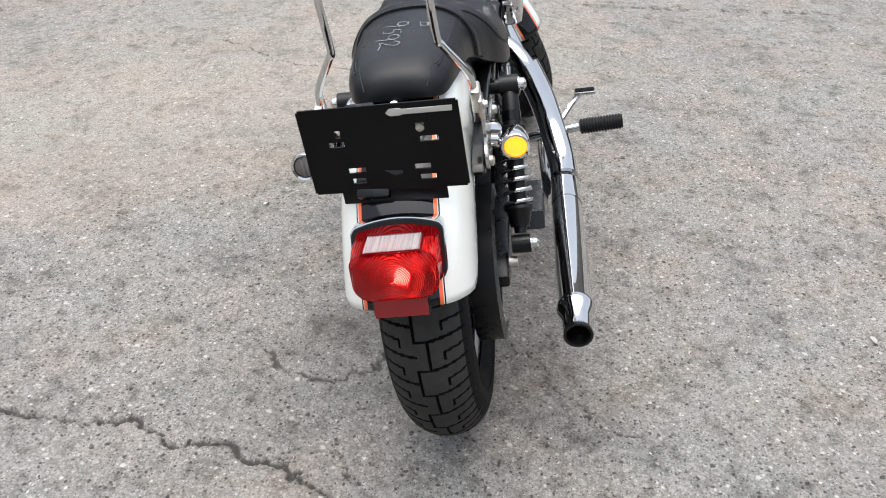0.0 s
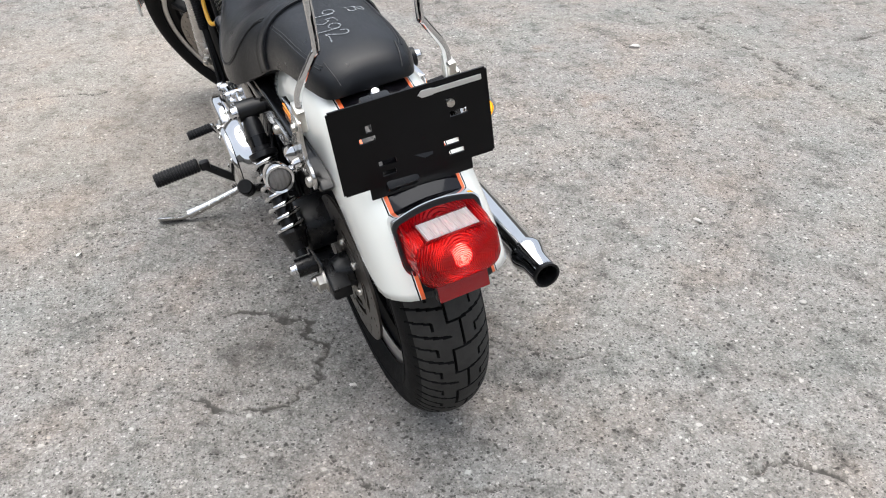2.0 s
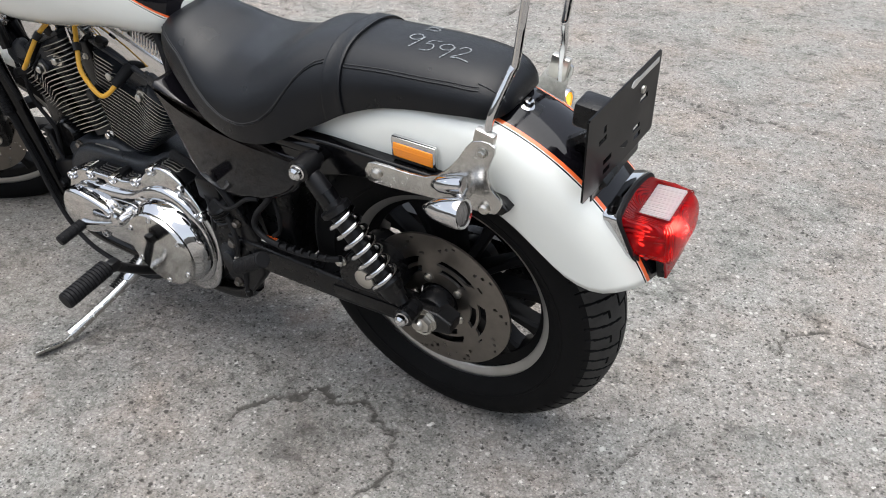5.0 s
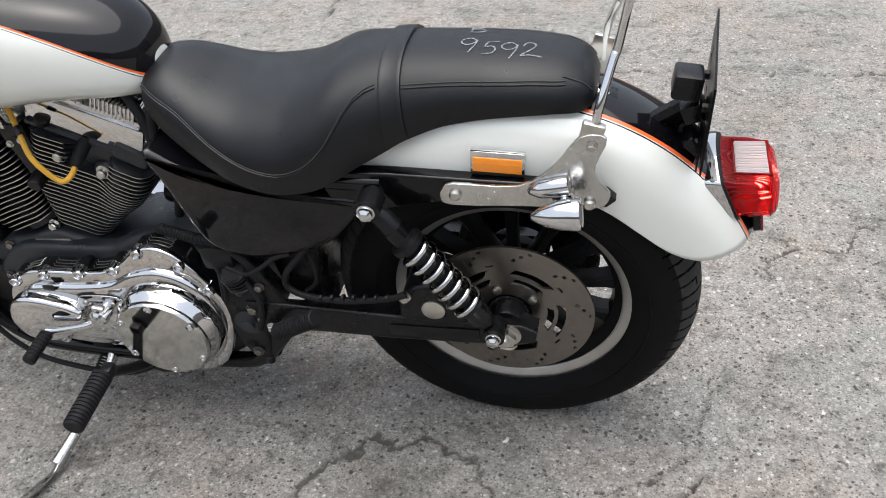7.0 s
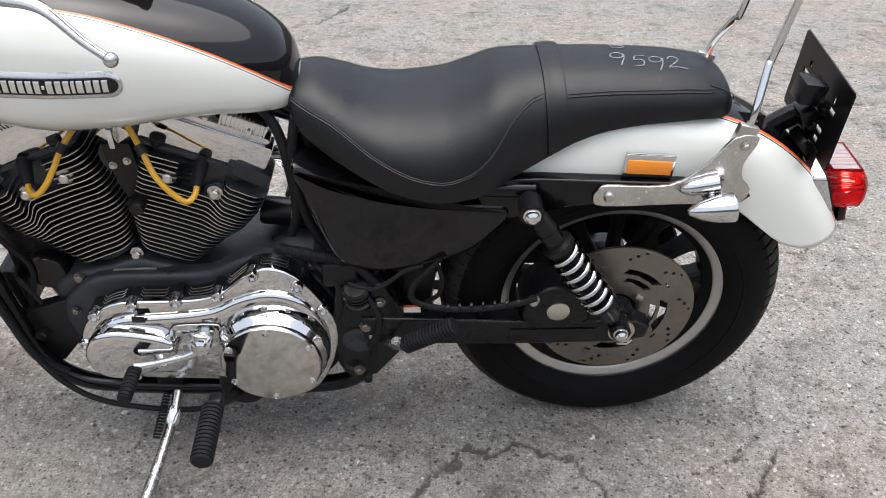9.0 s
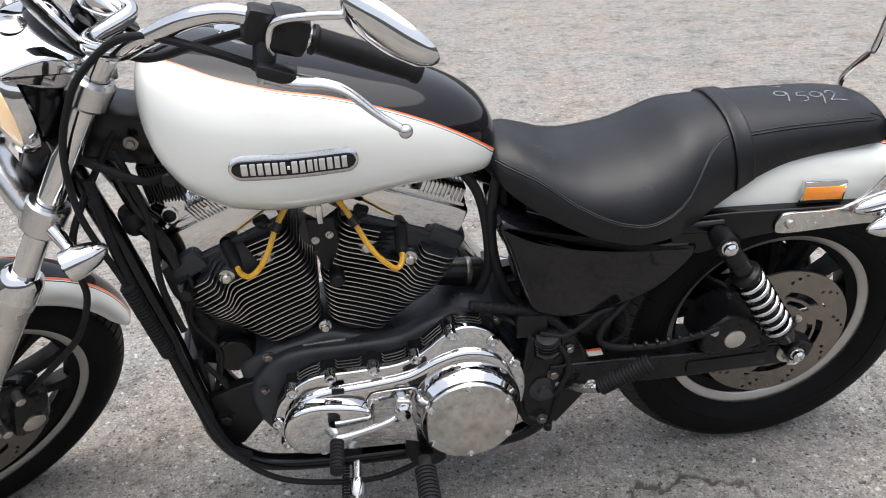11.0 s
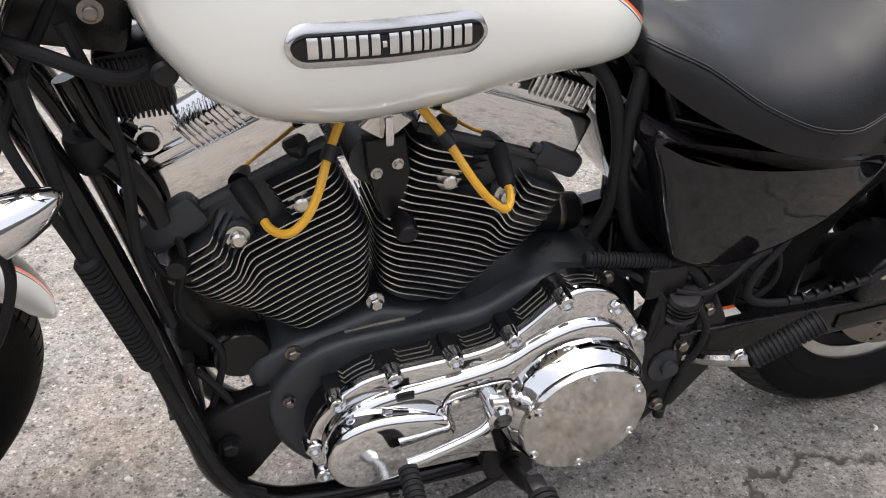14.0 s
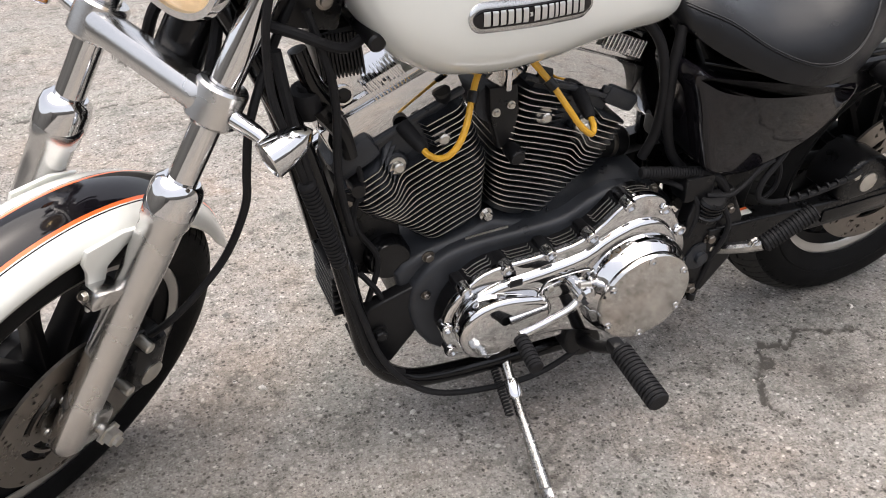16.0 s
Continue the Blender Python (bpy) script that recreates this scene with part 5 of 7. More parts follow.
# ---- frame tubes ----
frame_ob = part("frame", tube([(1.215, 0, 0.90), (1.16, 0, 0.86), (1.02, 0, 0.83), (0.80, 0, 0.79), (0.58, 0, 0.72), (0.46, 0, 0.66)], 0.030, 16, 6), SATINB, moto, "black tubular frame")
part("steering_head", rod(S_O - S_AX * 0.02 - S_F * 0.04, S_O + S_AX * 0.26 - S_F * 0.04, 0.034, n=24, cap=0.004), SATINB, frame_ob)
for sg in (1, -1):
    part("down_tube", tube([(1.215, sg * 0.02, 0.86), (1.185, sg * 0.052, 0.78), (1.145, sg * 0.075, 0.66), (1.112, sg * 0.080, 0.50), (1.086, sg * 0.080, 0.33), (1.070, sg * 0.082, 0.245), (1.025, sg * 0.086, 0.182), (0.94, sg * 0.088, 0.155), (0.70, sg * 0.09, 0.145), (0.52, sg * 0.095, 0.155), (0.455, sg * 0.10, 0.20)], 0.0165, 14, 6), SATINB, frame_ob)
    part("rear_tube", tube([(0.455, sg * 0.10, 0.20), (0.445, sg * 0.105, 0.32), (0.455, sg * 0.10, 0.46), (0.475, sg * 0.075, 0.60), (0.49, sg * 0.04, 0.68)], 0.0165, 14, 6), SATINB, frame_ob)
    part("seat_rail", tube([(0.49, sg * 0.06, 0.645), (0.36, sg * 0.115, 0.628), (0.24, sg * 0.120, 0.620), (0.17, sg * 0.120, 0.618)], 0.014, 12, 6), SATINB, frame_ob)
    # pressed strut that carries the mudguard
    part("fender_strut", prism([(0.275, 0.640), (0.16, 0.640), (0.02, 0.632), (-0.10, 0.626), (-0.165, 0.612), (-0.178, 0.600), (-0.165, 0.588), (-0.05, 0.592), (0.06, 0.590), (0.12, 0.583), (0.16, 0.573), (0.205, 0.562), (0.25, 0.575)][::-1], sg * 0.106, sg * 0.127, 0.005), SATINB, frame_ob)
    part("pivot_plate", prism([(0.50, 0.42), (0.42, 0.43), (0.385, 0.36), (0.39, 0.27), (0.44, 0.205), (0.50, 0.23), (0.515, 0.32)][::-1], sg * 0.10, sg * 0.128, 0.006), BLACK, frame_ob)
    # swinging arm
    part("swing_arm", prism([(0.46, 0.355), (0.36, 0.352), (0.20, 0.342), (0.04, 0.338), (-0.03, 0.336), (-0.055, 0.322), (-0.05, 0.296), (0.00, 0.286), (0.20, 0.285), (0.36, 0.290), (0.46, 0.30)][::-1], sg * 0.098, sg * 0.134, 0.006), BLACK, moto, "black swinging arm")
part("swing_arm_panel", rbox((0.12, 0.1355, 0.312), (0.155, 0.004, 0.026), 0.0015), SATINB, moto)
part("warning_label", rbox((0.376, 0.108, 0.3535), (0.042, 0.018, 0.002), 0.0005), STICKER, moto, "small white and orange label")
part("label_stripe", rbox((0.376, 0.1025, 0.3550), (0.040, 0.005, 0.001), 0.0), ORANGE, moto)
# rear axle with adjuster
part("rear_axle", lathe([(0.011, -0.15), (0.011, 0.155), (0.008, 0.160)], (0.0, 0, 0.319), (0, 1, 0), 16), ZINC, moto)
part("axle_nut", lathe([(0.021, 0), (0.021, 0.004), (0.017, 0.005), (0.017, 0.016), (0.012, 0.018)], (-0.004, 0.134, 0.316), (0, 1, 0), 6), ZINC, moto)
part("axle_washer", lathe([(0.024, 0), (0.024, 0.003)], (-0.004, 0.1335, 0.316), (0, 1, 0), 24), ZINC, moto)
part("axle_clip", tube([(-0.022, 0.148, 0.306), (-0.012, 0.152, 0.300), (0.006, 0.152, 0.302)], 0.002, 6, 4), ZINC, moto)

# ---- rear shock absorbers ----
for sg in (1, -1):
    T, Bt = Vector((0.180, sg * 0.160, 0.608)), Vector((0.010, sg * 0.160, 0.352))
    w = (Bt - T).normalized()
    L = (Bt - T).length
    sh = part("shock_absorber", lathe([(0.0135, 0.016), (0.0170, 0.028), (0.0180, 0.080), (0.0270, 0.083), (0.0270, 0.093), (0.017, 0.098), (0.017, L - 0.075), (0.012, L - 0.07), (0.012, L - 0.02)], T, w, 24), BLACK, moto, "black shock absorber with chrome spring")
    part("shock_label", lathe([(0.0184, 0), (0.0184, 0.020)], T + w * 0.052, w, 20), SATINB, sh)
    part("lower_cup", lathe([(0.028, 0), (0.029, 0.006), (0.024, 0.012), (0.018, 0.04)], T + w * (L - 0.072), w, 24), BLACK, sh)
    coil(T + w * 0.100, T + w * (L - 0.068), 0.0245, 0.0046, 6.6, CHROME, sh, label="bright chrome coil spring")
    for P, r in ((T, 0.0195), (Bt, 0.018)):
        part("shock_eye", lathe([(r, -0.018), (r, 0.018)], P, (0, 1, 0), 24), BLACK, sh)
        part("shock_bolt", lathe([(r * 0.72, 0.018), (r * 0.72, 0.021), (r * 0.60, 0.022), (r * 0.60, 0.029), (r * 0.36, 0.033), (0, 0.0335)], P, (0, sg, 0), 20), CHROME, sh)
    part("upper_mount", rod(T - Vector((0, sg * 0.05, 0)), T - Vector((0, sg * 0.015, 0)), 0.015), BLACK, sh)

# ---- rear brake ----
cal = part("rear_caliper", prism([(0.175, 0.375), (0.150, 0.412), (0.115, 0.425), (0.070, 0.405), (0.058, 0.365), (0.070, 0.340), (0.165, 0.338)][::-1], 0.055, 0.140, 0.010, 3), BLACK, moto, "black rear brake caliper")
part("piston_cap", lathe([(0.020, 0), (0.020, 0.004), (0.016, 0.006), (0, 0.006)], (0.115, 0.139, 0.372), (0, 1, 0), 28), ZINC, cal, "round bare metal cap")
bolt((0.160, 0.140, 0.400), (0, 1, 0), 0.008, 0.012, cal)
part("brake_hose", tube([(0.155, 0.148, 0.410), (0.19, 0.150, 0.400), (0.26, 0.146, 0.386), (0.33, 0.140, 0.385), (0.368, 0.135, 0.400), (0.365, 0.130, 0.430), (0.33, 0.125, 0.470), (0.31, 0.12, 0.50)], 0.0058, 10, 6), RUBBER, moto)
for k in range(7):
    part("hose_clip", lathe([(0.0072, 0), (0.0072, 0.004)], (0.185 + 0.02 * k, 0.1495 - 0.0012 * k, 0.4015 - 0.0025 * k), (1, 0, -0.1), 10), BLACK, moto)
# pillion peg, folded
ribbed_peg("pillion_peg", (0.384, 0.186, 0.340), (0.298, 0.198, 0.396), 0.0160, 15, moto, "folded black rubber pillion peg")
part("pillion_bracket", tube([(0.425, 0.125, 0.300), (0.405, 0.160, 0.322), (0.383, 0.186, 0.341)], [0.010, 0.011, 0.011], 10, 3), CHROME_USED, moto)
bolt((0.396, 0.174, 0.341), (0, 1, 0), 0.008, 0.009, moto, CHROME_USED)

# ---- side covers, battery box, clutter between engine and wheel ----
part("oil_tank", prism([(0.548, 0.672), (0.552, 0.650), (0.538, 0.615), (0.514, 0.535), (0.488, 0.478), (0.425, 0.456), (0.356, 0.464), (0.275, 0.496), (0.228, 0.540), (0.206, 0.574), (0.216, 0.592), (0.260, 0.596), (0.330, 0.601), (0.415, 0.616), (0.490, 0.640), (0.530, 0.664)], 0.02, 0.131, 0.013, 3), BLACKP, moto, "glossy black oil tank side panel")
part("side_panel", prism([(0.552, 0.668), (0.540, 0.600), (0.508, 0.520), (0.470, 0.474), (0.380, 0.490), (0.300, 0.540), (0.218, 0.592), (0.230, 0.612), (0.400, 0.626), (0.530, 0.668)], -0.02, -0.142, 0.011, 3), BLACKP, moto)
part("inner_fender", prism([(0.36, 0.60), (0.18, 0.62), (0.26, 0.54), (0.318, 0.45), (0.335, 0.36), (0.33, 0.28), (0.40, 0.28), (0.42, 0.45)], -0.075, 0.080, 0.006), BLACK, moto)
part("battery_box", rbox((0.40, 0.0, 0.55), (0.20, 0.10, 0.17), 0.01), BLACK, moto)
part("ignition_box", rbox((0.492, 0.100, 0.445), (0.060, 0.050, 0.050), 0.008), BLACK, moto)
part("oil_filler", lathe([(0.028, 0), (0.028, 0.010), (0.024, 0.012), (0.024, 0.04), (0.020, 0.044)], (0.462, 0.115, 0.385), (0.1, 0.35, 1), 20), BLACK, moto)
part("sprocket_cover", prism([(0.51, 0.36), (0.44, 0.37), (0.425, 0.30), (0.44, 0.215), (0.49, 0.19), (0.515, 0.25)][::-1], 0.08, 0.116, 0.008, 3), BLACK, moto)
part("drain_hose", tube([(0.450, 0.122, 0.36), (0.440, 0.130, 0.29), (0.456, 0.124, 0.20)], 0.0062, 10, 5), RUBBER, moto)
part("gearbox_boss", lathe([(0.034, 0), (0.034, 0.012), (0.028, 0.018), (0.028, 0.024), (0.012, 0.026), (0.012, 0.034), (0, 0.034)], (0.468, 0.108, 0.300), (0, 1, 0), 24), CASE, moto)
part("gearbox_boss", lathe([(0.022, 0), (0.022, 0.014), (0.016, 0.020), (0, 0.020)], (0.478, 0.108, 0.235), (0, 1, 0), 20), CASE, moto)
part("hose_end", rod((0.456, 0.124, 0.188), (0.456, 0.124, 0.206), 0.0085, n=12, cap=0.002), BLACK, moto)
for pts in (((0.545, 0.090, 0.72), (0.555, 0.098, 0.66), (0.552, 0.10, 0.58), (0.53, 0.10, 0.50), (0.50, 0.11, 0.46)), ((0.60, 0.07, 0.73), (0.575, 0.085, 0.69), (0.562, 0.095, 0.62), (0.56, 0.09, 0.54), (0.575, 0.085, 0.49)), ((0.57, 0.06, 0.75), (0.535, 0.075, 0.70), (0.53, 0.08, 0.60))):
    part("breather_hose", tube([(x, y - 0.025, z) for x, y, z in pts], 0.0085, 12, 6), RUBBER, moto)
ribbed_peg("wire_sleeve", (0.60, 0.096, 0.488), (0.485, 0.112, 0.470), 0.010, 22, moto, "")
part("sleeve_end", tube([(0.485, 0.112, 0.470), (0.455, 0.118, 0.455), (0.43, 0.12, 0.42)], 0.008, 10, 4), RUBBER, moto)

for x, y, z, r in ((0.505, 0.117, 0.345, 0.008), (0.452, 0.129, 0.335, 0.009), (0.425, 0.129, 0.392, 0.007), (0.405, 0.129, 0.300, 0.007), (0.470, 0.129, 0.225, 0.008), (0.545, 0.066, 0.425, 0.007)):
    bolt((x, y, z), (0, 1, 0), r, 0.010, moto, STEEL)
for pts, r in ((((0.560, 0.075, 0.455), (0.530, 0.105, 0.452), (0.500, 0.122, 0.430), (0.492, 0.128, 0.390), (0.500, 0.126, 0.350)), 0.0048), (((0.478, 0.125, 0.430), (0.440, 0.135, 0.425), (0.410, 0.136, 0.440), (0.380, 0.132, 0.462), (0.350, 0.128, 0.470)), 0.0042), (((0.445, 0.134, 0.405), (0.428, 0.140, 0.370), (0.432, 0.140, 0.330), (0.448, 0.136, 0.290)), 0.0050), (((0.330, 0.110, 0.470), (0.318, 0.118, 0.435), (0.322, 0.120, 0.400), (0.345, 0.118, 0.378)), 0.0042)):
    part("wire_loom", tube(pts, r, 8, 6), RUBBER, moto)
for k in range(3):
    part("filler_ring", lathe([(0.0255, 0), (0.0265, 0.002), (0.0255, 0.004)], Vector((0.462, 0.115, 0.385)) + Vector((0.1, 0.35, 1)).normalized() * (0.016 + 0.009 * k), (0.1, 0.35, 1), 20), SATINB, moto)
part("hose_clamp", lathe([(0.0075, 0), (0.0080, 0.002), (0.0080, 0.007), (0.0075, 0.009)], (0.444, 0.1275, 0.315), (-0.1, 0.1, -1), 14), ZINC, moto)
part("starter_motor", lathe([(0.024, 0), (0.026, 0.006), (0.026, 0.085), (0.020, 0.092), (0, 0.092)], (0.640, -0.030, 0.478), (-1, 0, -0.12), 28), BLACK, moto, "black starter motor behind the rear cylinder")
part("starter_band", lathe([(0.0268, 0), (0.0272, 0.002), (0.0272, 0.007), (0.0268, 0.009)], (0.585, -0.030, 0.4715), (-1, 0, -0.12), 28), STEEL, moto)

# ---- front of the engine ----
part("oil_filter", lathe([(0.036, 0), (0.037, 0.01), (0.037, 0.075), (0.032, 0.083), (0.0, 0.083)], (1.018, -0.028, 0.404), (0, 1, 0), 32), SATINB, moto, "black oil filter canister")
part("regulator", rbox((1.085, 0.0, 0.36), (0.03, 0.11, 0.10), 0.006), BLACK, moto)
for k in range(7):
    part("regulator_fin", rbox((1.105, 0.0, 0.322 + 0.0125 * k), (0.018, 0.105, 0.004), 0.001), BLACK, moto)
# brackets, wires and a coil packed between the front tubes and the barrels
part("front_bracket", prism([(1.095, 0.52), (1.075, 0.64), (1.03, 0.60), (1.00, 0.50), (0.985, 0.40), (1.03, 0.36), (1.085, 0.38)], -0.06, 0.030, 0.006), BLACK, moto)
part("sensor", lathe([(0.014, 0), (0.014, 0.03), (0.010, 0.036), (0.010, 0.05), (0, 0.05)], (1.060, 0.030, 0.560), (0.2, 1, 0.1), 16), BLACK, moto)
for x, z in ((1.072, 0.520), (1.046, 0.520), (1.060, 0.610)):
    bolt((x, 0.030, z), (0, 1, 0), 0.008, 0.009, moto, STEEL)
for pts in (((1.09, 0.05, 0.66), (1.06, 0.06, 0.58), (1.075, 0.062, 0.50), (1.04, 0.058, 0.42), (1.06, 0.06, 0.34)), ((1.10, 0.045, 0.60), (1.085, 0.058, 0.55), (1.05, 0.055, 0.53), (1.03, 0.05, 0.50)), ((1.07, 0.06, 0.40), (1.045, 0.068, 0.36), (1.03, 0.06, 0.30), (1.05, 0.05, 0.24))):
    part("wire_loom", tube(pts, 0.0048, 8, 6), RUBBER, moto)
part("engine_mount", prism([(1.10, 0.30), (1.06, 0.34), (0.99, 0.36), (0.98, 0.27), (1.03, 0.21), (1.08, 0.215)][::-1], 0.055, 0.078, 0.005), BLACK, moto)
bolt((1.05, 0.079, 0.285), (0, 1, 0), 0.011, 0.014, moto, BLACK)
bolt((0.958, 0.063, 0.402), (0, 1, 0), 0.008, 0.009, moto, STEEL)
bolt((0.972, 0.086, 0.345), (0, 1, 0), 0.006, 0.008, moto, STEEL)
bolt((0.852, 0.046, 0.444), (0, 1, 0.1), 0.0085, 0.014, moto, CHROME_USED)
part("case_plate", rbox((0.857, 0.0645, 0.4175), (0.076, 0.003, 0.010), 0.0008, (0, 2, 0)), ZINC, moto, "bare metal number plate on the casting")
part("head_bracket", tube([(1.13, 0.05, 0.78), (1.115, 0.055, 0.73), (1.09, 0.06, 0.70)], 0.013, 12, 4), SATINB, moto)
part("rubber_mount", lathe([(0.020, 0), (0.023, 0.006), (0.023, 0.034), (0.020, 0.04), (0.010, 0.04), (0.010, 0.048), (0, 0.048)], (1.121, 0.046, 0.686), (0.1, 0.15, 1), 20), RUBBER, moto)
part("horn_bracket", tube([(1.11, 0.06, 0.70), (1.085, 0.066, 0.66), (1.075, 0.07, 0.62)], [0.016, 0.013, 0.010], 10, 4), BLACK, moto)
# ribbed bright bracket ahead of the front rocker box
part("chrome_bracket", prism([(1.112, 0.655), (1.104, 0.700), (1.098, 0.720), (1.075, 0.732), (1.048, 0.734), (1.036, 0.704), (1.038, 0.682), (1.068, 0.684), (1.090, 0.650)][::-1], 0.008, 0.040, 0.004), CHROME, moto, "chrome engine mount bracket")
ribs = part("ribbed_block", rbox((1.011, 0.030, 0.710), (0.056, 0.030, 0.028), 0.003, (0, 24, 0)), CHROME, moto, "chrome ribbed block")
for k in range(10):
    part("bracket_rib", rbox((1.036 - 0.0054 * k, 0.032, 0.6990 + 0.0024 * k), (0.0030, 0.036, 0.034), 0.0012, (0, 36, 0)), CHROME, ribs)
part("bracket_eye", lathe([(0.0145, 0), (0.0145, 0.004), (0.0115, 0.004), (0.0115, 0.001)], (1.072, 0.0402, 0.700), (0, 1, 0), 24, closed=True), CHROME, moto)
part("eye_bolt", lathe([(0.0105, 0), (0.0105, 0.003), (0.006, 0.005), (0, 0.005)], (1.072, 0.0402, 0.700), (0, 1, 0), 18), BLACK, moto)
part("coil_cover", rbox((1.120, 0.0, 0.845), (0.12, 0.10, 0.085), 0.012, (0, -14, 0)), BLACK, moto)
spark_coil = part("ignition_coil", rbox((1.072, 0.012, 0.762), (0.064, 0.060, 0.066), 0.006, (0, 6, 0)), BLACK, moto, "black ribbed ignition coil")
for k in range(12):
    part("coil_rib", rbox((1.044 + 0.0050 * k, 0.043, 0.758), (0.0028, 0.008, 0.062), 0.001, (0, 6, 0)), BLACK, spark_coil)
part("mount_bolt", lathe([(0.011, 0), (0.011, 0.003), (0.0065, 0.004), (0.0065, 0.010), (0.005, 0.011)], (1.095, 0.068, 0.845), (0, 1, 0), 16), STEEL, moto)
# choke knob, switch and its plate between the cylinders
part("choke_plate", prism([(0.864, 0.688), (0.836, 0.712), (0.806, 0.688), (0.836, 0.666)], 0.048, 0.054, 0.002), CHROME_USED, moto)
part("choke_knob", rbox((0.836, 0.062, 0.688), (0.010, 0.018, 0.036), 0.003), CHROME, moto, "chrome choke knob")
part("ignition_switch", lathe([(0.012, 0), (0.0135, 0.008), (0.0135, 0.030), (0.011, 0.034), (0, 0.034)], (0.820, 0.050, 0.566), (0, 1, -0.15), 20), BLACK, moto)
part("switch_bracket", prism([(0.860, 0.672), (0.814, 0.672), (0.808, 0.625), (0.816, 0.572), (0.840, 0.566), (0.856, 0.625)], 0.040, 0.056, 0.004), BLACK, moto)
for x, z in ((0.848, 0.632), (0.824, 0.640)):
    bolt((x, 0.056, z), (0, 1, 0), 0.005, 0.007, moto)
part("intake", tube([(0.84, -0.10, 0.64), (0.84, -0.02, 0.64), (0.84, 0.04, 0.64)], 0.034, 16, 4), CASE, moto)
air = part("air_cleaner", lathe([(0.070, 0), (0.090, 0.012), (0.092, 0.040), (0.085, 0.052), (0.05, 0.060), (0, 0.062)], (0.84, -0.125, 0.625), (0, -1, 0), 48), CHROME, moto, "round chrome air cleaner")

# ---- cables along the frame ----
part("clutch_cable", tube([(0.882, 0.236, 1.012), (0.94, 0.240, 1.040), (1.01, 0.205, 1.050), (1.061, 0.168, 1.033), (1.112, 0.140, 0.990), (1.145, 0.125, 0.945), (1.176, 0.120, 0.865), (1.182, 0.116, 0.769), (1.167, 0.110, 0.690), (1.149, 0.103, 0.615), (1.113, 0.106, 0.470), (1.086, 0.110, 0.360), (1.062, 0.116, 0.270), (1.020, 0.125, 0.200), (0.955, 0.130, 0.152), (0.850, 0.130, 0.126), (0.770, 0.134, 0.132), (0.700, 0.135, 0.165), (0.66, 0.12, 0.19)], 0.0055, 10, 7), RUBBER, moto, "long black clutch cable")
ribbed_peg("cable_guard", (1.149, 0.103, 0.618), (1.112, 0.106, 0.468), 0.013, 22, moto, "ribbed black cable guard")
part("cable_end", tube([(0.665, 0.122, 0.188), (0.64, 0.10, 0.20)], 0.009, 10, 1), BLACK, moto)
for pts, r in ((((1.165, 0.085, 0.80), (1.150, 0.098, 0.66), (1.118, 0.10, 0.50), (1.090, 0.10, 0.34), (1.065, 0.102, 0.245), (1.02, 0.10, 0.20)), 0.008), (((1.12, 0.075, 0.84), (1.10, 0.085, 0.76), (1.095, 0.085, 0.70), (1.10, 0.09, 0.60), (1.085, 0.085, 0.50)), 0.006), (((1.20, 0.06, 0.84), (1.14, 0.09, 0.82), (1.08, 0.09, 0.79), (1.04, 0.07, 0.80)), 0.007)):
    part("wire_loom", tube(pts, r, 10, 6), RUBBER, moto)

# ---- rear end: bracket, sissy bar, plate, lamps ----
for sg in (1, -1):
    brk = part("side_bracket", prism([(0.078, 0.604), (0.072, 0.622), (0.055, 0.630), (-0.040, 0.629), (-0.090, 0.664), (-0.128, 0.714), (-0.165, 0.712), (-0.150, 0.668), (-0.154, 0.640), (-0.170, 0.620), (-0.164, 0.600), (-0.145, 0.592), (-0.05, 0.592), (0.06, 0.590)][::-1], sg * 0.128, sg * 0.1335, 0.0015, 3), CHROME_USED, moto, "worn chrome sissy bar side bracket")
    for x, z in ((0.054, 0.611), (-0.141, 0.601)):
        part("bracket_bolt", lathe([(0.009, 0), (0.009, 0.004), (0.006, 0.007), (0, 0.0075)], (x, sg * 0.1335, z), (0, sg, 0), 16), ZINC, brk)
    part("bar_clip", rbox((-0.143, sg * 0.124, 0.712), (0.032, 0.014, 0.040), 0.003, (0, -15, 0)), ZINC, brk)
    bolt((-0.145, sg * 0.134, 0.700), (0, sg, 0), 0.006, 0.007, brk)
part("sissy_bar", tube([(-0.146, 0.122, 0.690), (-0.150, 0.121, 0.735), (-0.156, 0.114, 0.762), (-0.170, 0.086, 0.808), (-0.176, 0.080, 0.826), (-0.196, 0.080, 0.93), (-0.224, 0.080, 1.07), (-0.232, 0.070, 1.11), (-0.236, 0.03, 1.13), (-0.236, -0.03, 1.13), (-0.232, -0.070, 1.11), (-0.224, -0.080, 1.07), (-0.196, -0.080, 0.93), (-0.176, -0.080, 0.826), (-0.170, -0.086, 0.808), (-0.156, -0.114, 0.762), (-0.150, -0.121, 0.735), (-0.146, -0.122, 0.690)], 0.0062, 12, 6), CHROME, moto, "slim chrome sissy bar hoop")

for sg in (1, -1):
    m = pose(-0.009, sg * 0.111, 0.654, 0, -4, 0)
    ref = part("side_reflector", rbox((0, 0, 0), (0.080, 0.010, 0.040), 0.002), CHROME, moto, "amber side reflector in a bright frame", m=m)
    part("reflector_lens", rbox((0, sg * 0.0048, -0.002), (0.072, 0.004, 0.025), 0.0012), AMBER, ref, "amber lens", m=m)
    part("lens_line", rbox((0, sg * 0.0068, 0.001), (0.073, 0.0012, 0.0014), 0.0), AMBER, ref, m=m)
    part("reflector_foot", rbox((0, sg * 0.0050, -0.0175), (0.078, 0.003, 0.0045), 0.0008), BLACK, ref, m=m)


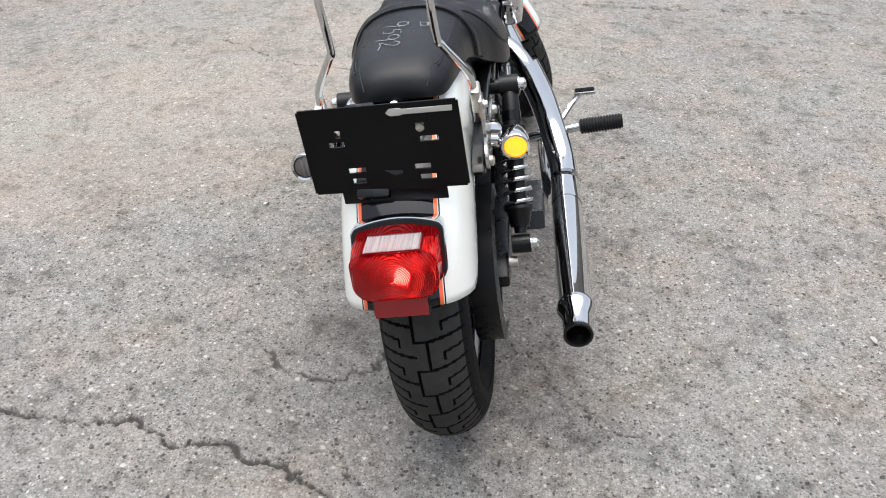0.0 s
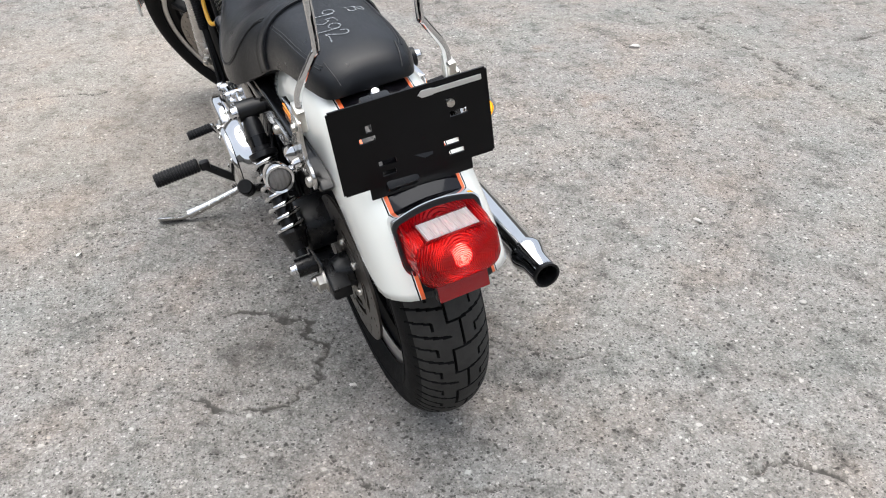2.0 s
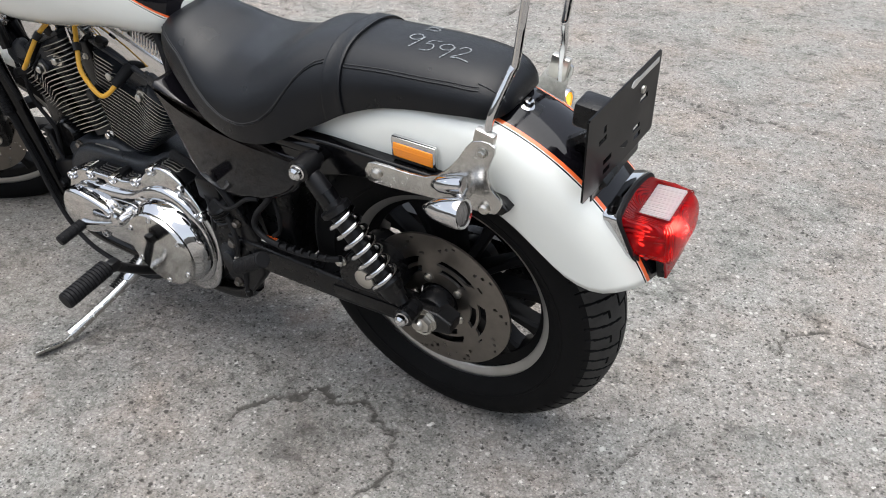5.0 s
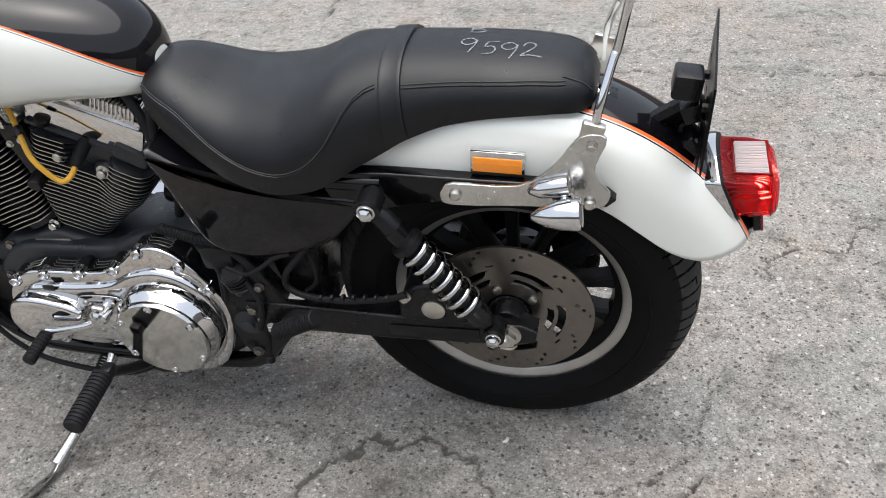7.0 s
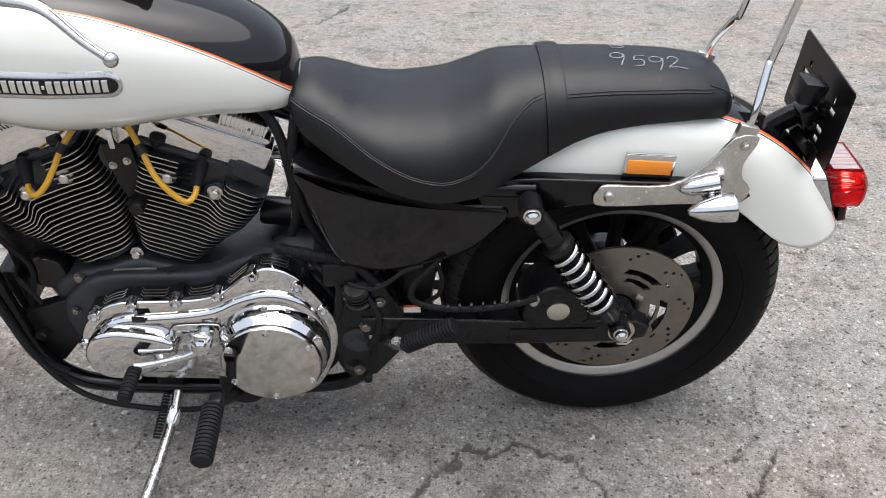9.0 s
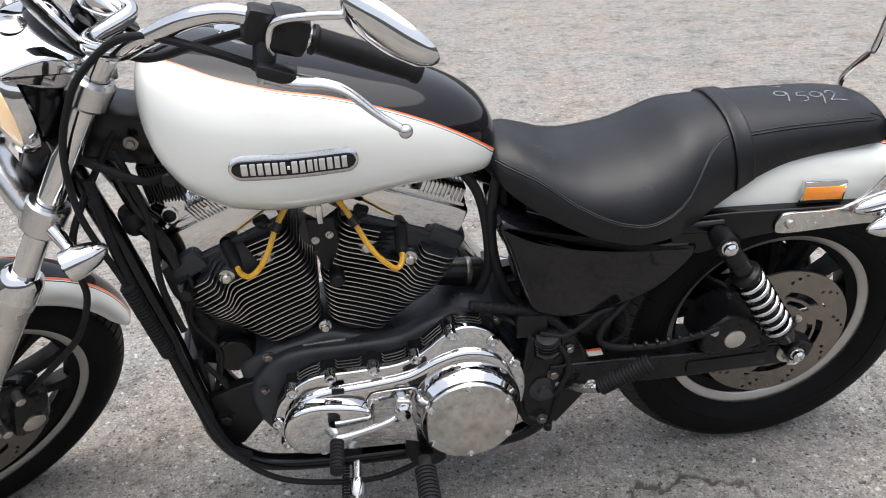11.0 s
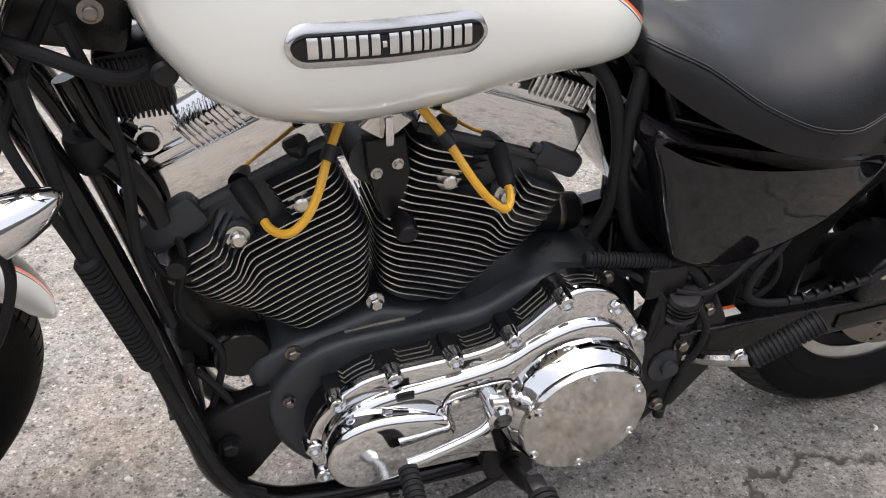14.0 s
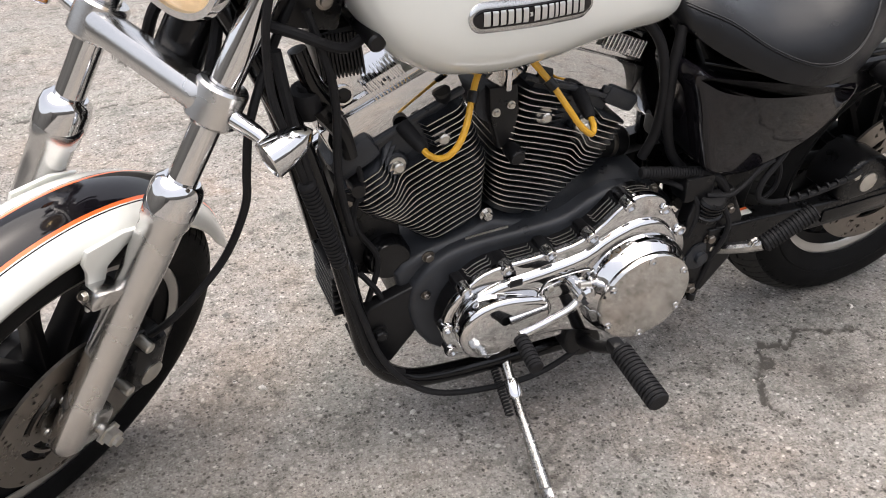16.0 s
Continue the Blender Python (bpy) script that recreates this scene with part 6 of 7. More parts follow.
def build_plate():
    """Empty black number plate carrier with rounded corners and slots through it."""
    W, H, cell = 0.232, 0.136, 0.0029
    nw, nh = round(W / cell), round(H / cell)
    slots = [(-0.062, 0.028, 0.005, 0.005), (-0.066, 0.012, 0.012, 0.0045), (0.058, 0.030, 0.005, 0.005), (0.068, 0.011, 0.012, 0.0045),
             (-0.045, -0.033, 0.013, 0.0045), (-0.045, -0.048, 0.011, 0.0045), (0.052, -0.033, 0.011, 0.0045), (0.058, -0.048, 0.011, 0.0045)]

    def keep(u, v):
        cu, cv = W / 2 - 0.010, H / 2 - 0.010
        if abs(u) > cu and abs(v) > cv and math.hypot(abs(u) - cu, abs(v) - cv) > 0.0105:
            return False
        return not any(abs(u - a) < hw and abs(v - b) < hh for a, b, hw, hh in slots)

    bm = bmesh.new()
    V = [[[bm.verts.new((x, -(i / nw - 0.5) * W, (j / nh - 0.5) * H)) for j in range(nh + 1)] for i in range(nw + 1)] for x in (-0.0015, 0.0015)]
    ok = [[keep(((i + 0.5) / nw - 0.5) * W, ((j + 0.5) / nh - 0.5) * H) for j in range(nh)] for i in range(nw)]

    def has(i, j):
        return 0 <= i < nw and 0 <= j < nh and ok[i][j]

    for i in range(nw):
        for j in range(nh):
            if not ok[i][j]:
                continue
            for s in (0, 1):
                bm.faces.new((V[s][i][j], V[s][i + 1][j], V[s][i + 1][j + 1], V[s][i][j + 1]))
            for di, dj, a, b in ((-1, 0, (i, j), (i, j + 1)), (1, 0, (i + 1, j), (i + 1, j + 1)), (0, -1, (i, j), (i + 1, j)), (0, 1, (i, j + 1), (i + 1, j + 1))):
                if not has(i + di, j + dj):
                    bm.faces.new((V[0][a[0]][a[1]], V[0][b[0]][b[1]], V[1][b[0]][b[1]], V[1][a[0]][a[1]]))
    bmesh.ops.delete(bm, geom=[v for v in bm.verts if not v.link_faces], context="VERTS")
    m = pose(-0.301, 0.0015, 0.7095, 0, 0, -3.2) @ pose(0, 0, 0, 0, -3.7, 0)
    pl = part("plate_carrier", bm, PLATEB, moto, "empty black number plate carrier with slots", smooth=0, m=m)
    part("foil_strip", prism([(-0.022, -0.001), (-0.016, 0.005), (-0.002, 0.005), (0.002, 0.0035), (0.072, 0.0035), (0.072, -0.0045), (0.002, -0.0045), (-0.002, -0.006), (-0.016, -0.006)], 0.0, 0.0012, 0.0004), SILVERF, pl, "silver strip", m=m @ pose(-0.0015, -0.035, 0.056, 0, 0, 90) @ Matrix.Diagonal((-1, 1, 1, 1)))
    part("plate_screw", lathe([(0.0065, 0), (0.006, 0.003), (0.003, 0.004), (0, 0.003)], (-0.0015, -0.058, 0.030), (-1, 0, 0), 14), ZINC, pl, m=m)
    part("plate_tab", rbox((0.004, -0.002, -0.073), (0.003, 0.158, 0.034), 0.001), PLATEB, pl, m=m)
    # carrier arm and lamp box behind it
    part("carrier_arm", tube([(-0.235, 0.0, 0.655), (-0.265, 0.0, 0.675), (-0.292, 0.0, 0.69)], 0.017, 10, 4, flat=1.8), BLACK, pl)
    part("carrier_box", rbox((-0.268, 0.035, 0.742), (0.040, 0.045, 0.038), 0.005, (0, -8, 0)), BLACK, pl)
    part("carrier_block", rbox((-0.278, 0.028, 0.695), (0.030, 0.038, 0.030), 0.004, (0, 20, 0)), BLACK, pl)
    part("carrier_foot", rbox((-0.285, 0.03, 0.643), (0.035, 0.05, 0.02), 0.004, (0, -45, 0)), BLACK, pl)
    for y in (-0.04, 0.05):
        part("plate_nut", lathe([(0.007, 0), (0.007, 0.008)], (0.0015, y, 0.0), (1, 0, 0), 6), BLACK, pl, m=m)


build_plate()


def loft(sections, cap=True):
    bm = bmesh.new()
    rings = [[bm.verts.new(p) for p in s] for s in sections]
    n = len(rings[0])
    for A, B in zip(rings, rings[1:]):
        for k in range(n):
            bm.faces.new((A[k], A[(k + 1) % n], B[(k + 1) % n], B[k]))
    if cap:
        bm.faces.new(rings[0][::-1])
        bm.faces.new(rings[-1])
    return bm


# tail lamp: chrome collar, black gasket, boxy red lens with a clear window in its top, reflector below
def lamp_section(x, slant, y0, z0, z1, crown, r_low=0.026, r_top=0.008, grow=0.0, n=7):
    """Outline across the lamp; slant shears it along x with height, crown arches its top."""
    pts = []
    y0, z0, z1 = y0 + grow, z0 - grow, z1 + grow
    for cy, cz, a0, r in ((y0 - r_top, z1 - r_top, 0, r_top), (-y0 + r_top, z1 - r_top, 90, r_top), (-y0 + r_low, z0 + r_low, 180, r_low), (y0 - r_low, z0 + r_low, 270, r_low)):
        for q in range(n + 1):
            a = radians(a0 + 90 * q / n)
            y, z = cy + r * math.cos(a), cz + r * math.sin(a)
            pts.append((y, z))
        if a0 == 0:
            for u in np.linspace(0.85, -0.85, 12):
                pts.append(((y0 - r_top) * float(u), z1))
    out = []
    for y, z in pts:
        if z > z1 - r_top - 1e-6:
            z += crown * max(0.0, 1 - (y / y0) ** 2)
        out.append(Vector((x + (z - 0.556) * slant, y, z)))
    return out


def build_tail_lamp():
    S = ((-0.338, 0.42, 0.0645, 0.519, 0.590, 0.010), (-0.346, 0.40, 0.0640, 0.519, 0.590, 0.008), (-0.351, 0.36, 0.0635, 0.519, 0.590, 0.005), (-0.357, 0.30, 0.0635, 0.519, 0.590, 0.002),
         (-0.375, 0.22, 0.0630, 0.519, 0.590, 0.002), (-0.396, 0.11, 0.0620, 0.519, 0.589, 0.002), (-0.402, 0.08, 0.0610, 0.5205, 0.587, 0.002), (-0.4060, 0.07, 0.0585, 0.5235, 0.584, 0.002),
         (-0.4090, 0.05, 0.054, 0.528, 0.579, 0.001), (-0.4115, 0.03, 0.036, 0.537, 0.570, 0.0))
    lamp = part("tail_lamp", loft([lamp_section(x, 0.42, y, z0, z1, c) for x, y, z0, z1, c in ((-0.292, 0.058, 0.527, 0.582, 0.010), (-0.312, 0.066, 0.516, 0.592, 0.012), (-0.320, 0.0695, 0.513, 0.594, 0.012), (-0.340, 0.0705, 0.512, 0.595, 0.012))]), CHROME, moto, "red tail lamp in a chrome housing")
    part("gasket", loft([lamp_section(x, 0.42, 0.0685, 0.5140, 0.5940, 0.0115) for x in (-0.3395, -0.3440)]), RUBBER, lamp)
    secs = [lamp_section(*q, r_low=min(0.026, (q[4] - q[3]) * 0.42), r_top=min(0.008 + 0.016 * max(0.0, min(1.0, (-0.390 - q[0]) / 0.012)), (q[4] - q[3]) * 0.4)) for q in S]
    bm = loft(secs, cap=False)
    bm.verts.ensure_lookup_table()
    last = bm.verts[-len(secs[-1]):]
    c = bm.verts.new((-0.4125, 0, 0.5545))
    n = len(last)
    for k in range(n):
        bm.faces.new((last[k], last[(k + 1) % n], c))
    part("lens", bm, REDLENS, lamp, "ribbed red plastic lens", smooth=40)
    # raised seam where the two mouldings of the lens meet
    part("lens_seam", tube([q for q in lamp_section(-0.3985, 0.10, 0.0622, 0.5188, 0.5890, 0.002, r_top=0.016)], 0.0009, 6, 1, closed=True), REDLENS, lamp)
    # clear window let into the flat top of the lens
    win = loft([[Vector((x, y, z)) for x, y in ((-0.393, 0.0405), (-0.393, -0.0405), (-0.347, -0.0405), (-0.347, 0.0405))] for z in (0.5895, 0.5938)])
    bmesh.ops.bevel(win, geom=list(win.edges), offset=0.0012, segments=2, affect="EDGES")
    part("clear_window", win, CLEARLENS, lamp, "ribbed clear window")
    part("window_rim", tube([(-0.3955, 0.043, 0.5925), (-0.3955, -0.043, 0.5925), (-0.344, -0.043, 0.5945), (-0.344, 0.043, 0.5945)], 0.0026, 8, 1, closed=True), REDLENS, lamp)
    for k in range(19):
        y = -0.0387 + 0.0043 * k
        part("window_rib", tube([(-0.3925, y, 0.5940), (-0.3475, y, 0.5940)], 0.0011, 6, 1), CLEARLENS, lamp)
    # white backing plate, added inside the lamp to brighten the red lens evenly
    part("reflector", prism([(-0.058, 0.524), (0.058, 0.524), (0.058, 0.584), (-0.058, 0.584)], 0.0, 0.003, 0.001), STICKER, lamp, m=pose(-0.348, 0, 0, 0, 0, 90))
    part("bulb", lathe([(0, -0.008), (0.007, -0.004), (0.008, 0.002), (0, 0.010)], (-0.388, -0.006, 0.548), (-1, 0, 0), 14), BULB, lamp)
    part("lower_reflector", rbox((-0.393, 0.0, 0.501), (0.005, 0.080, 0.034), 0.0015, (0, 8, 0)), REDREF, lamp, "rectangular red reflector")
    part("reflector_back", rbox((-0.386, 0.0, 0.503), (0.012, 0.084, 0.036), 0.002, (0, 8, 0)), BLACK, lamp)
    for sg in (-1, 1):
        part("lens_screw", lathe([(0.004, 0), (0.004, 0.002), (0, 0.002)], (-0.372, sg * 0.0635, 0.535), (0, sg, 0), 10), REDLENS, lamp)


build_tail_lamp()


def build_signal(name, at, ahead, stem, lens, label):
    """Bullet turn signal: chrome shell with a pointed back, lens in front, short stem."""
    at, ahead = Vector(at), Vector(ahead).normalized()
    sig = part(name, lathe([(0.0, -0.058), (0.006, -0.052), (0.015, -0.036), (0.021, -0.015), (0.0235, 0.004), (0.0240, 0.014), (0.0225, 0.017), (0.0190, 0.016), (0.0182, 0.006), (0, 0.004)], at, ahead, 32), CHROME, moto, label)
    part("lens", lathe([(0.0182, 0.008), (0.0178, 0.013), (0.011, 0.0165), (0, 0.0175)], at, ahead, 28), lens, sig)
    part("stem", tube(stem, [0.009, 0.0075, 0.0085], 14, 5), CHROME, sig)
    return sig


build_signal("turn_signal", (-0.116, 0.177, 0.615), (-1, 0.0, 0.12), [(-0.105, 0.132, 0.618), (-0.106, 0.146, 0.615), (-0.108, 0.158, 0.612)], GREYLENS, "chrome bullet turn signal, unlit")
build_signal("turn_signal", (-0.118, -0.176, 0.618), (-1, 0.0, -0.06), [(-0.105, -0.132, 0.618), (-0.106, -0.147, 0.617), (-0.108, -0.160, 0.617)], AMBER_LIT, "chrome bullet turn signal, lit amber")
for sg in (1, -1):
    part("signal_clamp", rod((-0.105, sg * 0.1335, 0.624), (-0.105, sg * 0.150, 0.622), 0.016, n=20, cap=0.003), CHROME, moto)
    # chrome cap over the strut's bolt
    part("strut_cap", lathe([(0, -0.036), (0.006, -0.032), (0.0135, -0.016), (0.0155, 0.012), (0.0155, 0.026), (0.012, 0.028), (0, 0.028)], (-0.088, sg * 0.140, 0.633), (-1, 0, 0.22), 24), CHROME, moto)

# ---- exhausts on the far side ----
muf = part("muffler", lathe([(0.0315, -0.05), (0.0325, 0.0), (0.033, 0.06), (0.033, 0.43), (0.036, 0.436), (0.036, 0.446), (0.033, 0.455), (0.0265, 0.475), (0.0265, 0.515), (0.0235, 0.5155), (0.023, 0.44), (0.0, 0.43)], (0.365, -0.252, 0.276), (-0.51, 0.0, -0.028), 40), CHROME, moto, "long chrome muffler")
part("muffler_tip", lathe([(0.0266, 0.008), (0.0270, 0.0135), (0.0225, 0.0135), (0.0225, -0.06), (0.0245, -0.06)], (-0.140, -0.252, 0.2483), (-0.51, 0, -0.028), 36, closed=True), BLACK, muf, "blackened muffler outlet")
part("muffler_joint", lathe([(0.0345, 0), (0.0345, 0.010)], (0.30, -0.252, 0.2725), (-1, 0, -0.05), 36), CHROME, muf)
part("exhaust_pipe", tube([(0.37, -0.252, 0.277), (0.46, -0.248, 0.292), (0.53, -0.232, 0.34), (0.575, -0.21, 0.42), (0.60, -0.18, 0.50), (0.64, -0.13, 0.545), (0.68, -0.08, 0.55)], 0.024, 20, 6), CHROME, moto, "chrome rear exhaust pipe")
part("muffler", lathe([(0.022, -0.05), (0.024, 0.0), (0.041, 0.035), (0.042, 0.06), (0.042, 0.38), (0.035, 0.41), (0.033, 0.43), (0.0, 0.42)], (0.86, -0.225, 0.215), (-0.5, -0.02, 0.0), 40), CHROME, moto, "long chrome muffler")
part("exhaust_pipe", tube([(0.87, -0.225, 0.215), (0.97, -0.215, 0.23), (1.05, -0.18, 0.30), (1.09, -0.13, 0.42), (1.085, -0.09, 0.53), (1.04, -0.07, 0.57)], 0.024, 20, 6), CHROME, moto, "chrome front exhaust pipe")
part("heat_shield", tube([(0.40, -0.2535, 0.286), (0.47, -0.2495, 0.302), (0.54, -0.234, 0.352), (0.58, -0.213, 0.425), (0.602, -0.182, 0.50)], 0.0322, 20, 5), CHROME, moto)
# right foot peg and brake pedal
part("foot_peg", tube([(0.64, -0.16, 0.29), (0.632, -0.24, 0.305), (0.628, -0.300, 0.315)], [0.014, 0.012, 0.011], 12, 4), CHROME, moto, "chrome and rubber right foot peg")
ribbed_peg("peg_rubber", (0.628, -0.302, 0.315), (0.622, -0.408, 0.322), 0.0195, 14, moto, "ribbed black rubber")
part("brake_pedal", tube([(0.64, -0.20, 0.29), (0.70, -0.25, 0.30), (0.75, -0.285, 0.325), (0.77, -0.31, 0.345)], 0.0075, 10, 5), CHROME, moto, "chrome brake pedal")
part("pedal_pad", rbox((0.772, -0.325, 0.35), (0.030, 0.055, 0.010), 0.003), CHROME, moto)
for k in range(4):
    part("pad_rib", rbox((0.762 + 0.007 * k, -0.325, 0.356), (0.003, 0.05, 0.003), 0.001), RUBBER, moto)
part("exhaust_bracket", prism([(0.30, 0.34), (0.12, 0.36), (0.10, 0.33), (0.28, 0.285)][::-1], -0.15, -0.205, 0.004), BLACK, moto)

# ---- steered front end (own axes: ahead, left, up the steering axis) ----
fork = holder("front_fork", moto, "chrome and satin telescopic fork turned left")
for sg in (1, -1):
    b = sg * 0.098
    part("fork_tube", rod((0, b, -0.16), (0, b, 0.272), 0.0198, n=28), CHROME, fork, "chrome fork tube", m=FM)
    part("slider", lathe([(0.018, -0.590), (0.026, -0.575), (0.0275, -0.50), (0.0275, -0.30), (0.029, -0.22), (0.029, -0.185), (0.0325, -0.175), (0.0325, -0.150), (0.028, -0.14)], (0, b, 0), (0, 0, 1), 32), SATIN, fork, "satin aluminium fork slider", m=FM)
    part("dust_cap", lathe([(0.0345, -0.158), (0.0345, -0.130), (0.031, -0.118), (0.024, -0.112), (0.0205, -0.112)], (0, b, 0), (0, 0, 1), 32), CHROME, fork, "chrome dust cap", m=FM)
    part("fender_lug", rbox((0.034, b - sg * 0.022, -0.303), (0.050, 0.034, 0.030), 0.006), SATIN, fork, m=FM)
    bolt((0.058, b - sg * 0.026, -0.303), (1, 0, 0), 0.006, 0.007, fork).data.transform(FM)
    part("lower_clamp", lathe([(0.030, -0.026), (0.033, -0.022), (0.033, 0.022), (0.030, 0.026), (0.021, 0.026), (0.021, -0.026)], (0, b, 0), (0, 0, 1), 32, closed=True), SATIN, fork, m=FM)
    part("upper_clamp", lathe([(0.027, 0.200), (0.032, 0.206), (0.032, 0.240), (0.027, 0.246), (0.021, 0.246), (0.021, 0.200)], (0, b, 0), (0, 0, 1), 32, closed=True), SATIN, fork, m=FM)
    part("fork_cap", lathe([(0.021, 0.268), (0.021, 0.282), (0.016, 0.286), (0.011, 0.286), (0.011, 0.280), (0, 0.280)], (0, b, 0), (0, 0, 1), 24), CHROME, fork, m=FM)
    part("pinch_bolt", rod((-0.040, b - sg * 0.012, 0.245), (-0.022, b - sg * 0.012, 0.245), 0.007, n=12), ZINC, fork, m=FM)
    part("axle_lug", rbox((-0.018, b, -0.548), (0.078, 0.050, 0.066), 0.014), SATIN, fork, m=FM)
part("lower_yoke", rbox((0.010, 0, 0.0), (0.050, 0.190, 0.040), 0.014), SATIN, fork, "satin aluminium lower yoke", m=FM)
part("upper_yoke", rbox((-0.012, 0, 0.245), (0.060, 0.190, 0.030), 0.012), SATIN, fork, m=FM)
part("steering_stem", rod((-0.040, 0, -0.03), (-0.040, 0, 0.28), 0.024, n=24), BLACK, fork, m=FM)
part("axle", lathe([(0.010, -0.155), (0.010, 0.150)], (-0.035, 0, -0.548), (0, 1, 0), 14), ZINC, fork, m=FM)
part("axle_nut", lathe([(0.021, 0.133), (0.021, 0.137), (0.0155, 0.138), (0.0155, 0.150), (0.009, 0.152), (0.009, 0.158)], (-0.035, 0, -0.548), (0, 1, 0), 6), ZINC, fork, m=FM)
part("front_caliper", rbox((-0.105, 0.082, -0.462), (0.070, 0.072, 0.115), 0.018, (0, 18, 0)), BLACK, fork, "black front brake caliper", m=FM)
part("piston_cap", lathe([(0.021, 0.116), (0.021, 0.121), (0.016, 0.123), (0, 0.123)], (-0.110, 0, -0.476), (0, 1, 0), 28), ZINC, fork, m=FM)
for c in (-0.400, -0.484):
    part("caliper_bolt", rod((-0.060, 0.100, c), (-0.060, 0.128, c), 0.009, n=12, cap=0.002), ZINC, fork, m=FM)
part("caliper_arm", rbox((-0.045, 0.096, -0.442), (0.060, 0.014, 0.105), 0.005), BLACK, fork, m=FM)
part("front_brake_hose", tube([(-0.085, 0.105, -0.400), (-0.078, 0.135, -0.330), (-0.102, 0.148, -0.235), (-0.088, 0.150, -0.140), (-0.052, 0.146, -0.075), (-0.030, 0.134, -0.010), (-0.045, 0.112, 0.07), (-0.060, 0.10, 0.16)], 0.0058, 10, 6), RUBBER, fork, m=FM)

# head lamp under its chrome visor
HD = Matrix.Rotation(RAKE, 4, "Y")
HM = FM @ pose(0.060, 0.0, 0.145) @ HD
part("head_lamp", lathe([(0.0, -0.135), (0.030, -0.130), (0.060, -0.105), (0.078, -0.060), (0.084, -0.012), (0.084, 0.0), (0.080, 0.0), (0.076, -0.02), (0, -0.03)], (0, 0, 0), (1, 0, 0), 48), SATINB, fork, "black head lamp bucket with lit lamp", m=HM)
part("lamp_ring", lathe([(0.0835, -0.016), (0.0895, -0.010), (0.0895, 0.004), (0.084, 0.012), (0.076, 0.010), (0.076, 0.0)], (0, 0, 0), (1, 0, 0), 56, closed=True), CHROME, fork, "chrome lamp ring", m=HM)
part("lamp_reflector", lathe([(0.0765, 0.004), (0.068, 0.000), (0.045, -0.006), (0.020, -0.010), (0, -0.011)], (0, 0, 0), (1, 0, 0), 48), HEADLIT, fork, "warm lit reflector", m=HM)
part("lamp_glass", lathe([(0.078, 0.003), (0.070, 0.010), (0.045, 0.018), (0.020, 0.0215), (0, 0.022), (0, 0.019), (0.045, 0.015), (0.070, 0.007), (0.077, 0.001)], (0, 0, 0), (1, 0, 0), 48), GLASS, fork, m=HM)
part("lamp_bulb", lathe([(0, 0), (0.009, 0.004), (0.010, 0.020), (0.005, 0.028), (0, 0.029)], (-0.012, 0, 0), (1, 0, 0), 16), HEADBULB, fork, m=HM)


def build_visor():
    """Curved chrome hood over the lamp, running back to the upper yoke."""
    bm = bmesh.new()
    rows = []
    for i in range(15):
        t = i / 14
        x = 0.010 - 0.125 * t
        half = 0.070 + 0.018 * t
        crown = 0.096 + 0.014 * math.sin(t * 2.4) - 0.006 * t
        drop = 0.026 + 0.004 * t
        row = []
        for j in range(25):
            s = -1 + 2 * j / 24
            z = crown - drop * abs(s) ** 2.4
            row.append(bm.verts.new((x - 0.022 * abs(s) ** 2 * (1 - t), half * s, z)))
        rows.append(row)
    for A, B in zip(rows, rows[1:]):
        for j in range(24):
            bm.faces.new((A[j], A[j + 1], B[j + 1], B[j]))
    ob = part("lamp_visor", bm, CHROME, fork, "chrome head lamp visor", smooth=60, m=HM)
    so = ob.modifiers.new("thickness", "SOLIDIFY")
    so.thickness = 0.004
    part("visor_badge", lathe([(0.020, 0), (0.020, 0.0016), (0.0185, 0.0022), (0, 0.0022)], (-0.045, 0, 0.1052), (-0.04, 0, 1), 32), CHROME_USED, fork, "round plain disc", m=HM)
    part("visor_flank", prism([(0.020, 0.098), (-0.020, 0.104), (-0.062, 0.096), (-0.100, 0.064), (-0.116, 0.034), (-0.085, 0.026), (-0.040, 0.048), (-0.006, 0.074)], 0.052, 0.082, 0.010, 3), CHROME, fork, m=HM)


build_visor()
# speedometer on its riser
SM = FM @ pose(0.004, 0, 0.268)
part("speedometer", lathe([(0.0, -0.016), (0.060, -0.014), (0.080, -0.006), (0.086, 0.0), (0.087, 0.004), (0.082, 0.008), (0.076, 0.005), (0, 0.004)], (0, 0, 0), (-0.5, 0, 0.866), 56), SATINB, fork, "black speedometer housing", m=SM)
part("speedo_dial", lathe([(0.075, 0.0052), (0, 0.0052)], (0, 0, 0), (-0.5, 0, 0.866), 40), BLACK, fork, m=SM)
part("speedo_ring", lathe([(0.0868, 0.003), (0.0880, 0.006), (0.084, 0.0105), (0.080, 0.0095), (0.083, 0.006)], (0, 0, 0), (-0.5, 0, 0.866), 56, closed=True), CHROME, fork, m=SM)
part("speedo_stalk", rbox((0.0, 0, -0.022), (0.030, 0.040, 0.03), 0.006), BLACK, fork, m=SM)
part("riser", rbox((-0.045, 0, 0.282), (0.040, 0.090, 0.060), 0.010), CHROME, fork, m=FM)
part("riser_clamp", rbox((-0.030, 0, 0.314), (0.112, 0.100, 0.020), 0.007, (0, -20, 0)), CHROME, fork, m=FM)
for b in (-0.045, 0.045):
    for a in (-0.070, 0.005):
        part("clamp_screw", lathe([(0.006, 0), (0.006, 0.005), (0, 0.005)], (a - 0.003, b * 0.75, 0.324 + (a + 0.03) * 0.364), (-0.342, 0, 0.94), 12), ZINC, fork, m=FM)
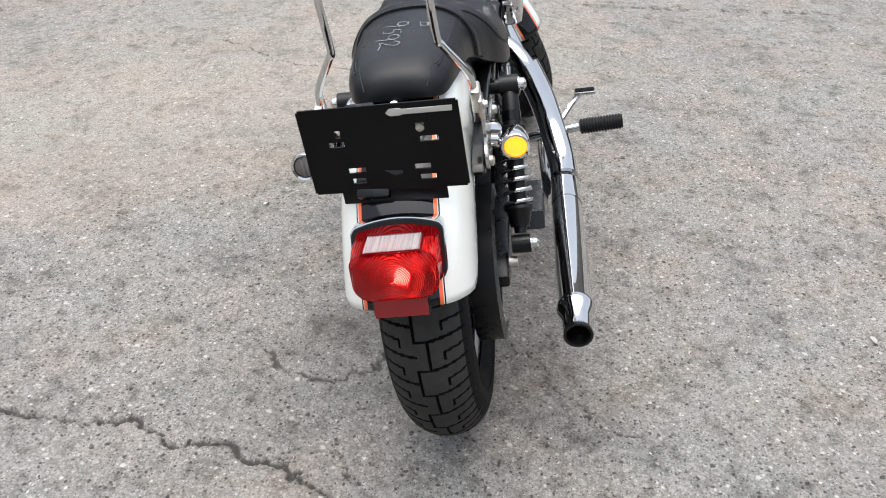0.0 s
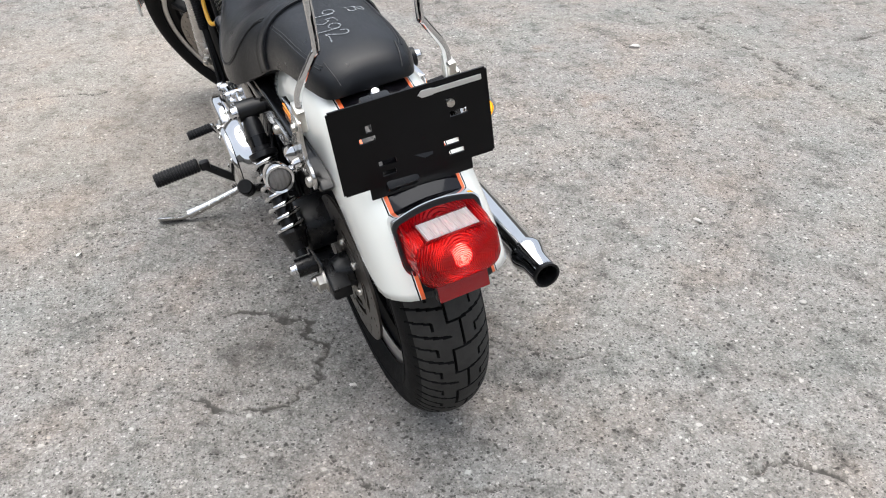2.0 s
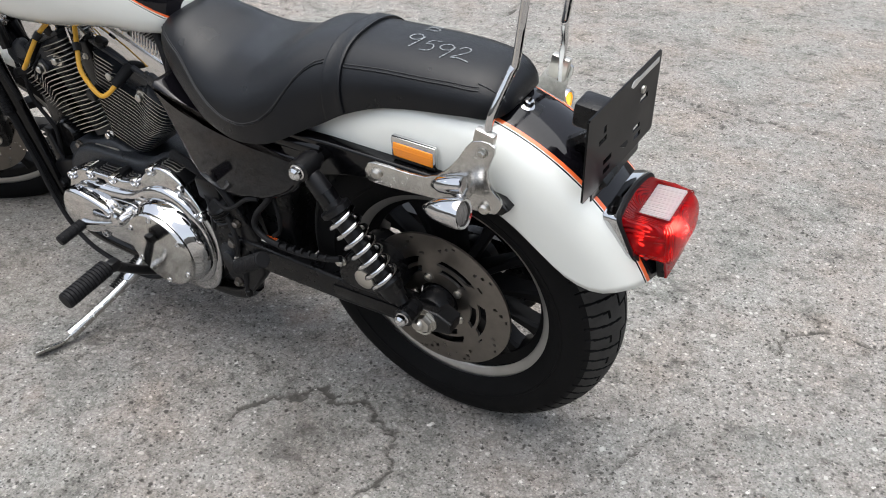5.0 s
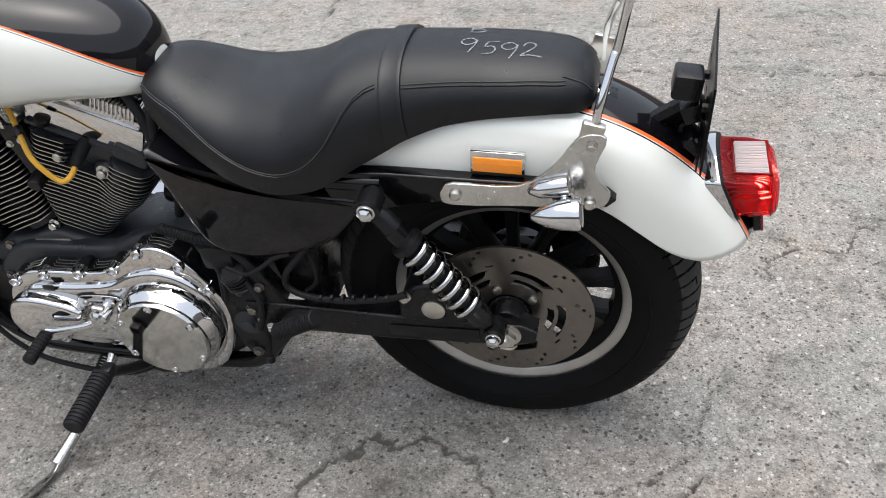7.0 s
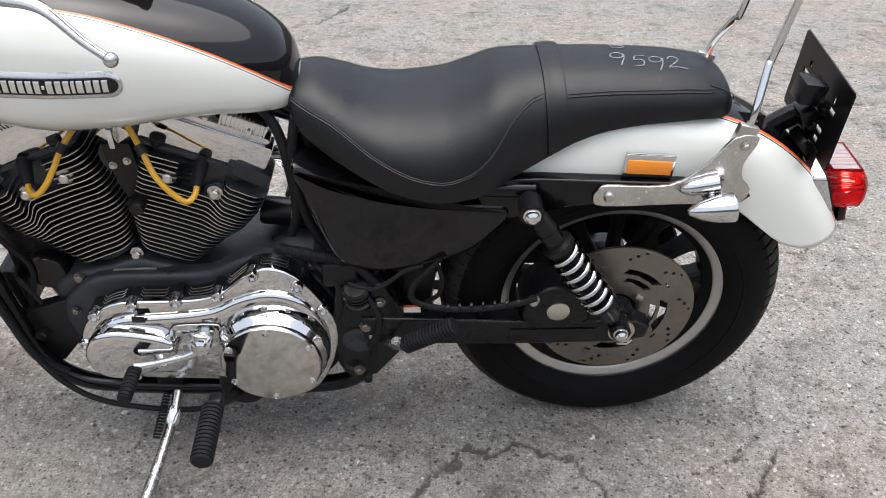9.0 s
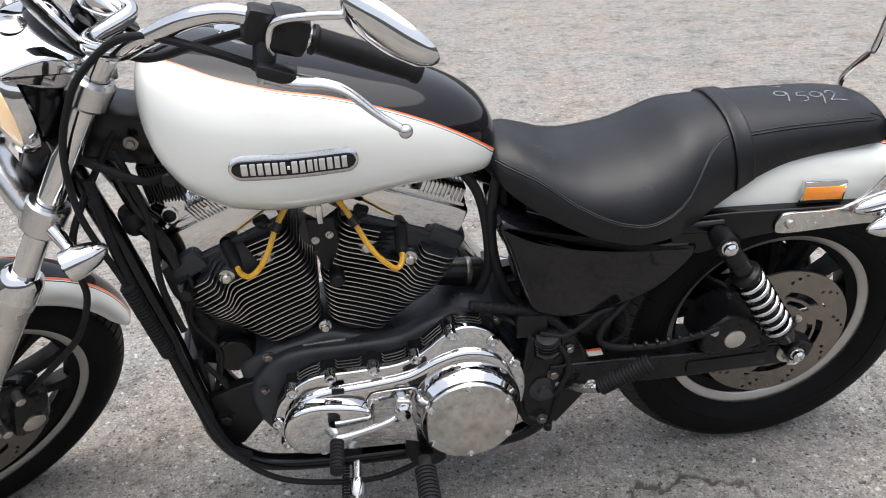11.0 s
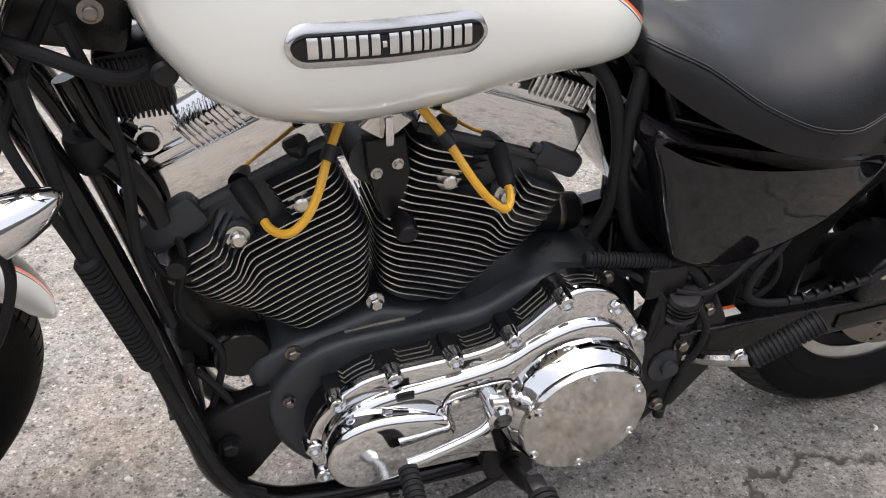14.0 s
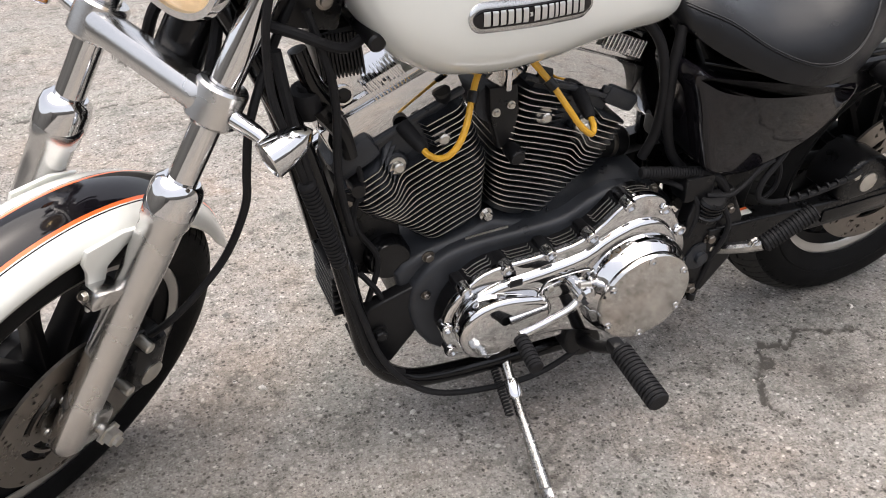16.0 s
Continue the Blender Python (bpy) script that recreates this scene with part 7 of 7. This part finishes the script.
for sg in (1, -1):
    part("lamp_cable", tube([(-0.03, sg * 0.03, 0.10), (-0.03, sg * 0.05, 0.04), (-0.05, sg * 0.05, -0.02), (-0.08, sg * 0.04, -0.01)], 0.008, 8, 5), RUBBER, fork, m=FM)

part("throttle_cable", tube([(0.020, -0.060, 0.120), (0.052, -0.096, 0.190), (0.060, -0.102, 0.250), (0.064, -0.110, 0.310), (0.030, -0.150, 0.375), (-0.040, -0.220, 0.390), (-0.100, -0.300, 0.380)], 0.0058, 10, 6), RUBBER, fork, m=FM)

# handlebar: near half, mirrored across the steering axis for the far half
IF = FM.inverted()


def steer(p):
    return IF @ Vector(p)


MF = FM @ MIR
bars = holder("handlebar", moto, "chrome handlebar with black grips, turned left")
half = [steer(p) for p in ((1.115, 0.075, 1.005), (1.065, 0.140, 1.010), (1.010, 0.196, 1.045), (0.955, 0.226, 1.074), (0.905, 0.234, 1.080), (0.860, 0.230, 1.062), (0.800, 0.222, 1.030))]
half = [Vector((-0.058, 0.0, 0.322)), Vector((-0.058, 0.045, 0.322))] + half
for m in (FM, MF):
    part("bar", tube(half, 0.0127, 18, 6), CHROME, bars, "chrome handlebar tube", m=m)
    g0, g1 = steer((0.812, 0.224, 1.036)), steer((0.680, 0.213, 0.978))
    part("grip", lathe([(0.0190, 0), (0.0200, 0.004), (0.0165, 0.008), (0.0165, 0.135), (0.0185, 0.138), (0.0185, 0.146), (0.013, 0.149), (0, 0.149)], g0, g1 - g0, 28), RUBBER, bars, "black rubber grip", m=m)
    part("switch_housing", rbox(tuple(steer((0.840, 0.228, 1.052))), (0.050, 0.058, 0.052), 0.012, (0, 10, -30)), BLACK, bars, m=m)
    part("switch_block", rbox(tuple(steer((0.872, 0.233, 1.062))), (0.040, 0.034, 0.048), 0.009, (0, 10, -30)), BLACK, bars, m=m)
    part("switch_button", rbox(tuple(steer((0.845, 0.252, 1.064))), (0.016, 0.014, 0.010), 0.003, (0, 10, -30)), RUBBER, bars, m=m)
    part("lever_perch", tube([steer(p) for p in ((0.868, 0.236, 1.040), (0.872, 0.246, 1.020), (0.878, 0.250, 1.008))], [0.016, 0.014, 0.012], 12, 4), BLACK, bars, m=m)
    part("perch_body", rbox(tuple(steer((0.858, 0.254, 1.010))), (0.050, 0.040, 0.018), 0.006, (0, 10, -40)), BLACK, bars, m=m)
    part("control_lever", tube([steer(p) for p in ((0.870, 0.256, 1.006), (0.835, 0.268, 1.000), (0.800, 0.280, 0.998), (0.775, 0.291, 0.990), (0.740, 0.305, 0.962), (0.712, 0.312, 0.943))], [0.011, 0.0112, 0.0088, 0.0070, 0.0056, 0.0056], 14, 6, flat=0.6), SATIN, bars, "satin alloy control lever", m=m)
    part("lever_ball", lathe([(0.0092 * math.sin(math.pi * q / 10), -0.0092 * math.cos(math.pi * q / 10)) for q in range(11)], steer((0.710, 0.312, 0.941)), (0, 0, 1), 18), SATIN, bars, m=m)
    part("pivot_bolt", lathe([(0.006, -0.014), (0.006, 0.012), (0.0045, 0.014)], steer((0.872, 0.254, 1.008)), (0, 0, 1), 12), ZINC, bars, m=m)
    part("mirror_stem", tube([steer(p) for p in ((0.862, 0.248, 1.030), (0.860, 0.254, 1.058), (0.845, 0.262, 1.075), (0.800, 0.276, 1.082), (0.765, 0.284, 1.084), (0.748, 0.286, 1.098))], 0.0052, 12, 6), CHROME, bars, "thin chrome mirror stem", m=m)
    part("mirror_knuckle", lathe([(0, -0.011), (0.009, -0.008), (0.0115, 0), (0.009, 0.008), (0, 0.011)], steer((0.748, 0.286, 1.100)), (0, 0, 1), 18), CHROME, bars, m=m)


def build_mirror(m):
    """Tapered chrome mirror shell with the glass let into its face."""
    bm = bmesh.new()
    rows = []
    outline = [(-0.062, 0.012), (-0.050, 0.032), (-0.015, 0.042), (0.030, 0.038), (0.060, 0.026), (0.072, 0.006), (0.064, -0.018), (0.030, -0.036), (-0.015, -0.040), (-0.050, -0.028)]
    edge = through_points([(u, v * 0.78, 0) for u, v in outline], 5, True)
    for k, d in ((1.0, 0.0), (1.03, 0.004), (0.98, 0.012), (0.82, 0.020), (0.5, 0.026), (0.2, 0.028)):
        rows.append([bm.verts.new((p.x * k, p.y * k, d)) for p in edge])
    n = len(edge)
    for A, B in zip(rows, rows[1:]):
        for k in range(n):
            bm.faces.new((A[k], A[(k + 1) % n], B[(k + 1) % n], B[k]))
    bm.faces.new(rows[-1])
    part("mirror_shell", bm, CHROME, bars, "tapered chrome mirror", smooth=60, m=m)
    bm = bmesh.new()
    bm.faces.new([bm.verts.new((p.x * 0.97, p.y * 0.97, 0.002)) for p in edge])
    part("mirror_glass", bm, MIRROR, bars, m=m)


def axes(at, x, z):
    """A frame at a point from its first and third axis."""
    x, z = Vector(x).normalized(), Vector(z)
    z = (z - x * z.dot(x)).normalized()
    y = z.cross(x)
    return Matrix(((x.x, y.x, z.x, at[0]), (x.y, y.y, z.y, at[1]), (x.z, y.z, z.z, at[2]), (0, 0, 0, 1)))


mm = axes((0.722, 0.300, 1.074), (-0.75, 0.435, -0.49), (0.648, 0.607, -0.456))
build_mirror(mm)
build_mirror(FM @ MIR @ IF @ mm)
part("brake_hose_upper", tube([Vector((-0.05, -0.03, 0.26)), steer((1.10, 0.06, 0.995)), steer((1.03, 0.145, 1.0)), steer((0.95, 0.205, 1.035)), steer((0.89, 0.232, 1.055))], 0.006, 10, 6), RUBBER, bars, m=FM)

# front turn signals on the lower yoke
for sg in (1, -1):
    m = FM if sg > 0 else MF
    a0 = Vector((0.000, 0.200, -0.006))
    sig = part("turn_signal", lathe([(0.0, -0.050), (0.009, -0.044), (0.019, -0.026), (0.0245, -0.004), (0.0255, 0.016), (0.0235, 0.018), (0.021, 0.008), (0, 0.006)], a0, (1, -0.35, -1.15), 32), CHROME, fork, "chrome bullet turn signal", m=m)
    part("signal_lens", lathe([(0.0225, 0.010), (0.021, 0.015), (0.012, 0.019), (0, 0.020)], a0, (1, -0.35, -1.15), 28), AMBER if sg < 0 else GREYLENS, fork, m=m)
    part("signal_stem", tube([Vector((0.0, 0.130, -0.004)), a0 * 0.5 + Vector((0.0, 0.065, 0.0)), a0 + Vector((0, -0.018, 0.0))], [0.0125, 0.010, 0.008], 14, 5), CHROME, fork, m=m)
